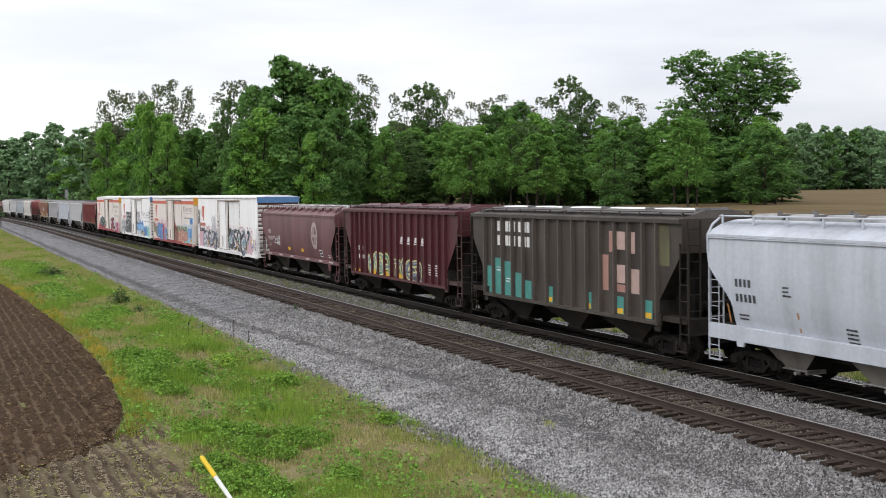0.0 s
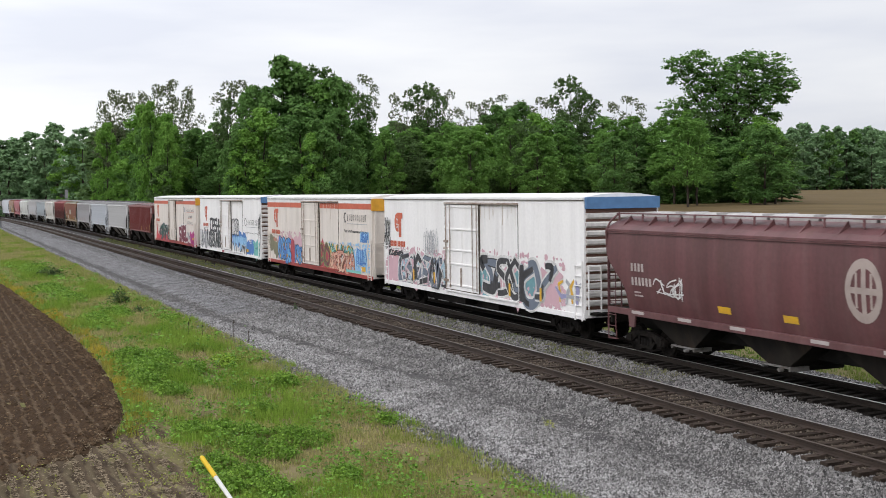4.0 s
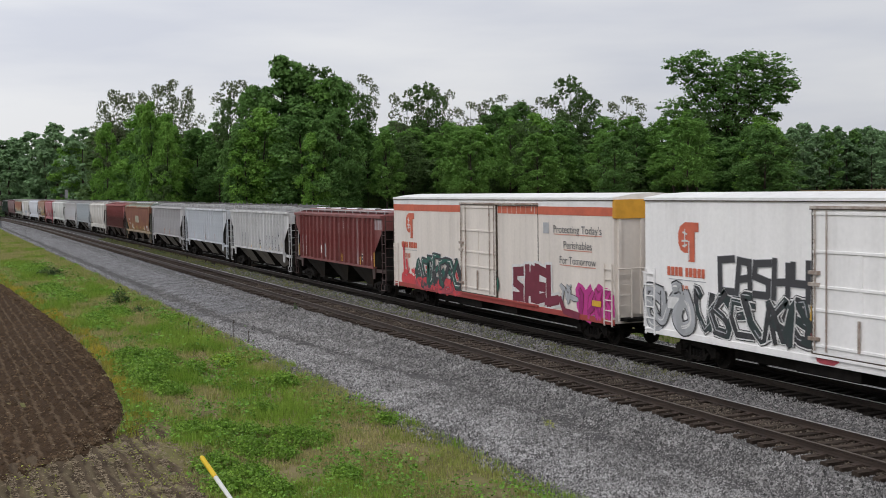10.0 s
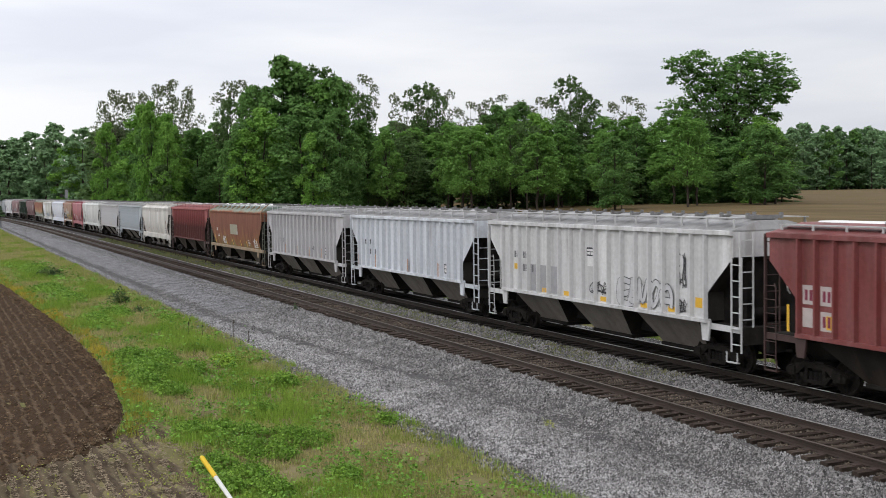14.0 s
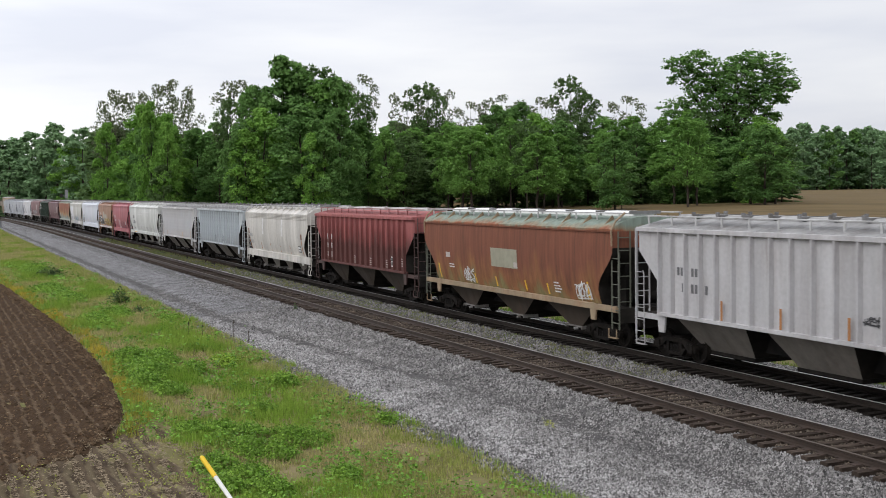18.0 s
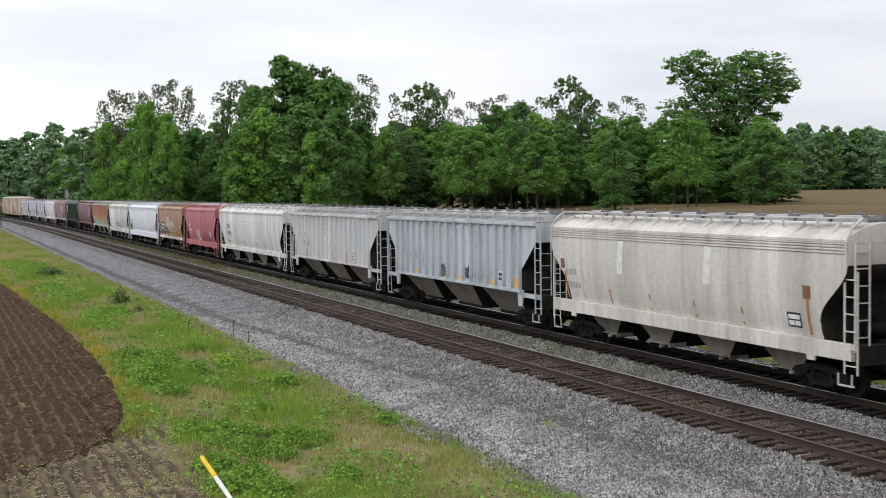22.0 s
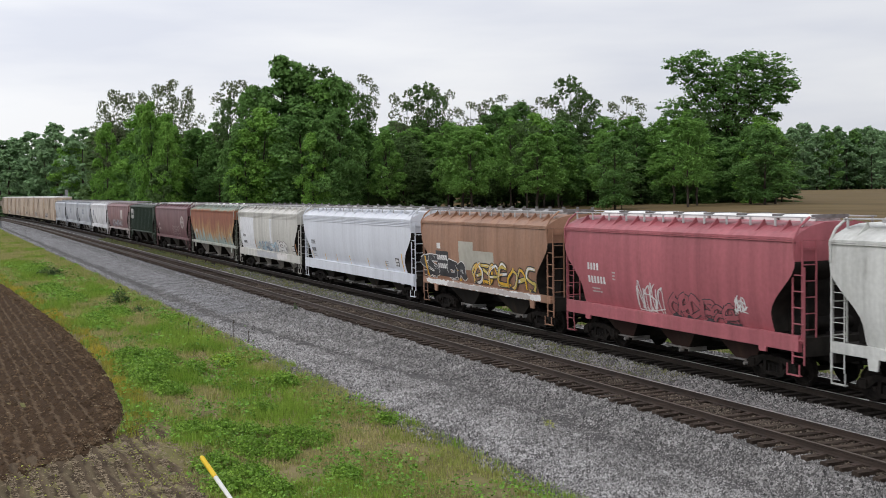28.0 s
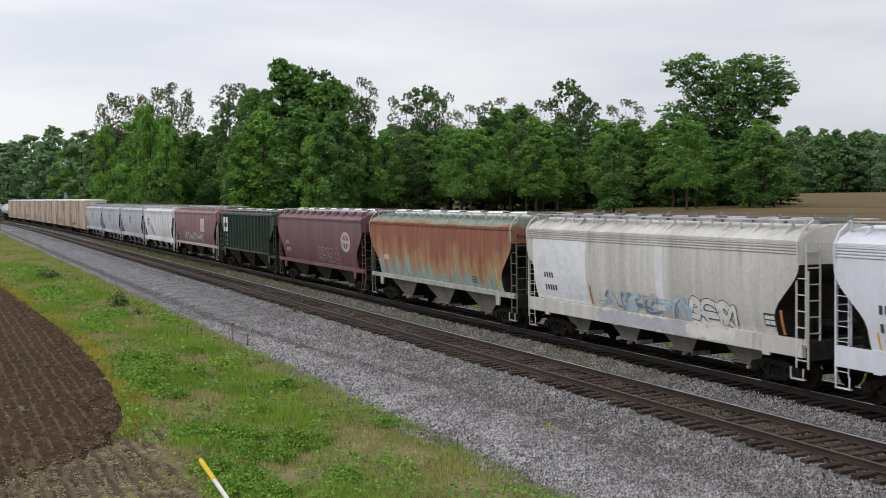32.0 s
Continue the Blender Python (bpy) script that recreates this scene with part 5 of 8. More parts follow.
def wagon_1():
    body = paint("dark_brown_grey_paint", (0.040, 0.032, 0.027), dirt=(0.17, 0.15, 0.12), dirt_amt=0.5)
    rib = paint("rib_grey", (0.082, 0.070, 0.060), dirt_amt=0.5)
    car, s = ribbed_hopper(size_of(1), body, 15, "dark grey-brown ribbed covered hopper wagon with teal patches and faded lettering", DARK_U, PALE_HATCH, body, rib=rib, high_walk=False, ztop=4.42, zlow=1.18, gear=paint("dark_gear", (0.028, 0.024, 0.021), spec=0.1))
    h = size_of(1) / 2
    for z in (3.78, 3.22):
        s.bars("faded_lettering", -5.25, z, 0.40, [0.22, 0.22, -0.1, 0.28, 0.12, -0.02, 0.28, -0.12, 0.22, -0.1, 0.22, 0.24], WHITE, 0.15)
    for x, z0, z1 in ((2.15, 1.28, 2.35), (2.85, 1.26, 2.7), (3.75, 1.26, 2.6), (4.7, 1.26, 2.2), (5.45, 1.26, 1.95)):
        s.panel("teal_patch", -h + x, -h + x + 0.62, z0, z1, TEAL, "faded teal paint patch")
    for x in (7.3, 10.1, 12.2, 13.9):
        s.panel("teal_patch", -h + x, -h + x + 0.45, 1.26, 1.85, TEAL)
        s.panel("yellow_patch", -h + x + 0.05, -h + x + 0.40, 1.28, 1.46, YELLOW)
    stencil(s, -h + 2.95, 2.3, WHITE, 2, 0.5)
    stencil(s, -h + 3.85, 1.9, WHITE, 2, 0.5)
    pink = colour("faded_pink", (0.36, 0.20, 0.165))
    light = colour("faded_pale_pink", (0.46, 0.33, 0.29))
    olive = mat("olive_end_sheet", (0.13, 0.13, 0.065), (0.06, 0.05, 0.035), 0.8, scale=1.5, amount=0.0, stretch=(1, 1, 0.3))
    s.panel("end_sheet", 6.05, 6.95, 3.0, 4.3, olive, "olive weathered end sheet")
    for x0, x1, z0, z1, m in ((11.2, 11.7, 2.0, 3.2, pink), (11.75, 12.15, 3.3, 4.0, pink), (12.2, 12.75, 2.3, 2.9, light), (12.9, 13.35, 3.3, 4.0, light), (12.9, 13.6, 2.0, 2.8, light), (12.2, 12.75, 3.4, 4.0, light), (12.15, 12.75, 2.0, 2.25, pink)):
        s.panel("emblem_panel", -h + x0, -h + x1, z0, z1, m, "large faded pink company emblem shapes")
    return car


def wagon_2():
    body = paint("dark_red_paint", (0.074, 0.016, 0.0195), dirt=(0.10, 0.06, 0.06), dirt_amt=0.4)
    car, s = ribbed_hopper(size_of(2), body, 16, "dark red ribbed covered hopper wagon with sprayed graffiti", DARK_U, body, body, high_walk=False, ztop=4.45, zlow=1.12, gear=paint("grimy_rungs", (0.07, 0.04, 0.038)))
    h = size_of(2) / 2
    s.piece(-4.0, -0.9, 1.2, 2.2, [SLATE, GREEN], LIME, 3, 4, shine=WHITE, label="dark sprayed letters edged in lime", w=0.14, edge=0.085)
    s.piece(0.0, 3.3, 1.2, 2.05, [SLATE, INK], LIME, 8, 4, shine=SILVER, label="slate sprayed letters edged in lime", w=0.17, edge=0.07)
    for x in (-3.4, -1.4, 0.3, 2.3):
        s.panel("amber_patch", x, x + 0.6, 1.2, 1.42, YELLOW, lift=0.03)
    for k in range(4):
        s.panel("company_letter", s.gaps[8 + k] - 0.22, s.gaps[8 + k] + 0.20, 2.98, 3.22, WHITE, slant=0.10)
        s.bars("underline", s.gaps[8 + k] - 0.26, 2.88, 0.06, [0.48], WHITE)
    marks(s, -h + 3.0, 2.35, WHITE)
    for x in (12.9, 13.7):
        stencil(s, -h + x, 2.0, WHITE, 5, 0.35)
    for x in (2.2, 2.9, 5.9, 8.5, 9.3):
        s.panel("yellow_mark", -h + x, -h + x + 0.4, 1.2, 1.33, YELLOW)
    return car


def wagon_3():
    car, s = smooth_hopper(size_of(3), MAROON, "maroon rounded covered hopper wagon with a round cream emblem", DARK_U, paint("mid_hatch", (0.48, 0.47, 0.46)), MAROON, bays=3)
    h = size_of(3) / 2
    emblem(s, 4.0, 2.85, 0.64, 0.80, colour("emblem_cream", (0.40, 0.33, 0.30)), "round cream emblem")
    marks(s, -h + 2.2, 2.75, FADED, 0.26, 4, 6)
    stencil(s, -h + 2.3, 2.05, FADED, 2)
    s.scribble(-5.1, -3.7, 2.05, 2.6, WHITE, 4, 11, 0.045)
    for x in (-2.0, 0.9):
        s.panel("yellow_mark", x, x + 0.6, 1.78, 1.98, YELLOW)
    for x in (-6.6, -4.0, -1.4, 2.0, 4.6, 6.6):
        s.panel("worn_patch", x, x + 0.7, 1.36, 1.46, FADED, lift=0.165)
    label_box(s, 4.7, 1.65, WHITE, 0.6, 0.4)
    stencil(s, 6.3, 1.75, WHITE, 2)
    return car


def reefer_brand(s, x0, z0):
    """Orange emblem, round on one side and notched, with the wordmark as bars below it."""
    b = Build()
    out = [(0.95, 1.18), (0.45, 1.18), (0.2, 1.06), (0.1, 0.85), (0.1, 0.55), (0.22, 0.34), (0.42, 0.26), (0.62, 0.26), (0.62, 0.0), (0.95, 0.0)]
    c = (0.7, 0.7)
    pts = [s.pt(x0 + a, z0 + q, 0.010) for a, q in [c] + out]
    b.add(pts, [(0, i + 1, i) for i in range(1, len(out))] + [(0, 1, len(out))])
    b.add([s.pt(x0 + a, z0 + q, 0.0105) for a, q in ((0.95, 0.9), (1.15, 0.9), (1.15, 1.18), (0.95, 1.18))], [(0, 1, 2, 3)])
    part("emblem", b, ORANGE, s.car, "round-sided orange emblem")
    f = Build()
    for q, w in (((0.28, 0.62), (0.62, 0.62)), ((0.45, 0.42), (0.45, 0.98)), ((0.66, 0.62), (0.66, 0.05)), ((0.33, 0.88), (0.57, 0.82)), ((0.33, 0.46), (0.57, 0.5))):
        s.stroke(f, [(x0 + q[0], z0 + q[1]), (x0 + w[0], z0 + w[1])], 0.055, 0.016)
    part("emblem_mark", f, WHITE, s.car)
    s.bars("wordmark", x0 - 0.5, z0 - 0.46, 0.27, [0.17, 0.17, 0.15, 0.2, -0.06, 0.15, 0.17, 0.17, 0.17, 0.15], ORANGE, 0.16)
    s.bars("wordmark_rule", x0 - 0.4, z0 - 0.58, 0.025, [1.9], SILVER)
    s.bars("reporting_mark", x0 - 0.1, z0 - 0.95, 0.22, [0.13, 0.13, 0.13, 0.15], SALMON, 0.25)


def company(s, x0, x1, z, h, seed):
    """A row of thin dark capitals under a rule."""
    ci = Build()
    s.stroke(ci, [(x0 + 0.36, z + h * 1.15), (x0 + 0.15, z + h * 1.22), (x0 + 0.02, z + h * 0.8), (x0 + 0.02, z + h * 0.3), (x0 + 0.15, z - 0.08), (x0 + 0.36, z - 0.02)], 0.075, 0.014)
    part("company_initial", ci, INK, s.car)
    n = 10
    w = (x1 - x0 - 0.55) / n
    for k in range(n):
        x = x0 + 0.55 + w * k
        # a thin upright and a short bar stand for each character
        s.bars("company_letter", x, z, h, [0.035, 0.035] if k % 3 else [0.05], INK, 0.28)
        if k % 3 != 1:
            s.bars("company_letter", x, z + (h - 0.04 if k % 2 else 0), 0.035, [0.15], INK)
    s.bars("underline", x0 + 0.5, z - 0.17, 0.03, [x1 - x0 - 0.5], SILVER)
    s.writing("slogan", "Rock Solid Transportation Solutions", x0, x0 + 3.75, z - 0.62, 0.12, INK, "small dark slogan")


def reefer(k, white, label, seed):
    L = size_of(k)
    e = L / 2 - 0.95
    if white:
        body = paint("reefer_white", (0.87, 0.86, 0.85), dirt_amt=0.08, streak=0.16)
        car, s = boxcar(L, body, label, end_mat=paint("reefer_end_rust" if k == 6 else "reefer_end", (0.70, 0.68, 0.66), dirt=(0.22, 0.10, 0.06) if k == 6 else (0.2, 0.18, 0.16), dirt_amt=0.5))
        bk = Build()
        bk.box(e + 0.001, e + 0.02, -1.45, 1.45, 1.2, 5.0)
        part("end_wall", bk, colour("end_rust", (0.14, 0.07, 0.05)), car, "rusty dark end wall")
        cap = Build()
        cap.box(e + 0.02, e + 0.14, -1.5, 1.5, 4.72, 5.13, 0.02)
        part("end_cap", cap, colour("cap_blue", (0.10, 0.22, 0.42)), car, "blue painted end cap")
        for j in range(6 if k == 4 else 0):
            x = 1.55 + 0.48 * j
            s.panel("side_corrugation", x, x + 0.05, 1.3, 4.75, body, lift=0.02)
    else:
        body = paint("reefer_cream", (0.735, 0.675, 0.615), dirt_amt=0.10, streak=0.2)
        car, s = boxcar(L, body, label, stripe=ORANGE, skirt=colour("skirt_red", (0.36, 0.06, 0.05)), rods=True, corrugated=False)
        cap = Build()
        cap.box(e - 0.06, e + 0.135, -1.538, 1.538, 4.42, 5.05, 0.02)
        part("end_cap", cap, colour("cap_amber", (0.66, 0.33, 0.03)), car, "amber painted top corner")
        wl = Build()
        for z in (4.62, 4.82):
            for q in range(9):
                wl.box(e + 0.136, e + 0.139, -0.2 + 0.15 * q, -0.09 + 0.15 * q, z, z + 0.09)
        part("warning_line", wl, INK, car, "small dark warning lettering")
    # grab iron panel beside the ladder
    s.panel("grab_panel", e - 1.15, e - 0.1, 1.3, 2.75, body, lift=0.006)
    return car, s


def wagon_4():
    car, s = reefer(4, True, "white refrigerator wagon with black and pink graffiti", 4)
    reefer_brand(s, -8.6, 3.2)
    s.bars("car_number", -8.1, 1.85, 0.22, [0.15] * 4, SLATE)
    s.scribble(-9.3, -7.4, 2.3, 2.55, INK, 3, 16, 0.06, "black sprayed tag")
    s.scribble(-10.0, -9.1, 2.65, 3.2, INK, 9, 10, 0.045)
    s.scribble(-9.9, -9.2, 3.2, 4.0, INK, 12, 8, 0.035)
    for x0, x1 in ((-9.6, -1.7), (1.35, 8.4)):
        rng = random.Random(int(x0 * 7))
        b = Build()
        for q in range(int((x1 - x0) / 0.45)):
            s.blob(b, x0 + 0.45 * q + 0.3, 1.75 + rng.uniform(-0.25, 0.25), 0.5, 0.55 + rng.uniform(-0.1, 0.25), 0.010, rng)
        part("graffiti_cloud", b, PINK, car, "pink sprayed background")
    teal = colour("graffiti_dusty_teal", (0.16, 0.33, 0.37))
    s.mist(-9.7, -1.7, 1.0, 2.7, PINK, 23, 420, 0.07, "pink spray haze")
    s.piece(-7.9, -2.1, 1.02, 2.45, [INK, SLATE, INK], WHITE, 20, 6, halo=WHITE, label="black sprayed wedges with white edges", w=0.30, edge=0.07, slant=0.25, sharp=True)
    s.piece(-7.6, -2.4, 1.02, 2.2, [WHITE, PINK], SLATE, 27, 6, label="white sprayed slivers", w=0.12, edge=0.03, slant=-0.2, sharp=True)
    s.piece(-7.4, -2.6, 1.3, 2.3, [PALE_BLUE], WHITE, 28, 4, w=0.16, edge=0.03, sharp=True)
    s.cloud(1.5, 3.0, 0.95, 2.6, teal, 34, 4, 0.012, "dusty teal sprayed cloud")
    s.cloud(4.2, 6.2, 1.3, 2.5, teal, 35, 5, 0.012)
    s.mist(1.4, 8.6, 1.0, 2.9, PINK, 36, 380, 0.07)
    s.piece(1.8, 7.4, 1.04, 2.7, [INK, INK, SLATE], WHITE, 33, 5, halo=WHITE, label="black sprayed bodies with white edges", w=0.34, edge=0.06, slant=0.2)
    for x in (-6.05, -3.55, 4.1, 6.7):
        s.panel("yellow_mark", x, x + 0.16, 1.25, 1.75, YELLOW, lift=0.05)
    s.graffiti(-1.9, -0.45, 1.5, 2.1, [PALE_BLUE], WHITE, 5, 2, lw=0.06)
    s.scribble(-4.7, -3.1, 2.5, 3.5, SILVER, 31, 26, 0.025, "faint circular tag")
    s.graffiti(7.9, 9.6, 1.3, 2.2, [SILVER, colour("graffiti_violet", (0.30, 0.30, 0.48)), YELLOW], WHITE, 6, 2, lw=0.05)
    return car


def wagon_5():
    car, s = reefer(5, False, "cream refrigerator wagon with a red-orange band and colourful graffiti", 5)
    reefer_brand(s, -8.8, 3.2)
    company(s, 5.9, 9.7, 3.85, 0.34, 1)
    s.cloud(-7.9, -2.2, 1.05, 2.75, PINK, 14, 13, label="pink sprayed haze")
    sky2 = colour("graffiti_azure", (0.13, 0.36, 0.66))
    s.mist(-7.9, -2.2, 1.2, 2.9, PINK, 24, 260, 0.06)
    s.piece(-7.6, -4.8, 0.98, 2.45, [sky2, BLUE], INK, 15, 5, shine=SKY, label="blue sprayed bodies with black edges", w=0.24, edge=0.055)
    s.piece(-3.8, -2.2, 0.98, 2.15, [sky2, BLUE], INK, 16, 3, shine=SKY, w=0.22, edge=0.06)
    fg = Build()
    s.stroke(fg, [(-4.3, 0.95), (-4.35, 1.6), (-4.3, 2.2), (-4.2, 2.5)], 0.85, 0.030, taper=0.45)
    part("graffiti_figure", fg, CRIMSON, car, "dark red sprayed shape")
    for q, (x, z) in enumerate(((-7.2, 1.35), (-6.3, 2.1), (-5.6, 1.4), (-3.3, 1.5), (-2.7, 1.3))):
        dt = Build()
        s.blob(dt, x, z, 0.11, 0.13, 0.044, random.Random(q), 10, 0.1)
        part("graffiti_dot", dt, YELLOW, car, "yellow sprayed dot")
    rng = random.Random(4)
    b = Build()
    for q in range(7):
        s.blob(b, -9.8 + 0.3 * q, 1.5 + 0.25 * rng.random() + 0.12 * (6 - q), 0.35, 0.5, 0.012, rng)
    tagged(part("graffiti_smudge", b, colour("olive_smudge", (0.20, 0.19, 0.12)), car, "olive sprayed smudge"), kind="stuff")
    s.graffiti(-1.2, 1.2, 1.5, 2.3, [DKGREEN, SILVER], WHITE, 51, 3, "dark green sprayed lettering on the door", lw=0.05)
    s.cloud(1.4, 3.1, 1.0, 2.5, CRIMSON, 17, 5, label="dark red sprayed cloud")
    s.piece(1.5, 3.1, 1.1, 2.4, [colour("graffiti_brown", (0.15, 0.11, 0.08)), DKRED], colour("graffiti_moss", (0.22, 0.30, 0.10)), 18, 2, label="brown sprayed bodies", w=0.24, edge=0.06)
    b = Build()
    for q in range(9):
        s.blob(b, 6.8 + 0.33 * q, 1.85 + rng.uniform(-0.3, 0.3), 0.3, 0.36, 0.011, rng)
    tagged(part("graffiti_cloud", b, SKY, car, "sky blue sprayed cloud"), kind="stuff")
    s.graffiti(3.2, 7.4, 1.9, 2.5, [GREEN, TEALG, YELLOW], INK, 22, 9, "green and yellow sprayed tips", lw=0.05)
    s.piece(3.2, 7.5, 0.98, 2.1, [SALMON, colour("graffiti_peach", (0.70, 0.45, 0.33))], colour("graffiti_umber", (0.16, 0.05, 0.04)), 19, 8, halo=SALMON, shine=WHITE, label="salmon sprayed bodies with dark edges", w=0.16, edge=0.045)
    s.mist(6.2, 10.0, 1.2, 2.6, SKY, 25, 300, 0.06, "sky blue spray haze")
    s.mist(3.0, 7.6, 1.9, 2.6, SKY, 26, 140, 0.035)
    s.writing("slogan", "Rock Solid Transportation Solutions", 5.9, 9.7, 3.22, 0.15, INK, "small dark slogan")
    s.panel("graffiti_fill", 8.5, 9.9, 2.75, 3.3, SKY, lift=0.012)
    s.scribble(8.6, 9.8, 2.8, 3.2, BLUE, 8, 12, 0.05)
    s.scribble(7.9, 9.4, 1.6, 2.3, BLUE, 18, 16, 0.05)
    s.panel("yellow_mark", 8.75, 9.35, 1.22, 1.46, YELLOW, lift=0.03)
    s.panel("teal_smear", 6.2, 8.6, 1.06, 1.2, TEALG, lift=0.035)
    return car


def wagon_6():
    car, s = reefer(6, True, "white refrigerator wagon with blue graffiti and a rusty end", 6)
    reefer_brand(s, -8.3, 3.2)
    company(s, 5.5, 9.45, 3.15, 0.36, 2)
    s.word("CASHY", -6.2, -2.2, 2.35, 3.45, colour("graffiti_charcoal", (0.055, 0.055, 0.06)), SILVER, 61, 0.20, 0.03, "tall charcoal sprayed letters", wild=0.05)
    s.piece(-7.2, -2.2, 1.02, 2.4, [colour("graffiti_soot", (0.035, 0.05, 0.05)), INK], WHITE, 62, 6, halo=INK, shine=SILVER, label="black sprayed bodies with white edges", w=0.25, edge=0.04, sharp=True)
    s.piece(-9.95, -7.5, 0.98, 2.4, [colour("graffiti_steel", (0.36, 0.37, 0.38)), SILVER], INK, 63, 3, shine=WHITE, label="grey sprayed bubble bodies", w=0.34, edge=0.045)
    s.panel("number_plate", -8.75, -7.85, 1.72, 2.08, WHITE, lift=0.03)
    s.bars("car_number", -8.65, 1.79, 0.22, [0.13] * 4, INK, 0.3)
    s.word("WOD", 1.55, 3.7, 2.35, 3.4, WHITE, INK, 64, 0.2, 0.16, "white sprayed letters with a black edge", wild=0.07)
    fb = Build()
    s.blob(fb, -1.95, 2.25, 0.3, 0.5, 0.034, random.Random(3), 12, 0.15)
    part("graffiti_patch", fb, YELLOW, car, "yellow sprayed patch")
    fb = Build()
    s.blob(fb, -1.85, 1.6, 0.32, 0.3, 0.036, random.Random(4), 12, 0.15)
    s.blob(fb, -1.6, 0.98, 0.45, 0.1, 0.036, random.Random(5), 12, 0.15)
    part("graffiti_patch", fb, CRIMSON, car, "red sprayed patch")
    rng = random.Random(9)
    b = Build()
    for q in range(16):
        s.blob(b, 1.9 + 0.41 * q, (1.95 if q < 10 else 1.55) + rng.uniform(-0.12, 0.2), 0.42, 0.55, 0.011, rng)
    tagged(part("graffiti_cloud", b, BLUE, car, "blue sprayed cloud"), kind="stuff")
    s.graffiti(2.0, 6.1, 0.95, 1.75, [INK, WHITE], WHITE, 65, 6, "black sprayed lettering", lw=0.06)
    drip = Build()
    for q in range(20):
        x = 2.0 + 0.21 * q
        zt = 2.2 + rng.uniform(-0.1, 0.1)
        s.stroke(drip, [(x, zt), (x + rng.uniform(-0.05, 0.05), zt - rng.uniform(0.35, 1.0))], rng.uniform(0.12, 0.26), 0.026 + 0.0005 * (q % 3))
    tagged(part("graffiti_drip", drip, SKY, car, "sky blue sprayed drips"), kind="stuff")
    s.graffiti(8.25, 9.5, 0.95, 2.1, [TEALG], DKGREEN, 66, 2, "teal sprayed lettering", lw=0.05, back=TEALG)
    label_box(s, 6.85, 1.75, INK, 0.6, 0.36)
    s.panel("yellow_mark", 6.05, 6.65, 1.2, 1.4, YELLOW, lift=0.05)
    s.scribble(9.4, 10.0, 2.5, 3.8, INK, 19, 14, 0.035)
    s.scribble(-1.5, 1.0, 1.2, 1.6, INK, 29, 22, 0.08)
    s.scribble(0.2, 1.1, 2.4, 2.9, INK, 39, 14, 0.05)
    s.panel("orange_dot", -2.1, -1.5, 2.3, 2.75, YELLOW, lift=0.015)
    return car


def wagon_7():
    car, s = reefer(7, False, "cream refrigerator wagon with an orange band and purple graffiti", 7)
    reefer_brand(s, -8.75, 3.2)
    for text, z, x0, x1 in (("Protecting Today's", 3.85, 6.1, 9.5), ("Perishables", 3.3, 6.85, 8.85), ("For Tomorrow", 2.75, 6.55, 9.1)):
        s.writing("slogan", text, x0, x1, z, 0.27, STENCIL, "dark green slogan")
        s.bars("slogan_rule", x0, z - 0.07, 0.03, [x1 - x0], SALMON)
    s.panel("round_mark", 5.3, 5.75, 3.8, 4.2, SILVER)
    red = colour("graffiti_red", (0.60, 0.06, 0.07))
    s.cloud(-9.2, -2.1, 0.84, 1.5, red, 70, 18, label="red sprayed haze along the sill")
    s.mist(-9.2, -2.1, 0.9, 1.9, red, 79, 320, 0.06, "red spray haze")
    s.piece(-7.4, -2.3, 1.0, 2.5, [colour("graffiti_pine", (0.025, 0.11, 0.085)), INK], INK, 71, 7, halo=WHITE, shine=WHITE, label="dark green sprayed bodies with white edges", w=0.26, edge=0.05, sharp=True)
    s.piece(-7.2, -2.4, 0.88, 1.5, [red, CRIMSON], DKRED, 76, 6, w=0.16, edge=0.03)
    b = Build()
    s.stroke(b, [(-8.9, 1.5), (-8.95, 2.9)], 0.18, 0.03)
    s.stroke(b, [(-9.0, 1.5), (-8.5, 1.6), (-8.6, 2.2)], 0.25, 0.031)
    part("graffiti_figure", b, red, car, "red sprayed tower shape")
    s.piece(-2.0, 1.3, 1.1, 2.3, [DKGREEN, GREEN], INK, 72, 4, w=0.26, edge=0.04, label="dark green sprayed bodies across the door")
    s.graffiti(-1.6, 1.5, 2.55, 2.95, [SILVER], INK, 75, 5, lw=0.04)
    s.word("SMEL", 2.8, 6.5, 1.1, 2.5, colour("graffiti_wine", (0.17, 0.025, 0.045)), WHITE, 73, 0.36, 0.2, "dark red sprayed letters edged in white", wild=0.07)
    ar = Build()
    s.stroke(ar, [(5.4, 1.25), (6.6, 1.45), (6.9, 1.05), (8.0, 0.95)], 0.26, 0.036)
    part("graffiti_arrow", ar, DKRED, car)
    s.graffiti(6.5, 7.8, 1.3, 2.0, [SILVER], INK, 78, 2, lw=0.05)
    s.graffiti(7.9, 10.1, 0.92, 2.0, [MAGENTA, MAGENTA, colour("graffiti_plum", (0.32, 0.02, 0.16))], DKRED, 74, 3, "magenta sprayed lettering", back=MAGENTA)
    s.panel("yellow_mark", 8.9, 9.5, 1.4, 1.6, YELLOW, lift=0.05)
    return car


def hopper(k, kind, name, col, label, nrib=17, under=GREY_U, hatch=DARK_HATCH, board=BOARD, mat_=None, **kw):
    kws = kw.pop("paint_kw", {})
    body = mat_ or paint(name, col, **kws)
    if kind == "r":
        return ribbed_hopper(size_of(k), body, nrib, label, under, hatch, board, **kw)
    return smooth_hopper(size_of(k), body, label, under, hatch, board, **kw)


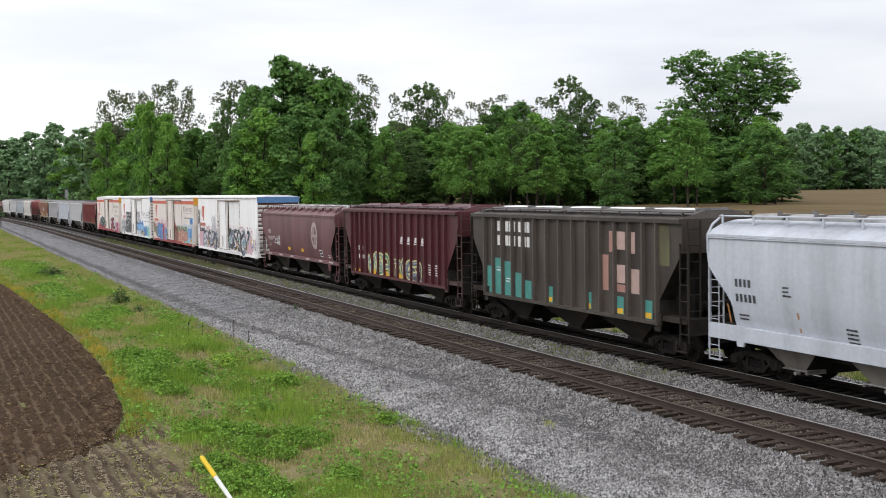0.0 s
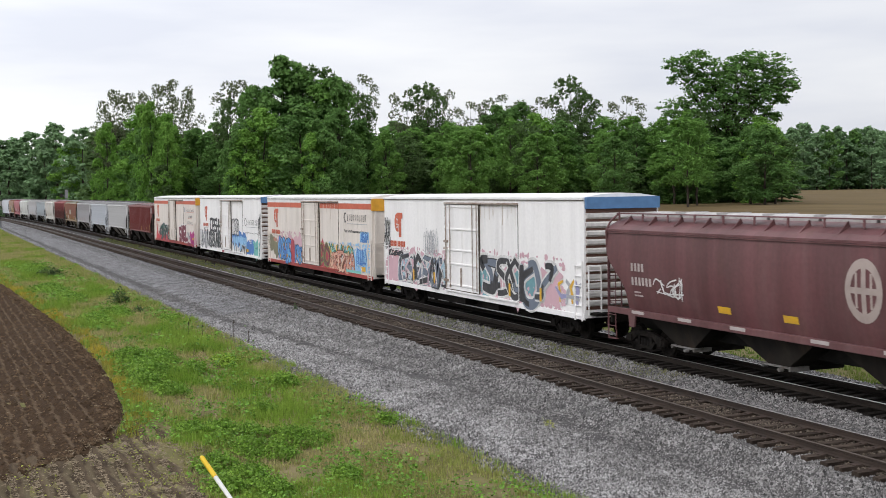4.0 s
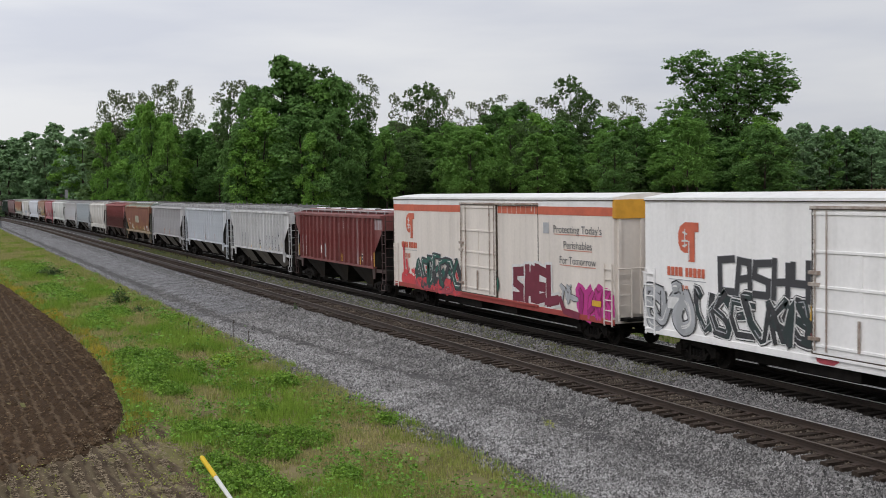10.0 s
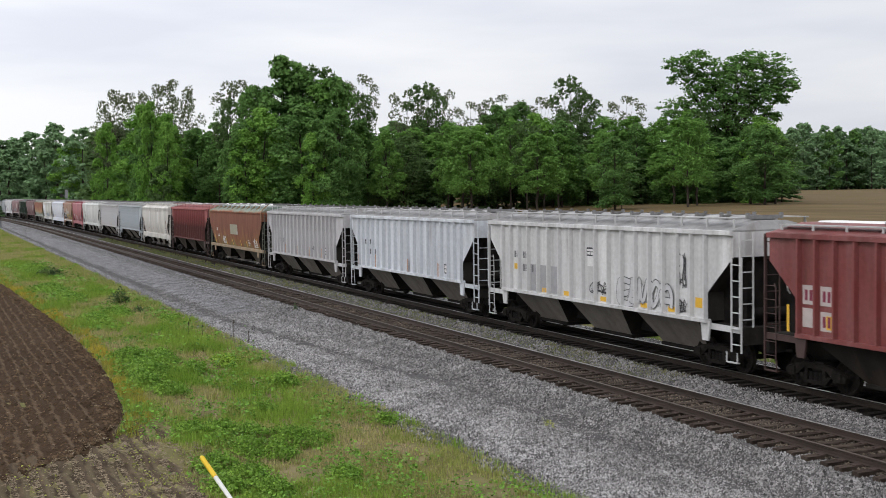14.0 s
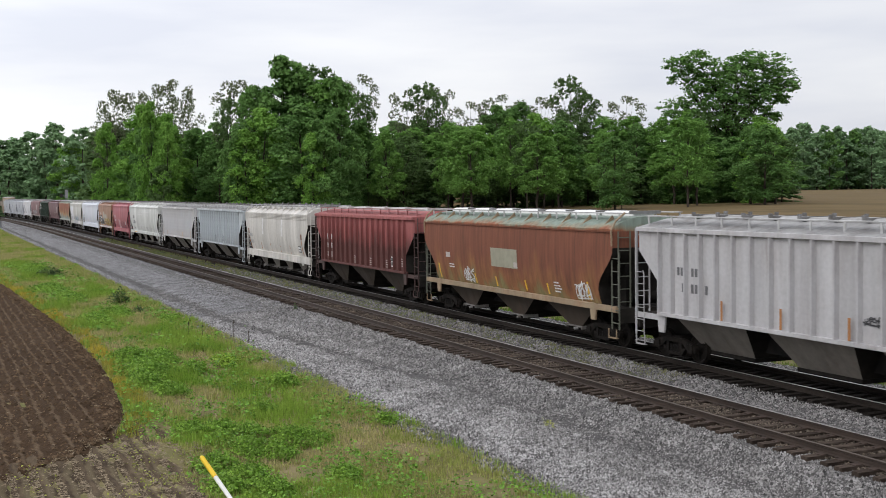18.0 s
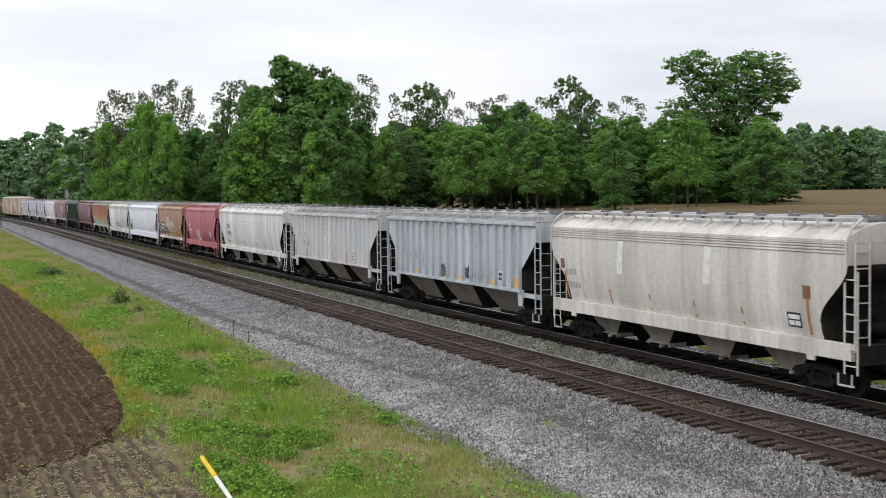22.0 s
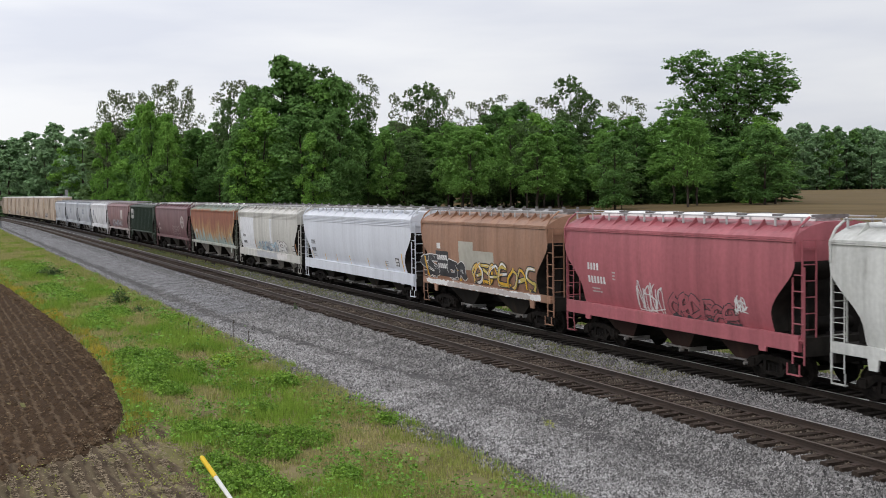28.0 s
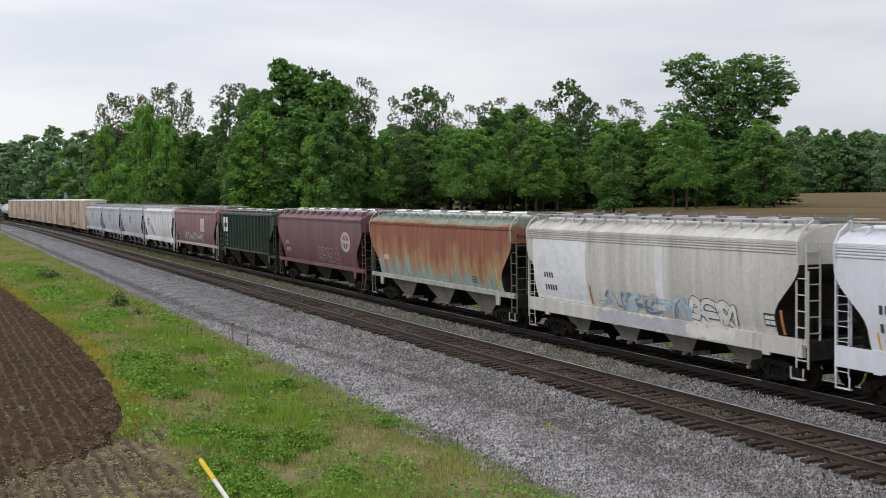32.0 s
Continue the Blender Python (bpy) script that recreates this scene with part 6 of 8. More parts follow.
def rib_marks(s, k, ink, z=2.8):
    """Reporting marks split between the outside posts."""
    h = size_of(k) / 2
    g = s.gaps
    for q in (1, 2):
        s.bars("reporting_mark", g[q] - 0.17, z, 0.25, [0.13, 0.13], ink, 0.25)
    s.bars("car_number", g[1] + 0.08, z - 0.5, 0.27, [0.13], ink, 0.25)
    s.bars("car_number", g[2] - 0.18, z - 0.5, 0.27, [0.14, 0.14], ink, 0.25)
    s.bars("car_number", g[3] - 0.22, z - 0.5, 0.27, [0.13], ink, 0.25)


def low_marks(s, xs, z=1.6, w=0.42, h=0.16):
    for x in xs:
        x = s.snap(x, w)
        s.panel("reflector", x, x + w, z, z + h, YELLOW)


def build_train():
    CARS.extend((wagon_0(), wagon_1(), wagon_2(), wagon_3(), wagon_4(), wagon_5(), wagon_6(), wagon_7()))

    car, s = hopper(8, "r", "red_brown_paint", (0.185, 0.047, 0.044), "red-brown ribbed covered hopper wagon with white roof hatches", 18, DARK_U, PALE_HATCH, BOARD, high_walk=False, gear=paint("grimy_rungs", (0.07, 0.04, 0.038)), paint_kw=dict(dirt=(0.34, 0.20, 0.19), streak=0.85))
    CARS.append(car)
    washed = mat("washed_panel", (0.36, 0.31, 0.32), (0.20, 0.085, 0.082), 0.7, scale=2.4, amount=0.0, stretch=(1.5, 1, 0.35))
    wx = s.snap(3.35, 0.62)
    s.panel("washed_panel", wx, wx + 0.62, 1.58, 4.03, washed, "one pale washed-out side panel")
    for x in (-3.2, 0.4, 2.3):
        lx = s.snap(x, 0.34)
        s.word("N" if x != 0.4 else "F", lx, lx + 0.36, 3.1, 3.7, GHOST, GHOST, 88, 0.06, 0.01, "ghost of old lettering", wild=0.05)
    s.panel("washed_corner", 6.58, 7.62, 3.46, 4.02, washed)
    for q, z in ((0, 2.35), (1, 2.35), (0, 1.75), (1, 1.7)):
        s.panel("stencil_patch", s.gaps[q] - 0.24, s.gaps[q] + 0.24, z, z + 0.5, FADED)
        s.bars("reporting_mark", s.gaps[q] - 0.15, z + 0.1, 0.28, [0.11, 0.11], DKRED, 0.25)
    s.panel("yellow_label", -5.5, -5.2, 1.75, 2.1, YELLOW)
    wx = s.snap(-2.5, 0.45)
    s.panel("white_label", wx, wx + 0.45, 1.9, 2.35, WHITE)
    wx = s.snap(-1.8, 0.6)
    s.panel("grey_door", wx, wx + 0.6, 1.7, 2.45, GREY_WASH)
    label_box(s, 4.75, 1.75, WHITE, 0.5, 0.4)
    wx = s.snap(6.2, 0.25)
    s.panel("white_label", wx, wx + 0.25, 1.85, 2.1, WHITE)
    for x in (-6.85, 1.5, 4.55, 6.72):
        s.panel("reflector_strip", x - 0.05, x + 0.05, 1.58, 2.3 if abs(x) > 5 else 2.0, YELLOW, lift=0.112)
    stencil(s, -2.4, 3.9, FADED, 4, 0.3)
    stencil(s, 1.7, 3.75, FADED, 4, 0.3)

    car, s = hopper(9, "r", "light_grey_paint", (0.60, 0.60, 0.60), "light grey ribbed covered hopper wagon with black outline graffiti", 18, paint_kw=dict(dirt_amt=0.25))
    CARS.append(car)
    rib_marks(s, 9, STENCIL)
    for q in (3, 4, 5):
        s.panel("grey_overpaint", s.gaps[q] - 0.33, s.gaps[q] + 0.33, 1.6, 2.6, GREY_WASH)
    s.piece(1.9, 5.0, 1.62, 2.5, [colour("graffiti_pale_grey", (0.52, 0.52, 0.53))], INK, 91, 5, label="pale bubble letters with a black outline", w=0.17, edge=0.028)
    label_box(s, -0.25, 3.1, INK, 0.5, 0.3)
    wx = s.snap(-0.2, 0.4)
    s.panel("white_shield", wx, wx + 0.4, 2.75, 3.1, WHITE)
    s.scribble(0.0, 1.2, 1.85, 2.2, INK, 5, 9, 0.04)
    s.scribble(5.3, 5.7, 2.5, 3.3, INK, 15, 6, 0.03)
    s.scribble(5.3, 5.7, 1.65, 2.0, INK, 25, 6, 0.03)
    low_marks(s, (-6.0,), 2.35, 0.36, 0.22)
    low_marks(s, (-3.9, -2.0, 0.6, 3.4, 5.0))
    low_marks(s, (6.0,), 1.85, 0.45, 0.3)

    car, s = hopper(10, "r", "pale_bluish_paint", (0.62, 0.65, 0.69), "pale bluish-white ribbed covered hopper wagon", 18, paint_kw=dict(dirt_amt=0.18))
    CARS.append(car)
    rib_marks(s, 10, INK, 2.7)
    for x in (-6.65, -4.0, 0.5, 4.2):
        s.panel("reflector_strip", x - 0.05, x + 0.05, 1.58, 2.2, RUST_MARK, lift=0.112)
    label_box(s, 4.3, 1.75)

    car, s = hopper(11, "r", "dull_grey_paint", (0.47, 0.465, 0.475), "dull grey ribbed covered hopper wagon with rust-stained eaves", 18, paint_kw=dict(dirt=(0.20, 0.13, 0.10), dirt_amt=0.3, streak=0.45))
    CARS.append(car)
    rib_marks(s, 11, STENCIL, 2.75)
    for x in (-3.4, -0.8, 1.8, 4.3, 6.6):
        s.panel("reflector_strip", x - 0.05, x + 0.05, 1.58, 2.15, RUST_MARK, lift=0.112)
    label_box(s, 4.9, 1.8)
    s.scribble(2.2, 2.9, 2.0, 2.2, INK, 6, 4, 0.03)

    rust_orange = rusty("rust_over_orange", (0.17, 0.058, 0.030), (0.235, 0.10, 0.038), (0.20, 0.17, 0.07), 0.75, 3.3)
    car, s = hopper(12, "s", "", (0, 0, 0), "rusty orange rounded covered hopper wagon with a pale painted-out square", under=paint("rusty_underbody", (0.050, 0.036, 0.026)), hatch=PALE_HATCH, mat_=rust_orange,
                    sill=paint("rust_sill", (0.30, 0.23, 0.15), dirt=(0.25, 0.10, 0.04)), bays=3,
                    roof=rusty("rust_over_sage", (0.20, 0.25, 0.21), (0.22, 0.19, 0.13), (0.24, 0.085, 0.04), 3.95, 4.35), rungs=paint("olive_rungs", (0.13, 0.14, 0.11)))
    CARS.append(car)
    s.panel("painted_square", -1.2, 1.15, 2.35, 3.1, colour("sage_square", (0.33, 0.32, 0.24)), "pale sage painted-out square")
    s.panel("white_label", 0.85, 1.15, 2.4, 2.6, FADED, lift=0.02)
    s.panel("white_label", -5.8, -5.35, 2.52, 2.74, FADED)
    stencil(s, -5.5, 2.2, WHITE, 2, 0.5)
    s.scribble(-4.0, -3.1, 1.65, 2.1, WHITE, 14, 12, 0.04)
    s.scribble(5.6, 6.6, 1.6, 2.1, WHITE, 16, 12, 0.045)
    stencil(s, 4.0, 2.0, WHITE, 4, 0.6)
    for x in (-6.75, -3.0, -1.0, 1.6, 3.4, 6.4):
        s.panel("reflector_strip", x, x + 0.12, 1.55, 2.2 if abs(x) > 6 else 1.95, YELLOW)

    car, s = hopper(13, "r", "faded_red_paint", (0.30, 0.075, 0.072), "faded red ribbed covered hopper wagon with a darker lower side", 18, gear=paint("grimy_rungs", (0.07, 0.04, 0.038)), mat_=rusty("two_tone_red", (0.31, 0.10, 0.096), (0.21, 0.058, 0.054), (0.10, 0.034, 0.029), 2.1, 4.5), hatch=paint("mid_hatch", (0.48, 0.47, 0.46)), under=paint("brown_underbody", (0.055, 0.045, 0.038), dirt_amt=0.6, spec=0.1), board=paint("red_board", (0.25, 0.08, 0.08)), paint_kw=dict(dirt=(0.13, 0.07, 0.06), dirt_amt=0.5))
    CARS.append(car)
    for q in (1, 2):
        for z in (2.75, 2.25, 1.75):
            s.bars("reporting_mark", s.gaps[q] - 0.2, z, 0.30, [0.18, 0.18], WHITE if z > 2 else FADED, 0.12)
    for x in (-0.95, 1.4, 3.9):
        stencil(s, x, 1.95, FADED, 4, 0.4)
    label_box(s, 4.7, 1.7, WHITE, 0.45, 0.5)
    stencil(s, 6.2, 2.1, FADED, 4, 0.4)

    car, s = hopper(14, "s", "dirty_white_paint", (0.58, 0.56, 0.52), "dirty white rounded covered hopper wagon with orange rust runs", sill_z=1.05, steps=True, paint_kw=dict(dirt_amt=0.25, dirt=(0.25, 0.20, 0.15)))
    CARS.append(car)
    marks(s, -6.6, 2.38, GREY_WASH)
    s.panel("rust_patch", -7.0, -6.7, 2.6, 2.95, colour("rust_patch", (0.20, 0.10, 0.06)))
    s.panel("rust_patch", 6.0, 6.3, 2.5, 2.85, MATS["rust_patch"])
    rust_runs(s, (-6.75, 6.1), 1.55, 2.5, RUST_MARK)
    rust_runs(s, (-3.8, -1.4, 1.0, 3.3), 1.55, 2.05, RUST_MARK, 0.09)
    for x in (-3.2, 1.6):
        s.panel("clean_patch", x, x + 0.35, 2.6, 3.7, WHITE, "cleaner pale streak", slant=0.1)
    label_box(s, 5.3, 1.7, INK, 0.55, 0.4)

    car, s = hopper(15, "r", "pale_blue_grey_paint", (0.445, 0.485, 0.51), "pale blue-grey ribbed covered hopper wagon with yellow reflectors", 18, hatch=DARK_HATCH, paint_kw=dict(dirt_amt=0.35))
    CARS.append(car)
    rib_marks(s, 15, GREY_WASH, 2.8)
    low_marks(s, (-6.3,), 1.9, 0.36, 0.25)
    low_marks(s, (-4.0, -1.3, 1.0, 3.6))
    low_marks(s, (6.1,), 1.6, 0.45, 0.4)
    s.scribble(-1.4, -0.6, 1.65, 2.1, INK, 6, 12, 0.05)
    s.scribble(1.4, 2.1, 1.75, 2.15, INK, 16, 12, 0.07)
    s.scribble(2.4, 3.1, 1.75, 1.95, GREY_WASH, 26, 9, 0.06)
    label_box(s, 4.9, 1.75, WHITE, 0.5, 0.42)

    car, s = hopper(16, "r", "warm_grey_paint", (0.53, 0.53, 0.54), "grey ribbed covered hopper wagon with a dark shield label", 18, paint_kw=dict(dirt=(0.30, 0.20, 0.11), dirt_amt=0.55, rust=(0.22, 0.13, 0.06)))
    CARS.append(car)
    rib_marks(s, 16, STENCIL, 2.75)
    label_box(s, -0.75, 3.0, INK, 0.5, 0.32)
    wx = s.snap(-0.7, 0.4)
    s.panel("white_shield", wx, wx + 0.4, 2.6, 3.0, WHITE)
    for x in (-6.7, 3.0, 6.55):
        s.panel("reflector_strip", x - 0.06, x + 0.06, 1.58, 2.3 if abs(x) > 5 else 2.0, YELLOW, lift=0.112)
    for x in (-4.4, 0.8):
        s.panel("reflector_strip", x - 0.05, x + 0.05, 1.58, 2.0, RUST_MARK, lift=0.112)
    label_box(s, 4.2, 1.75, INK, 0.45, 0.36)
    blue_wash = mat("bluish_repaint", (0.46, 0.53, 0.60), (0.40, 0.42, 0.43), 0.6, scale=1.6, amount=0.0, stretch=(1, 1, 0.3))
    for q, g in enumerate(s.gaps[-6:]):
        s.panel("repainted_sheet", g - 0.34, g + 0.34, 3.3 - 0.28 * q, 4.02, blue_wash, "bluish repainted side sheet")
    ochre = mat("ochre_runs", (0.40, 0.27, 0.12), (0.52, 0.50, 0.46), 0.8, scale=3, amount=0.0, stretch=(2, 1, 0.3))
    for q, (g, z0, z1) in enumerate(((2, 1.6, 2.1), (5, 1.6, 2.3), (8, 3.2, 4.0), (10, 1.58, 2.6), (12, 2.0, 3.4), (13, 2.2, 3.8), (14, 2.6, 3.9))):
        s.panel("rust_run", s.gaps[g] + 0.18, s.gaps[g] + 0.34, z0, z1, ochre, "ochre rust run", lift=0.018)

    car, s = hopper(17, "s", "greenish_white_paint", (0.60, 0.61, 0.585), "greenish white rounded covered hopper wagon with dark numbers", sill_z=1.2, bays=4, paint_kw=dict(dirt_amt=0.2, dirt=(0.2, 0.2, 0.16)))
    CARS.append(car)
    marks(s, -6.6, 2.8, INK, 0.32, 4, 6, 0.55)
    stencil(s, -6.6, 1.8, INK, 2, 0.8)
    for x0, x1, z0, z1 in ((-3.0, 3.6, 3.50, 3.55), (-3.4, 3.0, 3.22, 3.27), (-3.0, 3.2, 2.06, 2.11), (-2.6, 3.2, 1.80, 1.85)):
        s.panel("washed_stripe", x0, x1, z0, z1, WHITE, "faint stripe of cleaner paint")
    for x in (-2.0, 1.5, 4.0):
        stencil(s, x, 1.9, GREY_WASH, 3, 0.8)
    s.panel("orange_mark", -6.0, -4.6, 1.3, 1.36, YELLOW, lift=0.17)

    car, s = hopper(18, "s", "pink_red_paint", (0.385, 0.112, 0.132), "pinkish red rounded covered hopper wagon with dark outline tags", hatch=PALE_HATCH, sill_z=1.05, under=RED_U, bays=3, paint_kw=dict(dirt_amt=0.2, dirt=(0.2, 0.08, 0.08)))
    CARS.append(car)
    marks(s, -4.6, 2.65, WHITE, 0.24, 4, 6)
    stencil(s, -4.4, 2.0, FADED, 2, 0.7)
    stencil(s, -3.0, 2.6, FADED, 3, 0.3)
    s.scribble(-1.5, -0.1, 1.5, 2.3, WHITE, 81, 14, 0.04, "white sprayed tag")
    s.piece(0.2, 2.0, 1.45, 2.25, [MATS["pink_red_paint"]], INK, 82, 3, label="black outline sprayed bodies", w=0.17, edge=0.028)
    s.piece(2.0, 3.6, 1.45, 2.1, [MATS["pink_red_paint"]], INK, 83, 3, w=0.12, edge=0.028)
    s.scribble(3.5, 4.1, 1.9, 2.3, WHITE, 84, 8, 0.04)
    s.scribble(1.4, 3.6, 1.2, 1.45, FADED, 85, 14, 0.03)

    car, s = hopper(19, "s", "tan_brown_paint", (0.33, 0.185, 0.12), "tan brown rounded covered hopper wagon with yellow and white graffiti", sill_z=1.2, under=DARK_U, bays=2, paint_kw=dict(dirt=(0.12, 0.06, 0.035), dirt_amt=0.5))
    CARS.append(car)
    grey = colour("primer_grey", (0.42, 0.40, 0.34))
    s.panel("primer_patch", -1.95, -0.45, 2.05, 3.25, grey, "pale primer patch")
    s.panel("primer_patch", -0.45, 1.5, 2.25, 2.9, grey)
    s.panel("black_patch", -4.5, -3.1, 1.62, 2.75, INK, "black overpainted number panel")
    for z in (2.35, 1.98):
        s.bars("car_number", -4.35, z, 0.22, [0.17] * 5, WHITE)
    s.piece(-6.1, -4.5, 1.5, 2.55, [INK], WHITE, 95, 2, label="black sprayed bodies with white edges", w=0.26, edge=0.04, sharp=True)
    s.piece(-3.1, -1.5, 1.5, 2.4, [INK], WHITE, 94, 2, w=0.26, edge=0.04, sharp=True)
    s.panel("yellow_strip", -5.75, -5.58, 1.52, 2.45, YELLOW, lift=0.03, slant=-0.1)
    s.panel("yellow_strip", -2.2, -2.03, 1.52, 2.0, YELLOW, lift=0.03, slant=-0.08)
    s.panel("white_label", -4.35, -3.95, 2.85, 3.1, WHITE)
    s.piece(-0.6, 5.0, 1.5, 2.45, [colour("graffiti_straw", (0.55, 0.44, 0.12)), WHITE, YELLOW], INK, 96, 7, shine=WHITE, label="straw and white sprayed bodies with black edges", w=0.13, edge=0.045, slant=0.2)
    s.cloud(-5.6, 5.4, 1.22, 1.47, WHITE, 106, 40, 0.166, "white sprayed smears along the sill")
    s.cloud(-3.2, 4.4, 1.22, 1.44, FADED, 107, 20, 0.169)

    car, s = hopper(20, "s", "clean_white_paint", (0.62, 0.645, 0.70), "clean white rounded covered hopper wagon with slim yellow reflectors", sill_z=0.95, steps=True, under=DARK_U, paint_kw=dict(dirt_amt=0.1, streak=0.2))
    CARS.append(car)
    marks(s, -7.3, 2.4, INK, 0.22, 4, 4)
    stencil(s, -7.2, 1.75, GREY_WASH, 2, 0.7)
    rust_runs(s, (-7.45, -5.0, -2.9, -0.6, 2.4, 5.0), 1.52, 1.95, YELLOW, 0.07)
    rust_runs(s, (7.4,), 1.52, 2.4, YELLOW, 0.1)
    label_box(s, 6.5, 1.75, INK, 0.5, 0.4)
    for x in (-6.0, -2.4, 1.0, 4.8):
        stencil(s, x, 1.25, GREY_WASH, 2, 0.8)
    stencil(s, 5.0, 1.9, GREY_WASH, 3, 0.6)

    car, s = hopper(21, "s", "greyed_white_paint", (0.56, 0.55, 0.51), "greyed white rounded covered hopper wagon with silver graffiti along the sill", sill_z=1.0, steps=True, paint_kw=dict(dirt_amt=0.2, dirt=(0.25, 0.22, 0.18)))
    CARS.append(car)
    s.panel("clean_panel", -7.2, -3.3, 1.5, 3.7, colour("fresh_white", (0.70, 0.71, 0.73)), "repainted whiter end panel")
    s.panel("clean_panel", 1.0, 1.4, 1.6, 3.7, colour("fresh_white", (0.70, 0.71, 0.73)))
    marks(s, -6.4, 2.3, INK, 0.2, 4, 5)
    s.piece(-2.6, 2.6, 1.48, 2.15, [SLATE, SILVER, PALE_BLUE], SILVER, 97, 7, shine=WHITE, label="blue-grey sprayed bodies", w=0.13, edge=0.03)
    s.cloud(2.7, 4.9, 1.45, 2.25, colour("graffiti_chalk", (0.66, 0.64, 0.62)), 98, 7, 0.011, "chalk white sprayed cloud")
    s.piece(2.8, 4.8, 1.5, 2.25, [MATS["graffiti_chalk"], WHITE], INK, 99, 3, label="chalk white sprayed bodies", w=0.2, edge=0.03)
    rust_runs(s, (-3.2, 6.9), 1.52, 2.2, RUST_MARK)
    label_box(s, 6.2, 1.7, INK, 0.5, 0.36)
    s.cloud(-2.6, 2.6, 1.04, 1.46, SILVER, 103, 22, 0.166, "silver sprayed smears on the sill")
    s.cloud(2.7, 4.9, 1.04, 1.46, MATS["graffiti_chalk"], 104, 8, 0.168)

    teal_rust = rusty("rust_over_teal", (0.23, 0.085, 0.05), (0.34, 0.20, 0.09), (0.26, 0.32, 0.30), 1.2, 3.7)
    car, s = hopper(22, "s", "", (0, 0, 0), "teal rounded covered hopper wagon rusting orange from the roof down", hatch=PALE_HATCH, mat_=teal_rust, sill=paint("sage_sill", (0.36, 0.38, 0.34), dirt=(0.2, 0.12, 0.07)), bays=3, roof=MATS["rust_over_sage"], rungs=paint("olive_rungs", (0.13, 0.14, 0.11)))
    CARS.append(car)
    s.panel("white_label", -6.2, -5.5, 2.2, 2.45, FADED)
    stencil(s, 4.2, 1.9, INK, 3, 0.5)
    s.panel("reflector_strip", 6.6, 6.72, 1.6, 2.4, YELLOW)

    car, s = hopper(23, "s", "deep_maroon_paint", (0.135, 0.058, 0.065), "maroon rounded covered hopper wagon with a faded round emblem", hatch=PALE_HATCH, under=DARK_U, bays=3, paint_kw=dict(dirt=(0.2, 0.14, 0.14)))
    CARS.append(car)
    emblem(s, 5.5, 2.85, 0.8, 0.55, FADED, "faded round emblem")
    s.piece(0.5, 4.1, 1.55, 2.4, [MATS["deep_maroon_paint"]], FADED, 99, 5, label="pale outline sprayed bodies", w=0.16, edge=0.03)
    marks(s, -6.4, 2.4, FADED)

    car, s = hopper(24, "r", "dark_green_paint", (0.028, 0.048, 0.034), "dark green ribbed covered hopper wagon with a white emblem", 16, under=DARK_U, hatch=PALE_HATCH, paint_kw=dict(dirt=(0.07, 0.08, 0.06)), high_walk=False)
    CARS.append(car)
    s.panel("emblem", -6.6, -5.0, 2.75, 3.85, WHITE, "white block emblem", lift=0.112)
    s.panel("emblem_cut", -6.3, -5.3, 3.1, 3.4, INK, lift=0.12)
    for z in (2.4, 2.0, 1.7):
        s.bars("reporting_mark", -6.4, z, 0.12, [1.1], WHITE)

    car, s = hopper(25, "s", "faded_maroon_paint", (0.20, 0.095, 0.10), "faded maroon rounded covered hopper wagon with pale graffiti", hatch=BOARD, under=DARK_U, bays=3, sill=paint("pale_sill", (0.42, 0.36, 0.35)), paint_kw=dict(dirt=(0.2, 0.14, 0.14)))
    CARS.append(car)
    s.graffiti(-4.5, 3.6, 1.6, 2.4, [SILVER, SLATE], FADED, 101, 7, "pale sprayed lettering", lw=0.08)
    s.panel("faded_patch", 2.6, 4.2, 2.5, 3.6, FADED)

    for k, nm, col, lab in ((26, "bright_white_paint", (0.66, 0.66, 0.68), "bright white rounded covered hopper wagon"), (27, "mid_grey_paint", (0.43, 0.45, 0.49), "grey rounded covered hopper wagon"),
                            (28, "mid_grey_paint", (0.43, 0.45, 0.49), "grey rounded covered hopper wagon"), (29, "mid_grey_paint", (0.43, 0.45, 0.49), "grey rounded covered hopper wagon")):
        car, s = hopper(k, "s", nm, col, lab, steps=True, sill_z=1.1)
        CARS.append(car)
        s.bars("car_number", -1.5 if k > 26 else -6.0, 3.0, 0.3, [0.3] * 4, SLATE)
        s.bars("car_number", -1.5 if k > 26 else -6.0, 2.6, 0.3, [0.3] * 4, SLATE)
        if k == 26:
            s.panel("grey_streak", -3.4, -2.2, 1.6, 2.6, GREY_WASH, slant=-0.8)
    tan = paint("tan_box_paint", (0.46, 0.36, 0.27), dirt=(0.10, 0.055, 0.03), dirt_amt=0.7, streak=1.0)
    for k in range(30, 37):
        car, s = boxcar(size_of(k), tan, "weathered tan box wagon with rust streaks", name="box_wagon", far=True, rods=False)
        CARS.append(car)
        s.graffiti(-8 + k % 3, -3 + k % 3, 1.2, 2.0, [INK, SILVER], DKGREEN, k, 4, lw=0.05)
    for k in range(37, 40):
        CARS.append(tank_wagon(size_of(k), paint("tank_white", (0.58, 0.62, 0.66)), "white tank wagon with a walkway on top"))
    for k in range(40, 44):
        CARS.append(hopper(k, "r", "black_paint", (0.05, 0.046, 0.042), "black ribbed covered hopper wagon", 12, under=DARK_U)[0])


build_train()
# ---------------------------------------------------------------- trees
BARK = mat("bark", (0.062, 0.050, 0.040), (0.034, 0.028, 0.023), 0.9, scale=6, amount=0.0, stretch=(1, 1, 0.2), spec=0.08)


def leaf_mat(name, c, d):
    return mat(name, c, d, 0.7, scale=0.30, amount=0.0, isle=0.30, trans=0.40, spec=0.12)


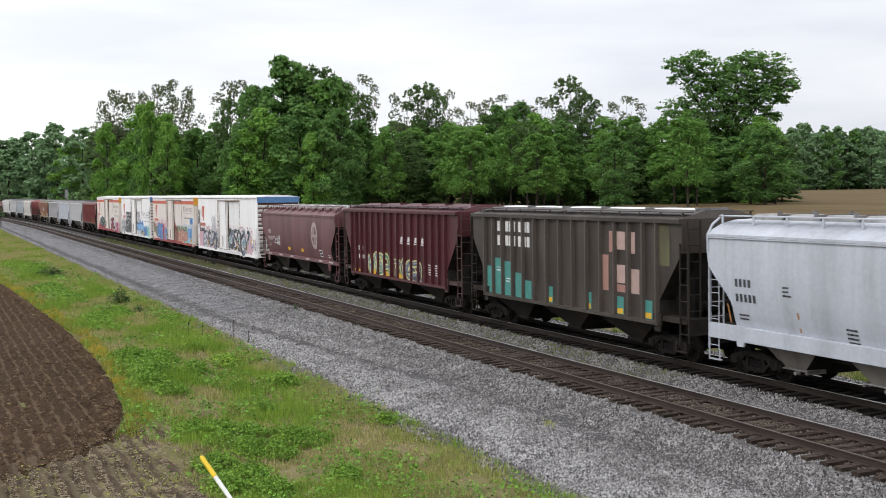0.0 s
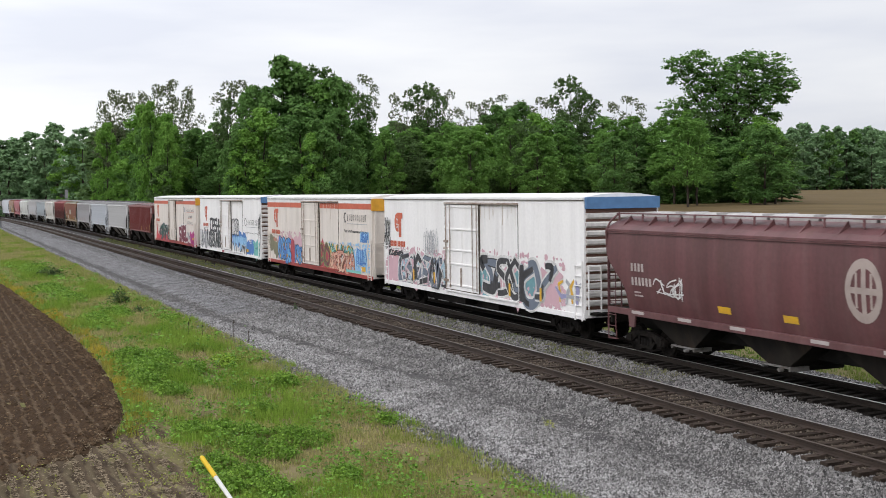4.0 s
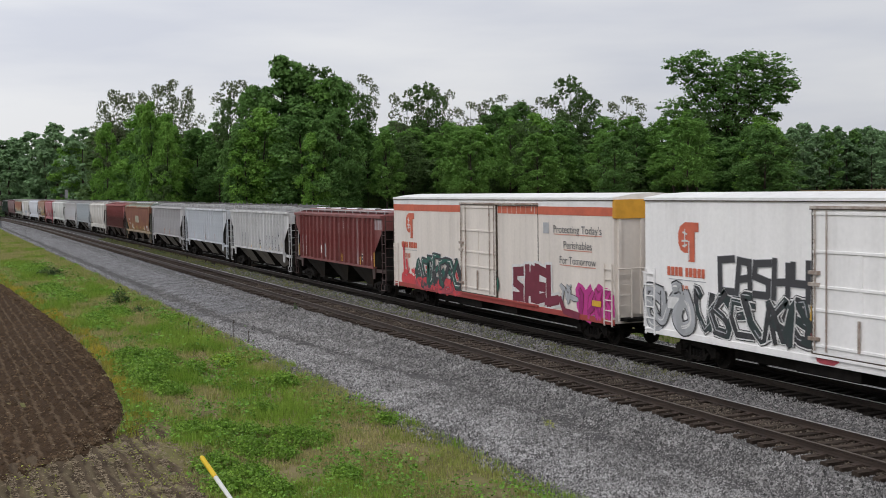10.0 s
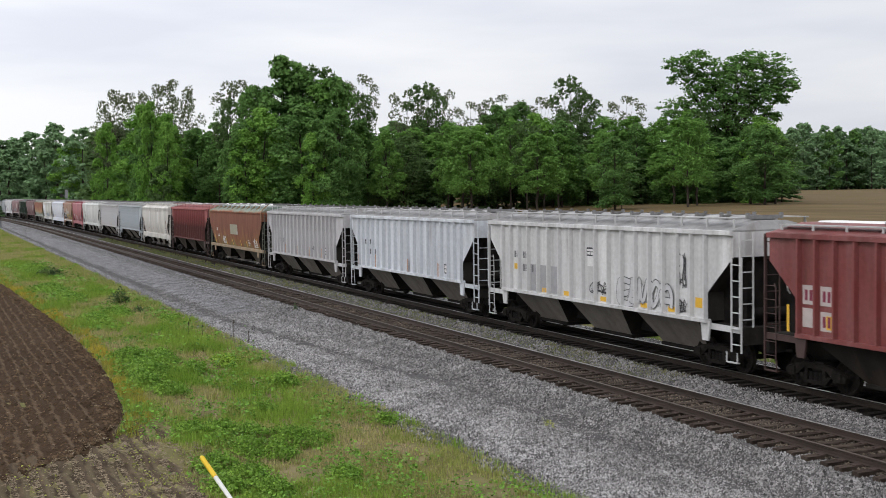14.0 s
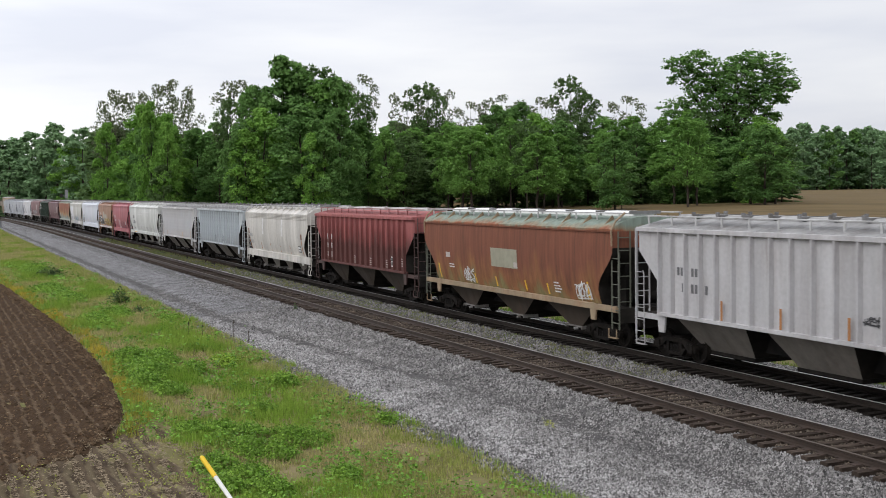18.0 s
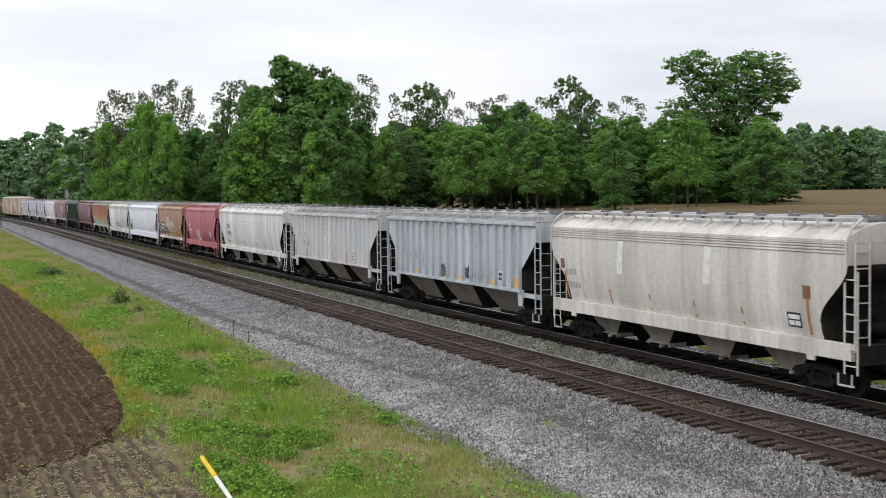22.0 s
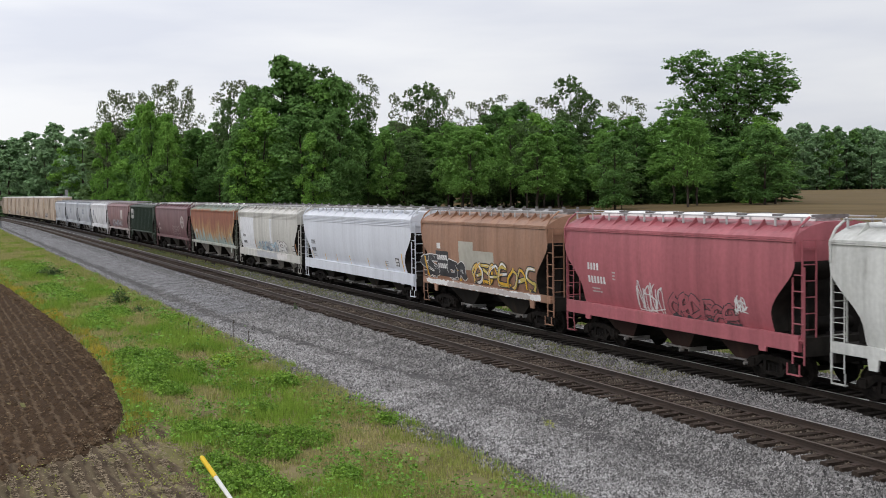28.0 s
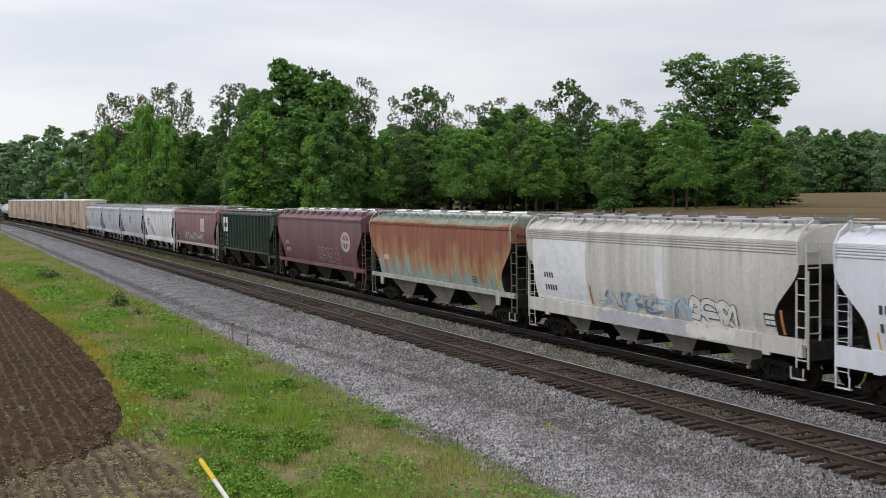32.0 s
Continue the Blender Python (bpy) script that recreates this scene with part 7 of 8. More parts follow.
# the fourth leaf colour is paled and blued to carry the distance haze
LEAVES = [leaf_mat("leaves_deep", (0.090, 0.186, 0.053), (0.158, 0.292, 0.078)), leaf_mat("leaves_fresh", (0.140, 0.290, 0.050), (0.215, 0.390, 0.078)),
          leaf_mat("leaves_dark", (0.082, 0.142, 0.048), (0.122, 0.200, 0.066)), leaf_mat("leaves_hazed", (0.175, 0.290, 0.145), (0.235, 0.365, 0.178)), leaf_mat("leaves_olive", (0.120, 0.150, 0.078), (0.165, 0.195, 0.105)),
          leaf_mat("leaves_mid", (0.120, 0.245, 0.054), (0.190, 0.350, 0.080))]


def unit(a):
    return a / np.maximum(1e-6, np.linalg.norm(a, axis=1))[:, None]


def leaf_clusters(nrg, centres, radii, per, size, sag=0.72):
    """Leaf triangles over the upper shells of small clusters, turned mostly outwards and up."""
    C, R = np.repeat(np.array(centres), per, 0), np.repeat(np.array(radii), per)
    n = len(C)
    d = unit(nrg.normal(size=(n, 3)))
    flip = nrg.uniform(size=n) < 0.62
    d[flip, 2] = np.abs(d[flip, 2])
    rad = R * np.clip(np.abs(nrg.normal(0.72, 0.40, n)), 0.05, 1.42)
    p = C + d * rad[:, None] * np.array([1.0, 1.0, sag])
    out = unit(d + np.array([0, 0, 0.45]) + 0.62 * nrg.normal(size=(n, 3)))
    u = unit(np.cross(out, nrg.normal(size=(n, 3))))
    w = np.cross(out, u)
    s = size * nrg.uniform(0.55, 1.4, n)[:, None]
    tri = np.stack([p - u * s * 0.6, p + u * s * 0.42 + w * s * 0.5, p + u * s * 0.42 - w * s * 0.5], 1)
    return tri.reshape(-1, 3)


def tree(name, height, lobes, sub, per, size, material, seed, trunk_r=0.28, spread_=0.95, tuft=0.40, fork=0.35, top=0.9, limb=0.30):
    """A tapered trunk, limbs to the lobes of the crown, twigs to the tufts of each lobe, leaves on the tufts.
    lobes: (x, y, z, radius), sub: tufts in a lobe, per: leaves on a tuft, spread_: how far the tufts stand out."""
    rng, nrg = random.Random(seed), np.random.RandomState(seed)
    t = new(name)
    tb = Build()
    pts = [Vector((0, 0, -0.4))]
    mean = [sum(q[i] * q[3] for q in lobes) / sum(q[3] for q in lobes) for i in (0, 1)]
    for k in range(1, 7):
        f = k / 6
        pts.append(Vector((mean[0] * f * f + rng.uniform(-0.2, 0.2), mean[1] * f * f + rng.uniform(-0.2, 0.2), height * top * f)))
    for k in range(6):
        tb.tube(pts[k], pts[k + 1], trunk_r * (1 - k / 6.4), 7, trunk_r * (1 - (k + 1) / 6.4))
    C, R = [], []
    for x, y, z, r in lobes:
        c = Vector((x, y, z))
        root_z = max(height * 0.12, z * (0.62 + 0.2 * rng.random()) - fork * math.hypot(x, y))
        f = min(5.99, 6 * (root_z + 0.4) / (height * top + 0.4))
        base = pts[int(f)].lerp(pts[int(f) + 1], f - int(f))
        mid = base.lerp(c, 0.55) + Vector((rng.uniform(-0.3, 0.3), rng.uniform(-0.3, 0.3), -0.10 * (c - base).length))
        lr = trunk_r * limb
        tb.tube(base, mid, lr, 5, lr * 0.7)
        tb.tube(mid, c, lr * 0.7, 5, lr * 0.35)
        for j in range(sub):
            zz = 1 - 1.55 * (j + 0.5) / sub
            a = j * 2.4 + rng.uniform(-0.5, 0.5) + x
            q = math.sqrt(max(0, 1 - zz * zz))
            k = r * spread_ * rng.uniform(0.62, 1.12)
            p = c + Vector((q * math.cos(a), q * math.sin(a), zz * 0.86)) * k
            C.append(tuple(p))
            R.append(r * tuft * rng.uniform(0.7, 1.25))
            if limb > 0.2 and j % 2 == 0:
                tb.tube(c, p, lr * 0.3, 4, 0.02)
    part("trunk", tb, BARK, t)
    V = leaf_clusters(nrg, C, R, per, size)
    m = bpy.data.meshes.new("crown")
    m.from_pydata(V.tolist(), [], np.arange(len(V)).reshape(-1, 3).tolist())
    m.materials.append(material)
    part("crown", m, None, t)
    return t


def crown(seed, height, radius, low, n, big, shape="oval", out=0.72):
    """Lobes of a crown that starts at the part low of the height; big: lobe size as a part of the radius."""
    rng = random.Random(seed)
    L = []
    for k in range(n):
        q = (k + 0.5) / n
        if shape == "oval":
            env = math.sin(math.pi * (0.14 + 0.80 * q)) ** 0.7
        elif shape == "spire":
            env = (1 - q) ** 0.75 * 0.95 + 0.10
        else:
            env = 0.35 + 0.75 * q if q < 0.75 else 0.91 - 0.9 * (q - 0.75)
        r = radius * big * rng.uniform(0.78, 1.25) * (1.12 - 0.42 * q)
        a = k * 2.4 + rng.uniform(-0.6, 0.6)
        d = max(0.0, radius * env * out * math.sqrt(rng.uniform(0.35, 1.15)))
        z = height * (low + (0.985 - low) * (q + rng.uniform(-0.03, 0.03))) - r * 0.75 * q
        L.append((d * math.cos(a), d * math.sin(a), z, r))
    L.append((rng.uniform(-0.3, 0.3), rng.uniform(-0.3, 0.3), height - radius * big * 0.62, radius * big * 0.62))
    return L


def put(proto, x, y, h, w, turn):
    """A copy of a tree at its place, scaled to a height and a spread."""
    m = Matrix.Translation((x, y, land(x, y) - 0.2)) @ Matrix.Rotation(turn, 4, "Z") @ Matrix.Diagonal((w, w, h, 1))
    return copy_thing(proto, m)


def make_woods():
    """Unit trees, 20 m tall with crowns about 10.4 m across."""
    P = []
    P.append(tree("broadleaf_tree", 20, crown(11, 20, 5.0, 0.08, 24, 0.31), 15, 33, 0.37, LEAVES[0], 11, limb=0.14, tuft=0.52))
    P.append(tree("broadleaf_tree", 20, crown(12, 20, 5.0, 0.05, 24, 0.31, "oval", 0.66), 14, 31, 0.37, LEAVES[1], 12, limb=0.12, tuft=0.52))
    P.append(tree("broadleaf_tree", 20, crown(13, 20, 5.2, 0.34, 22, 0.26, "vase", 0.80), 14, 26, 0.30, LEAVES[2], 13, spread_=1.2, tuft=0.44, limb=0.2, trunk_r=0.24))
    P.append(tree("broadleaf_tree", 20, crown(14, 20, 5.0, 0.38, 20, 0.25, "vase", 0.85), 16, 13, 0.27, LEAVES[4], 14, spread_=1.35, tuft=0.50, trunk_r=0.18, limb=0.21))
    P.append(tree("broadleaf_tree", 20, crown(15, 20, 5.0, 0.03, 24, 0.32), 13, 30, 0.39, LEAVES[0], 15, limb=0.12, tuft=0.52))
    P.append(tree("broadleaf_tree", 20, crown(16, 20, 5.0, 0.02, 18, 0.36), 8, 20, 0.76, LEAVES[0], 16, limb=0.14))
    P.append(tree("broadleaf_tree", 20, crown(17, 20, 5.0, 0.02, 18, 0.36), 8, 20, 0.76, LEAVES[2], 17, limb=0.14))
    # the old tree: a forked bole, a wide ragged top and some low boughs on one side
    old = [(-4.5, 0.3, 18.3, 1.2), (-3.0, -0.8, 18.8, 1.25), (-3.7, 0.8, 16.8, 1.3), (-2.0, -0.2, 17.3, 1.4), (0.7, -0.6, 18.1, 1.3), (2.1, 0.5, 18.5, 1.4), (3.4, -0.5, 18.2, 1.3), (2.2, 0.9, 16.8, 1.6),
           (4.7, 0.5, 16.7, 1.2), (5.1, -0.2, 15.2, 1.0), (3.7, 0.7, 15.2, 1.2), (4.6, 0.2, 13.7, 0.8), (0.6, -1.0, 16.3, 1.6), (-1.4, -0.8, 15.2, 1.6), (0.5, 0.9, 14.2, 1.7), (1.9, -0.8, 14.0, 1.4),
           (-0.8, -1.0, 12.9, 1.6), (-2.8, 0.5, 13.4, 1.4), (-4.8, 0.3, 12.3, 1.2), (-3.6, -0.8, 11.0, 1.5), (-1.6, -0.9, 10.9, 1.5), (-5.2, 0.1, 10.2, 1.0), (-3.0, 0.6, 9.0, 1.5), (0.8, 0.4, 11.6, 1.3), (3.9, 0.1, 11.3, 0.7),
           (1.2, 0.3, 12.8, 1.5), (-1.0, 0.6, 14.3, 1.6), (0.2, -0.9, 10.1, 1.6), (2.6, 0.0, 12.5, 1.2), (0.0, 0.2, 16.2, 1.7), (-2.6, 0.1, 15.3, 1.4), (1.5, 0.5, 9.4, 1.4), (-0.8, 0.0, 8.0, 1.5), (2.9, -0.3, 14.4, 1.3)]
    P.append(tree("broadleaf_tree", 20, old, 15, 40, 0.27, LEAVES[0], 23, trunk_r=0.34, spread_=1.18, tuft=0.46, fork=0.55, top=0.76, limb=0.24))
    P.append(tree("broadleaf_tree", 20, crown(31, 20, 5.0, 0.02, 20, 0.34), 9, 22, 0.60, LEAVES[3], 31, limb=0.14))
    P.append(tree("broadleaf_tree", 20, crown(37, 20, 5.0, 0.27, 24, 0.28), 13, 32, 0.35, LEAVES[5], 37, spread_=1.05, tuft=0.42, limb=0.18))
    for p, l in zip(P, ("tall dense green broadleaf tree at the wood's edge", "fresh light green broadleaf tree in full leaf", "tall dark green broadleaf tree with an open crown",
                        "half-bare olive green tree with thin leaves", "bushy broadleaf tree with leaves to the ground", "green broadleaf tree deep in the wood", "dark green broadleaf tree deep in the wood", "tall old tree with a wide flat spreading crown", "distant broadleaf tree with haze put into its pale green leaves", "green broadleaf tree with a bare lower trunk")):
        tagged(p, l, "tree", "trees of the wood")
    return P


WOOD = make_woods()
F_PX = 2120.7


def place(px, top, dist, width, kind, seed):
    """A tree seen in the direction px (of 1568), its top at the given height line, at that distance."""
    d = FORWARD.normalized()
    side = d.cross(Vector((0, 0, 1))).normalized()
    x = (px - 784) / F_PX
    ray = d + side * x
    p = EYE + ray * dist
    horizon = 347.6 - px * 0.01379
    ztop = EYE.z + (horizon - top) / F_PX * dist
    g = land(p.x, p.y)
    h = (ztop - g) / 20
    w = width / F_PX * dist / 10.4
    return put(WOOD[kind], p.x, p.y, h, w, math.atan2(side.y, side.x) if kind == 7 else seed * 1.7)


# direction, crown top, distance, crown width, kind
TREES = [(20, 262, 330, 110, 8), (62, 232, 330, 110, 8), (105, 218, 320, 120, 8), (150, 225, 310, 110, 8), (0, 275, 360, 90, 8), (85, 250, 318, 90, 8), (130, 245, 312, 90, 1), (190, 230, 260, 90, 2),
         (208, 160, 230, 90, 3), (235, 165, 240, 80, 3), (255, 185, 190, 120, 1), (300, 200, 185, 110, 1), (312, 142, 205, 90, 3), (340, 170, 215, 60, 3), (285, 150, 215, 80, 3),
         (350, 225, 190, 110, 4), (385, 215, 195, 90, 4), (430, 142, 190, 110, 3), (415, 175, 180, 90, 2), (455, 150, 170, 120, 0), (505, 98, 172, 165, 0), (535, 122, 171, 165, 0), (585, 140, 170, 150, 9), (555, 118, 175, 130, 2), (600, 135, 168, 120, 0),
         (645, 132, 185, 70, 3), (640, 165, 178, 80, 2), (470, 190, 160, 130, 1), (540, 185, 158, 150, 4), (605, 190, 160, 110, 0), (680, 235, 180, 100, 4),
         (725, 160, 195, 80, 3), (760, 148, 190, 90, 2), (775, 155, 200, 80, 3), (735, 225, 185, 110, 9), (800, 215, 185, 110, 9), (835, 180, 200, 70, 3), (850, 220, 180, 110, 1),
         (890, 168, 200, 100, 3), (880, 185, 190, 110, 0), (925, 180, 195, 110, 0), (960, 172, 205, 90, 3), (950, 200, 185, 110, 1), (1012, 136, 192, 80, 2), (1040, 165, 195, 80, 2), (1000, 200, 188, 100, 2),
         (1070, 205, 190, 110, 9), (1110, 170, 205, 80, 3), (1120, 205, 190, 120, 9), (1165, 225, 195, 100, 9), (1060, 240, 175, 100, 9), (980, 250, 172, 110, 9), (1170, 250, 180, 110, 9),
         (1291, 93, 182, 200, 7), (1240, 190, 180, 90, 2), (1215, 195, 180, 100, 1), (1250, 230, 176, 110, 0), (1345, 205, 176, 120, 1), (1300, 240, 172, 110, 4), (1200, 255, 172, 100, 4),
         (1230, 280, 170, 90, 4), (1370, 225, 174, 80, 1), (1340, 215, 166, 95, 1), (272, 178, 176, 75, 1), (300, 215, 172, 70, 1), (905, 205, 170, 80, 9), (990, 235, 168, 80, 9)]
for i, (px, top, dist, wd, kd) in enumerate(TREES):
    place(px, top, dist, wd, kd, i)
rng = random.Random(77)
# the undergrowth along the edge and the depth of the wood behind
for i in range(64):
    px = 190 + i * 19.0 + rng.uniform(-8, 8)
    tall = rng.random() < (0.5 if px < 680 else 0.8)
    top, far_ = rng.uniform(205, 250) if tall else rng.uniform(255, 318), 172 + 16 * math.sin(i * 0.9) + rng.uniform(-6, 6) + (20 if px < 400 else 0)
    # low growth on the right takes dark-leaved kinds for the shade under the crowns
    wide, kind_ = rng.uniform(70, 105) if tall else rng.uniform(45, 80), rng.choice((0, 1, 4, 1, 0, 6, 2) if px < 680 else (9, 9, 0, 9, 2, 9, 6) if tall else (6, 2, 6))
    place(px, top, far_, wide, kind_, i)
# low growth under the edge of the wood, its dark leaves standing in for crown shade
for i in range(26):
    place(700 + i * 26 + rng.uniform(-9, 9), rng.uniform(262, 296), 176 + rng.uniform(-3, 9), rng.uniform(60, 95), rng.choice((6, 6, 2)), i)
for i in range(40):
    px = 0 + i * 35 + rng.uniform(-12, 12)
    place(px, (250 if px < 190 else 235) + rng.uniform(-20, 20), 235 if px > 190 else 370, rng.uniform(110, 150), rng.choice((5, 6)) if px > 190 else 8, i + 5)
# far wood beyond the bare field, mostly in the haze-paled leaf colour
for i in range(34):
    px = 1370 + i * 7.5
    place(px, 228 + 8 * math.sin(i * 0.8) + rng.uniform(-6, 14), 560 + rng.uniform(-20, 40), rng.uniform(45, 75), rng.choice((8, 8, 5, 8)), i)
for p in WOOD:
    for o in (*p.children_recursive, p):
        bpy.data.objects.remove(o)
# ---------------------------------------------------------------- verge, stones and small things
def pieces(name, V, k, material, label, category):
    """One object of many loose polygons with k corners each."""
    m = bpy.data.meshes.new(name)
    V = V.reshape(-1, 3)
    m.from_pydata(V.tolist(), [], np.arange(len(V)).reshape(-1, k).tolist())
    m.materials.append(material)
    return tagged(new(name, m), label, category, kind="stuff")


def spread(n, x_near, x_far, y0, y1, seed):
    r = np.random.RandomState(seed)
    x = -x_near * (x_far / x_near) ** r.uniform(0, 1, n)
    return x, r.uniform(y0, y1, n), r


def blades(x, y, z, h, w, r, per):
    """Grass blades: narrow bent triangles round each point."""
    n = len(x)
    out = []
    for k in range(per):
        a = r.uniform(0, 2 * math.pi, n)
        bx, by = x + r.normal(0, 0.05, n), y + r.normal(0, 0.05, n)
        lean = h * r.uniform(0.1, 0.6, n)
        hh = h * r.uniform(0.6, 1.2, n)
        dx, dy = np.cos(a), np.sin(a)
        p0 = np.stack([bx - dy * w, by + dx * w, z - 0.02], 1)
        p1 = np.stack([bx + dy * w, by - dx * w, z - 0.02], 1)
        p2 = np.stack([bx + dx * lean, by + dy * lean, z + hh], 1)
        out.append(np.stack([p0, p1, p2], 1))
    return np.concatenate(out)


def leaf_ground(name, c, d, isle=0.3):
    return mat(name, c, d, 0.7, scale=0.8, amount=0.0, isle=isle, trans=0.3, spec=0.25)


WEED_LEAF = leaf_ground("broad_leaf", (0.115, 0.245, 0.028), (0.175, 0.33, 0.05), 0.45)
PALE_LEAF = leaf_ground("pale_leaf", (0.32, 0.33, 0.075), (0.26, 0.31, 0.062), 0.35)


def lush(x, y):
    return noise.noise((x * 0.16, y * 0.35, 21.0)) + 0.5 * noise.noise((x * 0.5, y * 0.7, 4.0))


BARE = [(-41.6, 8.77, 1.6, 0.45), (-35.9, 7.42, 1.5, 0.42), (-26.3, 7.75, 1.0, 0.6), (-27.3, 11.05, 0.8, 0.35), (-23.0, 10.7, 1.3, 0.5), (-33.4, 5.6, 1.2, 0.5), (-44.5, 9.6, 2.2, 0.5)]


def bare_spot(x, y):
    """How far a place lies inside a worn spot: above 0 the ground shows."""
    k = max(1 - ((x - a) / c) ** 2 - ((y - b) / d) ** 2 for a, b, c, d in BARE)
    return k + 0.5 * noise.noise((x * 1.7, y * 2.5, 6.0))


def verge():
    x, y, r = spread(118000, 17, 330, 0.5, 11.9, 3)
    groups = {"lush": [], "mid": [], "dry": [], "mustard": [], "tan": []}
    for i in range(len(x)):
        e = field_edge(x[i])
        if y[i] < e + 0.15 or (x[i] > -33 and y[i] < 5.2 + 0.6 * noise.noise((x[i], y[i], 0.3))):
            continue
        if bare_spot(x[i], y[i]) > 0.1 and r.uniform() < 0.9:
            continue
        # blades of neighbouring patches mingle
        l = lush(x[i], y[i]) + r.normal(0, 0.13) - min(0.22, max(0.0, (-x[i] - 50) / 250))
        edge = y[i] - e
        thin = noise.noise((x[i] * 0.45, y[i] * 0.8, 33.0)) + 0.4 * noise.noise((x[i] * 1.9, y[i] * 2.4, 3.0))
        if thin > 0.34 and r.uniform() < 0.75:
            if r.uniform() < 0.5:
                groups["tan"].append(i)
        elif edge < 0.9 + 0.5 * noise.noise((x[i] * 0.4, 3.0, 1.0)) and l < 0.25:
            groups["mustard"].append(i)
        elif y[i] > 10.6 and l < 0.30:
            groups["dry" if r.uniform() < 0.32 else "mid"].append(i)
        elif l > 0.14:
            groups["lush"].append(i)
        elif l > -0.24:
            groups["mid"].append(i)
        else:
            groups["dry"].append(i)
    spec = {"lush": ("lush_grass", (0.160, 0.278, 0.030), (0.245, 0.358, 0.054), 0.23, 5, "lush bright green grass clumps"),
            "mid": ("verge_grass", (0.232, 0.285, 0.062), (0.335, 0.345, 0.108), 0.16, 4, "short yellowish green verge grass"),
            "dry": ("dry_grass", (0.395, 0.345, 0.165), (0.305, 0.305, 0.108), 0.14, 4, "short dry tan grass"),
            "tan": ("dead_grass", (0.43, 0.34, 0.21), (0.31, 0.25, 0.15), 0.11, 4, "thin dead grass on worn spots"),
            "mustard": ("mustard_weeds", (0.42, 0.335, 0.045), (0.23, 0.25, 0.05), 0.18, 4, "low yellow-green weeds along the field edge")}
    for g, idx in groups.items():
        nm, c, d, h, per, lab = spec[g]
        idx = np.array(idx)
        xs, ys = x[idx], y[idx]
        zs = np.array([rough_land(a, b) for a, b in zip(xs, ys)])
        big = np.clip((-xs / 30) ** 0.55, 0.8, 2.6)
        pieces(nm, blades(xs, ys, zs, h * np.clip(big, 0.9, 1.5), 0.0115 * big, r, per), 3, leaf_ground(nm, c, d), lab, "grass")
    # grass on the far side of the tracks
    x, y, r = spread(14000, 12, 150, 26.3, 33, 8)
    grown = np.array([b > 26.9 or noise.noise((a * 0.22, b * 0.5, 15.0)) > 0.12 for a, b in zip(x, y)])
    x, y = x[grown], y[grown]
    z = np.array([land(a, b) for a, b in zip(x, y)])
    pieces("far_verge_grass", blades(x, y, z, 0.20 * np.clip(-x / 60, 0.9, 2), 0.03 * np.clip(-x / 40, 0.8, 2), r, 4), 3, leaf_ground("far_grass", (0.13, 0.23, 0.03), (0.20, 0.25, 0.06)), "green grass behind the far track", "grass")
    # sparse growth in the ballast between and beside the rails
    x, y, r = spread(3800, 30, 160, 19.5, 21.0, 12)
    z = np.array([land(a, b) + 0.05 for a, b in zip(x, y)])
    pieces("track_weeds", blades(x, y, z, 0.10 * np.clip(-x / 60, 0.9, 2), 0.02 * np.clip(-x / 40, 0.8, 2), r, 3), 3, leaf_ground("track_weed", (0.13, 0.16, 0.05), (0.19, 0.18, 0.08)), "sparse weeds between the tracks", "weeds")


verge()


def broadleaf(n, seed, low, high, size, name, material, label, head=False):
    """Small broad leaves in patches, low over the ground."""
    x, y, r = spread(n, 17, 120, 0.5, 11.6, seed)
    keep, zz = [], []
    for i in range(n):
        e = field_edge(x[i])
        bare = x[i] > -33 and y[i] < 5.2 + 0.6 * noise.noise((x[i], y[i], 0.3))
        if y[i] < e + 0.1 or bare != head:
            continue
        l = noise.noise((x[i] * 0.33, y[i] * 0.5, 13.0)) + 0.6 * noise.noise((x[i] * 1.1, y[i] * 1.3, 40.0))
        if low < l < high:
            keep.append(i)
            zz.append(rough_land(x[i], y[i]) + max(0.0, l + 0.25) * 0.5 * abs(r.normal(0, 0.6)))
    x, y, z = x[keep], y[keep], np.array(zz)
    k = len(x)
    s = (size * np.clip((-x / 28) ** 0.6, 0.8, 2.4) * r.uniform(0.6, 1.4, k))[:, None]
    u = np.stack([r.normal(0, 1, k), r.normal(0, 1, k), r.normal(0.2, 0.35, k)], 1)
    u /= np.linalg.norm(u, axis=1)[:, None]
    w = np.cross(u, np.stack([r.normal(0, 0.4, k), r.normal(0, 0.4, k), np.ones(k)], 1))
    w /= np.linalg.norm(w, axis=1)[:, None]
    c = np.stack([x, y, z + 0.03], 1)
    pieces(name, np.stack([c - u * s * 0.5, c + w * s * 0.42, c + u * s * 0.6, c - w * s * 0.42], 1), 4, material, label, "weeds")


broadleaf(60000, 61, 0.05, 3.0, 0.085, "broadleaf_weeds", WEED_LEAF, "bright green broad-leaved weeds in patches")
broadleaf(26000, 62, -3.0, -0.2, 0.06, "pale_weeds", PALE_LEAF, "pale yellow-green low weeds")
broadleaf(30000, 63, 0.02, 3.0, 0.05, "headland_weeds", PALE_LEAF, "sparse yellow-green weeds on bare soil", head=True)


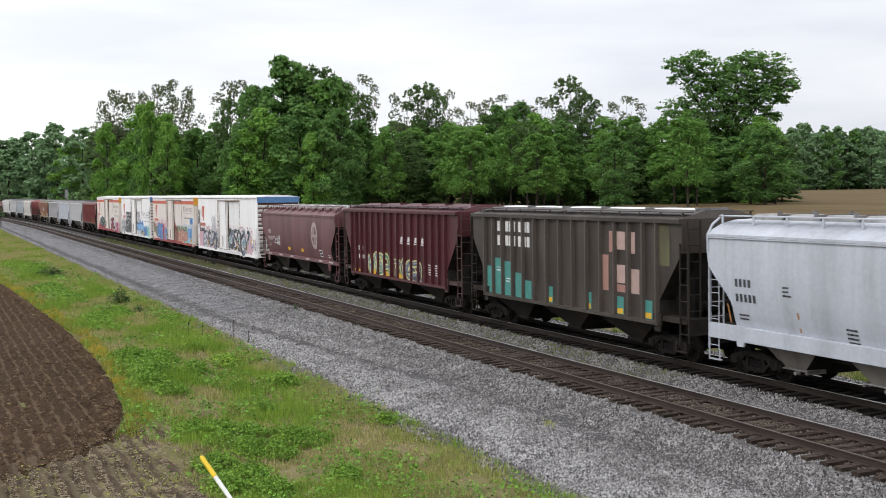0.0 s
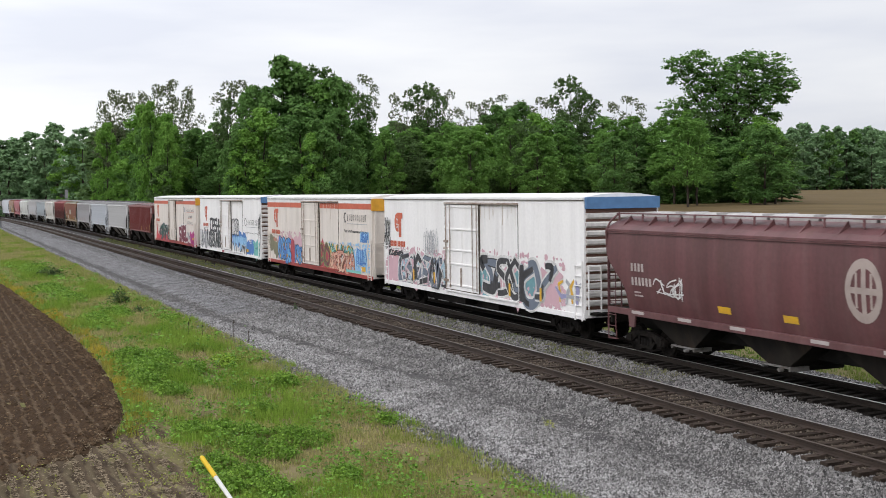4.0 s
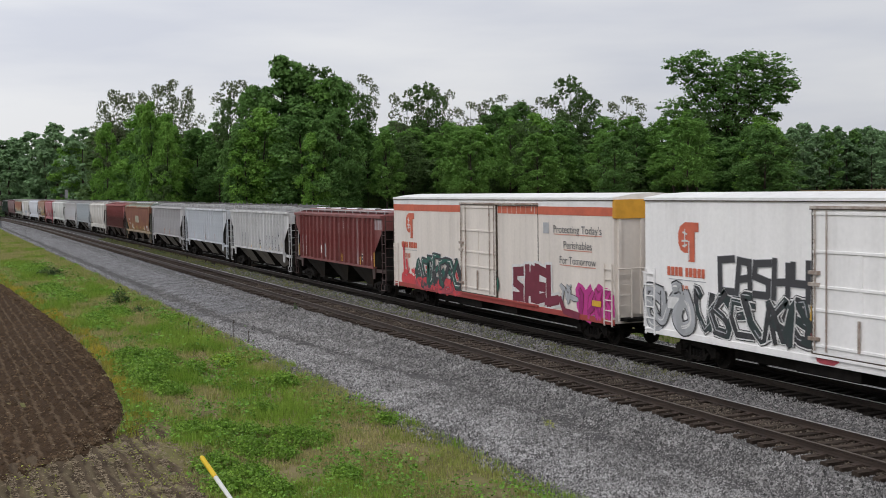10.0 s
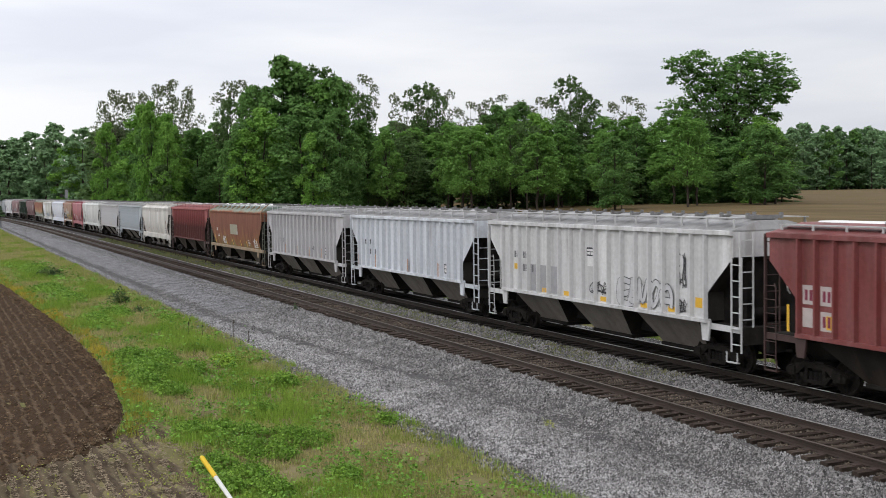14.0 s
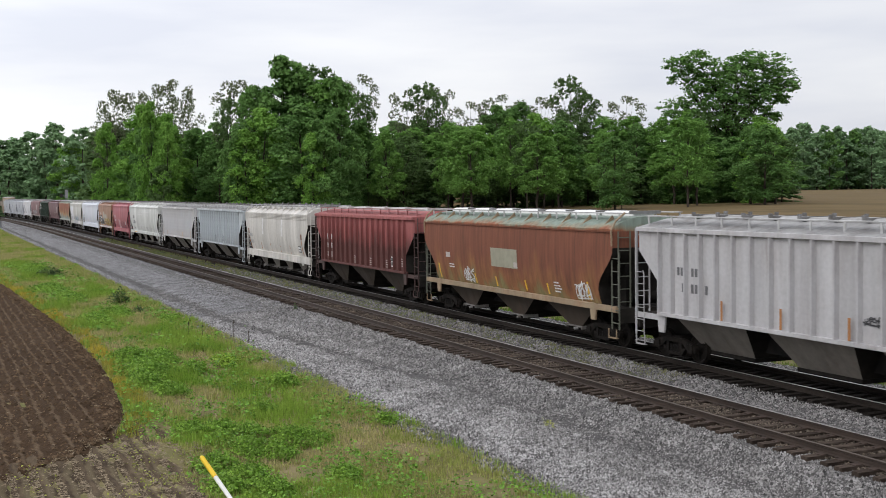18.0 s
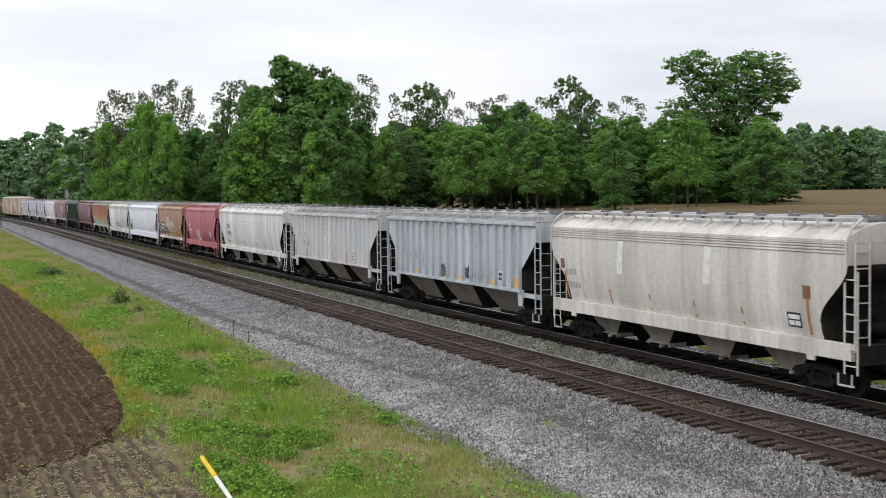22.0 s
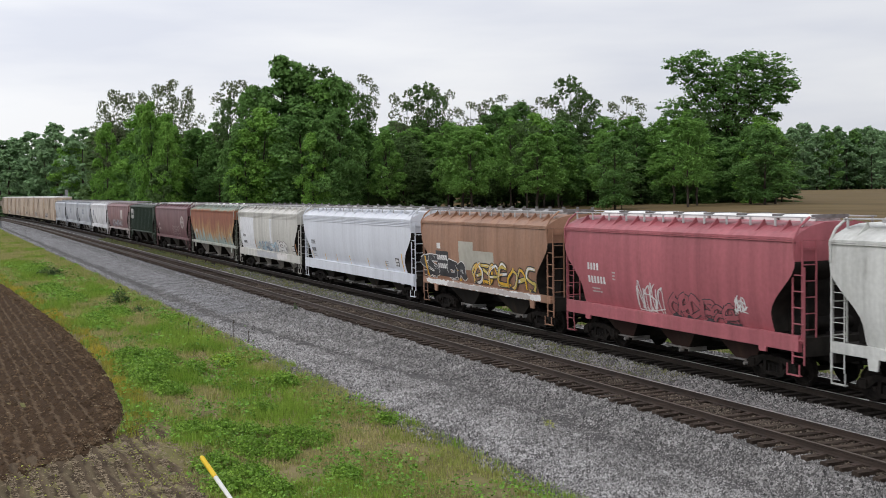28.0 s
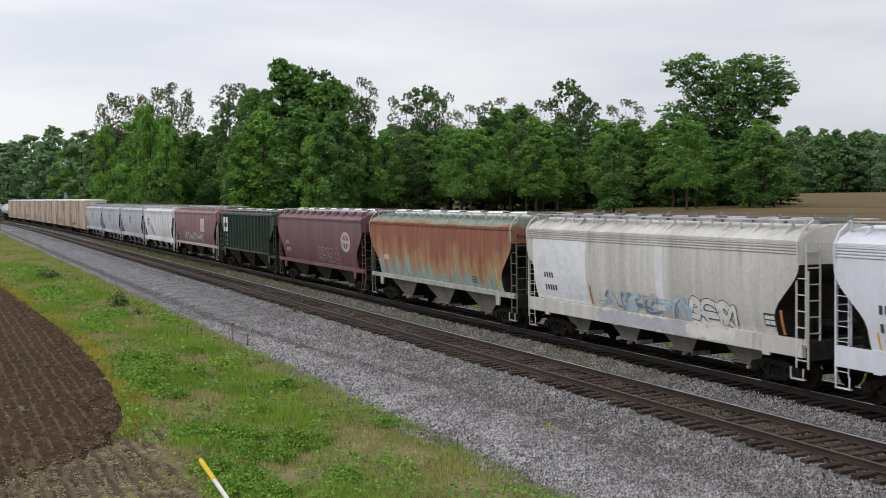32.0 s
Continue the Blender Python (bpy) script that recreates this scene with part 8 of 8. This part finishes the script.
def stones(name, n, x_near, x_far, y0, y1, seed, material, size, label, rutted=None, lift=0.0):
    x, y, r = spread(n, x_near, x_far, y0, y1, seed)
    if rutted is not None:
        # fine dusty stones lie in the ruts and along the grass edge, coarse clean ones elsewhere
        band = np.array([math.exp(-((b - rut(a)) / 0.42) ** 2) + math.exp(-((b - 11.75 - 0.3 * noise.noise((a * 0.3, 2.0, 7.0))) / 0.45) ** 2) + min(1.0, max(0.0, (b - 15.0) / 1.3)) * 0.7 for a, b in zip(x, y)])
        keep = (r.uniform(0.05, 0.95, n) < band) == rutted
        x, y = x[keep], y[keep]
        n = len(x)
    z = np.array([bed_height(a, b) + lift for a, b in zip(x, y)])
    s = size * r.uniform(0.55, 1.35, n) * np.clip((-x / 28) ** 0.36, 0.8, 1.9)
    base = np.array([(1, 0, -0.35), (0, 1, -0.35), (-1, 0, -0.35), (0, -1, -0.35), (0.1, 0, 0.75)], float)
    v = base[None] * s[:, None, None] * (1 + r.uniform(-0.4, 0.4, (n, 5, 1)))
    a = r.uniform(0, 6.28, n)
    c, q = np.cos(a)[:, None], np.sin(a)[:, None]
    tilt = r.uniform(-0.5, 0.5, (n, 1))
    vx, vy, vz = v[:, :, 0] * c - v[:, :, 1] * q, v[:, :, 0] * q + v[:, :, 1] * c, v[:, :, 2] + tilt * v[:, :, 0]
    V = np.stack([vx + x[:, None], vy + y[:, None], vz + z[:, None]], 2).reshape(-1, 3)
    tri = np.array([(0, 1, 4), (1, 2, 4), (2, 3, 4), (3, 0, 4)])
    F = (tri[None] + 5 * np.arange(n)[:, None, None]).reshape(-1, 3)
    m = bpy.data.meshes.new(name)
    m.from_pydata(V.tolist(), [], F.tolist())
    m.materials.append(material)
    return tagged(new(name, m), label, "stones", kind="stuff")


PEBBLE = mat("pale_crushed_stone", (0.175, 0.170, 0.167), (0.31, 0.303, 0.30), 0.85, scale=5, amount=0.0, isle=0.85)
PEBBLE_R = mat("dusty_crushed_stone", (0.125, 0.120, 0.117), (0.205, 0.198, 0.194), 0.9, scale=5, amount=0.0, isle=0.85)
PEBBLE_B = mat("brownish_crushed_stone", (0.062, 0.051, 0.041), (0.128, 0.106, 0.085), 0.9, scale=5, amount=0.0, isle=0.8, spec=0.08)
PEBBLE_D = mat("stained_crushed_stone", (0.050, 0.041, 0.034), (0.115, 0.096, 0.080), 0.9, scale=5, amount=0.0, isle=0.8, spec=0.08)
stones("shoulder_stones", 80000, 16, 60, 11.4, 14.9, 31, PEBBLE, 0.043, "loose grey crushed stones on the track shoulder", False)
stones("trackside_stones", 88000, 15, 60, 13.4, 17.2, 39, mat("dulled_crushed_stone", (0.122, 0.118, 0.115), (0.228, 0.221, 0.216), 0.88, scale=5, amount=0.0, isle=0.85), 0.043, "darker crushed stones beside the ties", False)
stones("rut_stones", 100000, 16, 80, 11.2, 17.2, 36, PEBBLE_R, 0.034, "fine dusty stones in the wheel ruts of the shoulder", True)
stones("distant_stones", 80000, 50, 380, 11.5, 16.6, 35, mat("bluish_crushed_stone", (0.200, 0.200, 0.206), (0.285, 0.285, 0.294), 0.85, scale=5, amount=0.0, isle=0.4), 0.032, "loose grey crushed stones farther along the shoulder", False)
stones("track_stones", 26000, 15, 75, 17.0, 19.2, 32, PEBBLE_D, 0.032, "brown-stained crushed stones between the ties")
stones("inner_stones", 30000, 15, 75, 17.1, 19.0, 38, PEBBLE_B, 0.032, "brownish crushed stones heaped between the rails", lift=0.05)
# far track stones, coloured near black for the train's shade
stones("far_track_stones", 16000, 14, 90, 21.0, 23.6, 37, mat("shaded_crushed_stone", (0.014, 0.012, 0.0105), (0.040, 0.034, 0.029), 0.9, scale=5, amount=0.0, isle=0.8, spec=0.08), 0.033, "stones along the far track, the train's shade in their dark colour")
stones("middle_stones", 40000, 14, 90, 19.0, 21.2, 33, PEBBLE_R, 0.040, "grey crushed stones between the two tracks")
stones("far_shoulder_stones", 11000, 12, 70, 24.0, 26.7, 34, PEBBLE, 0.045, "grey crushed stones beyond the train")

# clods on the ploughed soil, straw on the headland
CLOD = mat("soil_clod", (0.060, 0.038, 0.022), (0.125, 0.088, 0.056), 0.95, scale=6, amount=0.0, isle=0.5, spec=0.08)
STRAW = mat("straw", (0.25, 0.20, 0.13), (0.17, 0.13, 0.085), 0.85, scale=6, amount=0.0, isle=0.4)


def litter(n, seed, material, name, label, cat, where, ln, wd, stand=0.15):
    r = np.random.RandomState(seed)
    P = []
    while len(P) < n:
        x, y = where(r)
        if x is not None:
            P.append((x, y, rough_land(x, y) + 0.06 if y > field_edge(x) else soil_height(x, y) + 0.01))
    P = np.array(P)
    a = r.uniform(0, 6.28, n)
    d = np.stack([np.cos(a), np.sin(a), r.uniform(-stand, stand, n)], 1) * (ln * r.uniform(0.4, 1.2, n))[:, None]
    w = np.stack([-np.sin(a), np.cos(a), r.uniform(0, 0.6, n)], 1) * (wd * r.uniform(0.6, 1.3, n))[:, None]
    return pieces(name, np.stack([P - d - w, P + d - w, P + d + w, P - d + w], 1), 4, material, label, cat)


def on_headland(r):
    x, y = r.uniform(-34, -23), r.uniform(0.5, 6.2)
    if y < field_edge(x) - 0.2 or y > 5.6 + 0.8 * math.sin(x) + (0 if x > -30 else -0.3):
        return None, None
    if r.uniform() < 0.65:
        y = round(y / 0.5) * 0.5 + r.normal(0, 0.07)
    return x, y


def on_field(r):
    x, y = -26 * (100 / 26) ** r.uniform(0, 1), r.uniform(-2, 6)
    return (x, y) if y < field_edge(x) - 0.1 else (None, None)


litter(11000, 41, STRAW, "straw_litter", "flattened dry straw on the bare headland", "straw", on_headland, 0.055, 0.008)
litter(1500, 42, STRAW, "field_chaff", "scattered straw bits on ploughed soil", "straw", on_field, 0.05, 0.010)
HEAD = mat("headland_soil", (0.115, 0.086, 0.056), (0.050, 0.036, 0.024), 0.95, scale=3.5, amount=0.0, bump=0.7, stretch=(0.6, 2.2, 1), rows=(0.5, (0.20, 0.165, 0.10)), spec=0.08)
head = sheet("bare_headland", span(-36, -18, 0.4), span(-2, 6.4, 0.1), lambda x, y: rough_land(x, y) + 0.035 - max(0, y - 5.3 - 0.5 * math.sin(x * 1.1)) * 0.5 + 0.045 * math.sin(y * 2 * math.pi / 0.5), HEAD, lambda x, y: y > field_edge(x) - 1.2)
tagged(head, "bare brown headland with flattened straw rows", "bare ground", kind="structure")


def clods():
    r = np.random.RandomState(6)
    V, F = [], []
    tri = [(0, 1, 4), (1, 2, 4), (2, 3, 4), (3, 0, 4), (1, 0, 5), (2, 1, 5), (3, 2, 5), (0, 3, 5)]
    n = 0
    for k in range(15000):
        x, y = on_field(r)
        if k % 3 == 0:
            x = r.uniform(-95, -29)
            y = field_edge(x) - abs(r.normal(0, 0.35))
        if x is None:
            continue
        z, s = soil_height(x, y), r.uniform(0.02, 0.06) * (1.6 if r.uniform() < 0.1 else 1)
        for q in ((1, 0, 0), (0, 1, 0), (-1, 0, 0), (0, -1, 0), (0, 0, 0.8), (0, 0, -0.6)):
            V.append((x + q[0] * s * r.uniform(0.6, 1.4), y + q[1] * s * r.uniform(0.6, 1.4), z + q[2] * s))
        F += [tuple(i + n for i in t) for t in tri]
        n += 6
    m = bpy.data.meshes.new("soil_clods")
    m.from_pydata(V, [], F)
    m.materials.append(CLOD)
    tagged(new("soil_clods", m), "crumbled soil clods on the ploughed field", "soil", kind="stuff")


clods()

# single weeds and bushes
WEED = [leaf_ground("weed_leaf", (0.132, 0.255, 0.030), (0.220, 0.355, 0.052), 0.4), leaf_ground("shrub_leaf", (0.055, 0.105, 0.035), (0.10, 0.155, 0.05), 0.5)]


def weed(x, y, h, rad, n, size, material, label, seed, z=None):
    """A leafy plant: a few stems with leaves round them."""
    r = random.Random(seed)
    z = rough_land(x, y) if z is None else z
    p = tagged(new("weed_plant"), label, "plant")
    p.location = (x, y, z)
    st, lf = Build(), Build()
    for k in range(max(3, n // 22)):
        a, q = r.uniform(0, 6.28), r.uniform(0.3, 1)
        st.tube((0, 0, -0.05), (rad * q * math.cos(a), rad * q * math.sin(a), h * r.uniform(0.5, 0.85)), 0.006 if size < 0.1 else 0.012, 4, 0.003)
    for k in range(n):
        a, q, zz = r.uniform(0, 6.28), math.sqrt(r.random()), r.random() ** 0.7
        wob = 0.65 + 0.5 * math.sin(3 * a + seed) * math.sin(2 * a + 1.7 * seed) + 0.25 * r.random()
        c = Vector((rad * q * wob * math.cos(a) * (1.2 - 0.4 * zz), rad * q * wob * math.sin(a) * (1.2 - 0.4 * zz), h * zz * (1.1 - 0.7 * q)))
        u = Vector((r.uniform(-1, 1), r.uniform(-1, 1), r.uniform(-0.3, 0.6))).normalized() * size * r.uniform(0.6, 1.3)
        w = u.cross(Vector((r.uniform(-0.4, 0.4), r.uniform(-0.4, 0.4), 1))).normalized() * size * 0.4
        lf.add([c - u * 0.5, c + w, c + u * 0.6, c - w], [(0, 1, 2, 3)])
    part("stem", st, material if size < 0.1 else BARK, p)
    part("foliage", lf, material, p)
    return p


def weed_patch(x, y, rx, ry, h, material, label, seed, size=0.075):
    """A mound of broad-leaved weeds: stems from the ground, leaves in tufts over a lumpy dome."""
    r, nrg = random.Random(seed), np.random.RandomState(seed)
    z = rough_land(x, y)
    p = tagged(new("weed_patch"), label, "weeds")
    p.location = (x, y, z)
    far_ = max(1.0, (-x / 30) ** 0.75)
    n = int(np.clip(rx * ry * 95 / far_ ** 1.5, 10, 130))
    C, R, st = [], [], Build()
    for k in range(n):
        a, q = k * 2.4, math.sqrt((k + 0.5) / n)
        q *= 0.72 + 0.36 * noise.noise((math.cos(a) * 1.6, math.sin(a) * 1.6, seed * 1.3)) + r.uniform(-0.05, 0.5)
        cx, cy = rx * q * math.cos(a), ry * q * math.sin(a)
        cz = h * max(0.10, 0.8 - 0.65 * q * q) * r.uniform(0.25, 1.1) + rough_land(x + cx, y + cy) - z
        C.append((cx, cy, cz))
        R.append(r.uniform(0.10, 0.24) * far_ ** 0.6)
        st.tube((cx * 0.9, cy * 0.9, rough_land(x + cx * 0.9, y + cy * 0.9) - z - 0.05), (cx, cy, cz), 0.006 * far_, 4, 0.003)
    tri = leaf_clusters(nrg, C, R, 52, size * 0.62 * far_ ** 0.8, 0.7).reshape(-1, 3, 3)
    # each leaf a four-cornered blade
    V = np.stack([tri[:, 0], tri[:, 1], (tri[:, 1] + tri[:, 2]) * 0.75 - tri[:, 0] * 0.5, tri[:, 2]], 1).reshape(-1, 3)
    m = bpy.data.meshes.new("foliage")
    m.from_pydata(V.tolist(), [], np.arange(len(V)).reshape(-1, 4).tolist())
    m.materials.append(material)
    part("stem", st, material, p)
    part("foliage", m, None, p)
    return p


LIME_WEED = leaf_ground("lime_weed_leaf", (0.21, 0.33, 0.035), (0.29, 0.42, 0.06), 0.35)
NEAR_PATCHES = [(-32.4, 6.3, 0.9, 0.5, 0.40), (-31.3, 6.9, 1.0, 0.5, 0.45), (-30.3, 7.4, 1.1, 0.5, 0.40), (-29.6, 8.3, 1.0, 0.5, 0.45), (-29.5, 8.9, 0.7, 0.4, 0.36), (-27.8, 6.0, 0.9, 0.5, 0.40),
                (-26.6, 6.5, 1.0, 0.5, 0.36), (-25.6, 5.8, 0.8, 0.5, 0.45), (-24.9, 6.6, 0.9, 0.5, 0.36), (-25.4, 8.4, 0.8, 0.4, 0.32), (-28.9, 7.0, 0.9, 0.45, 0.40), (-28.4, 7.7, 0.8, 0.4, 0.36)]
for i, (x, y, rx, ry, h) in enumerate(NEAR_PATCHES):
    weed_patch(x, y, rx, ry, h, WEED[0], "bright green leafy weed patch near the marker post", 200 + i, 0.07)
FAR_PATCHES = [(-47.3, 7.0, 2.2, 0.8, 0.55), (-46.5, 7.9, 2.0, 0.7, 0.55), (-43.5, 7.0, 2.0, 0.8, 0.5), (-41.3, 6.5, 1.6, 0.6, 0.5), (-38.8, 6.9, 1.2, 0.6, 0.45), (-43.2, 8.6, 0.9, 0.35, 0.5),
               (-38.2, 10.55, 0.7, 0.45, 0.6), (-34.2, 8.87, 0.5, 0.3, 0.4), (-60.5, 10.8, 1.8, 0.35, 0.45), (-63.0, 7.6, 2.6, 0.7, 0.4), (-65.3, 9.1, 2.4, 0.6, 0.36), (-77.6, 7.8, 3.0, 0.9, 0.45),
               (-85.0, 7.3, 4.0, 1.0, 0.5), (-108.0, 7.8, 6.0, 1.2, 0.6), (-30.7, 11.3, 0.5, 0.28, 0.3)]
for i, (x, y, rx, ry, h) in enumerate(FAR_PATCHES):
    weed_patch(x, y, rx, ry, h, WEED[0], "mound of broad-leaved green weeds on the verge", 230 + i)
weed_patch(-44.6, 10.1, 1.3, 0.42, 0.30, LIME_WEED, "lime green low weeds on the verge", 250)
for i, (x, y, h, rad, n, sz, lab) in enumerate(((-99.4, 8.6, 1.0, 1.3, 420, 0.20, "dark green bushy shrub on the verge"), (-71.4, 10.0, 1.1, 0.75, 300, 0.17, "dark twiggy shrub on the verge"), (-66.0, 10.2, 0.5, 0.4, 120, 0.14, "small dark shrub on the verge"))):
    weed(x, y, h, rad, int(n * 1.6), sz * 0.75, WEED[1], lab, 50 + i)
weed(-57.2, 16.4, 0.5, 0.13, 46, 0.12, WEED[1], "dark upright weed in the ballast", 91, land(-57.2, 16.4))
weed(-27.0, 14.4, 0.28, 0.22, 40, 0.07, PALE_LEAF, "small pale weed growing in the ballast", 92, land(-27, 14.4) + 0.05)
for i, (x, y, h) in enumerate(((-51.2, 11.9, 0.9), (-49.0, 12.0, 0.6), (-52.9, 10.9, 0.6), (-53.6, 10.4, 0.7))):
    t = tagged(new("dead_stalk"), "thin dead brown weed stalk", "plant")
    t.location = (x, y, rough_land(x, y))
    part("stem", Build().tube((0, 0, -0.05), (0.03, 0.02, h), 0.018, 5, 0.006), BARK, t)
    part("seed_head", Build().tube((0.03, 0.02, h * 0.8), (0.05, 0.02, h), 0.035, 5, 0.012), BARK, t)

# leaning marker post with a yellow cap
POST_W = mat("white_post", (0.72, 0.72, 0.70), (0.60, 0.59, 0.56), 0.5, scale=5, amount=0.2)
POST_Y = mat("yellow_post_cap", (0.72, 0.50, 0.02), (0.60, 0.38, 0.02), 0.5, scale=5, amount=0.2)
top, foot = Vector((-21.85, 4.42, 0.70)), Vector((-19.35, 5.33, -1.02))
mp = tagged(new("marker_post"), "leaning white marker post with a yellow cap", "marker post")
mp.location = foot
ax = (top - foot)
part("pole", Build().tube((0, 0, 0), ax * 0.82, 0.042, 12), POST_W, mp)
part("cap", Build().tube(ax * 0.82, ax * 0.985, 0.047, 12).tube(ax * 0.985, ax, 0.047, 12, 0.02), POST_Y, mp, "yellow plastic sleeve")

# signal mast beside the line, far off
SIG = mat("signal_steel", (0.20, 0.21, 0.22), (0.12, 0.12, 0.125), 0.6, metal=0.3, scale=3, amount=0.0)
sg = tagged(new("signal_mast"), "grey railway signal mast with ladder beside the line", "railway signal")
sg.location = (-312.0, 31.1, land(-312, 31.1))
HEAD_W = mat("signal_head_paint", (0.26, 0.27, 0.28), (0.18, 0.185, 0.19), 0.6, scale=3, amount=0.0)
part("mast", Build().tube((0, 0, 0), (0, 0, 7.4), 0.14, 8), SIG, sg)
part("signal_head", Build().box(0.12, 0.3, -0.30, 0.42, 5.3, 7.3, 0.1), HEAD_W, sg)
part("signal_head", Build().box(0.12, 0.3, -1.5, -0.8, 5.4, 6.4, 0.08), BLACK, sg)
part("bracket", Build().box(-0.05, 0.2, -1.2, 0.1, 5.8, 5.95), SIG, sg)
part("mast_ladder", ladder(0.4, 7.0, 18, 0.02), SIG, sg, at=(-0.2, -0.3, 0.2))

# signal with a round target on the near side of the line
s2 = tagged(new("signal_mast"), "dark railway signal mast with a round target", "railway signal")
s2.location = (-249.0, 12.2, land(-249, 12.2))
part("mast", Build().tube((0, 0, -0.2), (0, 0, 7.2), 0.16, 8), DARK, s2)
part("target", Build().tube((0.2, 0, 6.9), (0.24, 0, 6.9), 0.55, 20), BLACK, s2, "round black target")
part("hood", Build().tube((0.24, 0, 6.95), (0.6, 0, 6.95), 0.16, 10, 0.15), BLACK, s2)
part("relay_case", Build().box(-0.3, 0.3, -0.35, 0.35, 0, 1.5, 0.03), SIG, s2, "grey relay case at the foot")
part("mast_ladder", ladder(0.4, 6.4, 16, 0.02), DARK, s2, at=(-0.3, -0.25, 0.2))


def run(t):
    """Metres that the train has rolled after t seconds."""
    q = t / 32
    return 362.51 * q + 5.107 * q * q - 0.074 * q ** 3


def motions():
    for k, car in enumerate(CARS):
        c = (JOINTS[k] + JOINTS[k + 1]) / 2
        rows = []
        for t in range(0, 33):
            x = c + run(t)
            rows.append((t, pose(x, Y2 + bend(x), RISE, 0, 0, heading(x))))
        walk(car, rows)
    # the wheels roll: one spin for the leading and one for the trailing axle of every truck
    spin = {}
    for w, s in WHEELS:
        if s not in spin:
            rows, n = [], 960
            for i in range(n + 1):
                t = 32 * i / n
                rows.append((t, Matrix.Translation((s * 0.89, 0, 0.457)) @ Matrix.Rotation(run(t) / 0.457, 4, "Y")))
            walk(w, rows)
            spin[s] = w
        else:
            keys = spin[s].animation_data
            w.rotation_mode = "QUATERNION"
            w.animation_data_create()
            w.animation_data.action = keys.action
            w.animation_data.action_slot = keys.action_slot


motions()
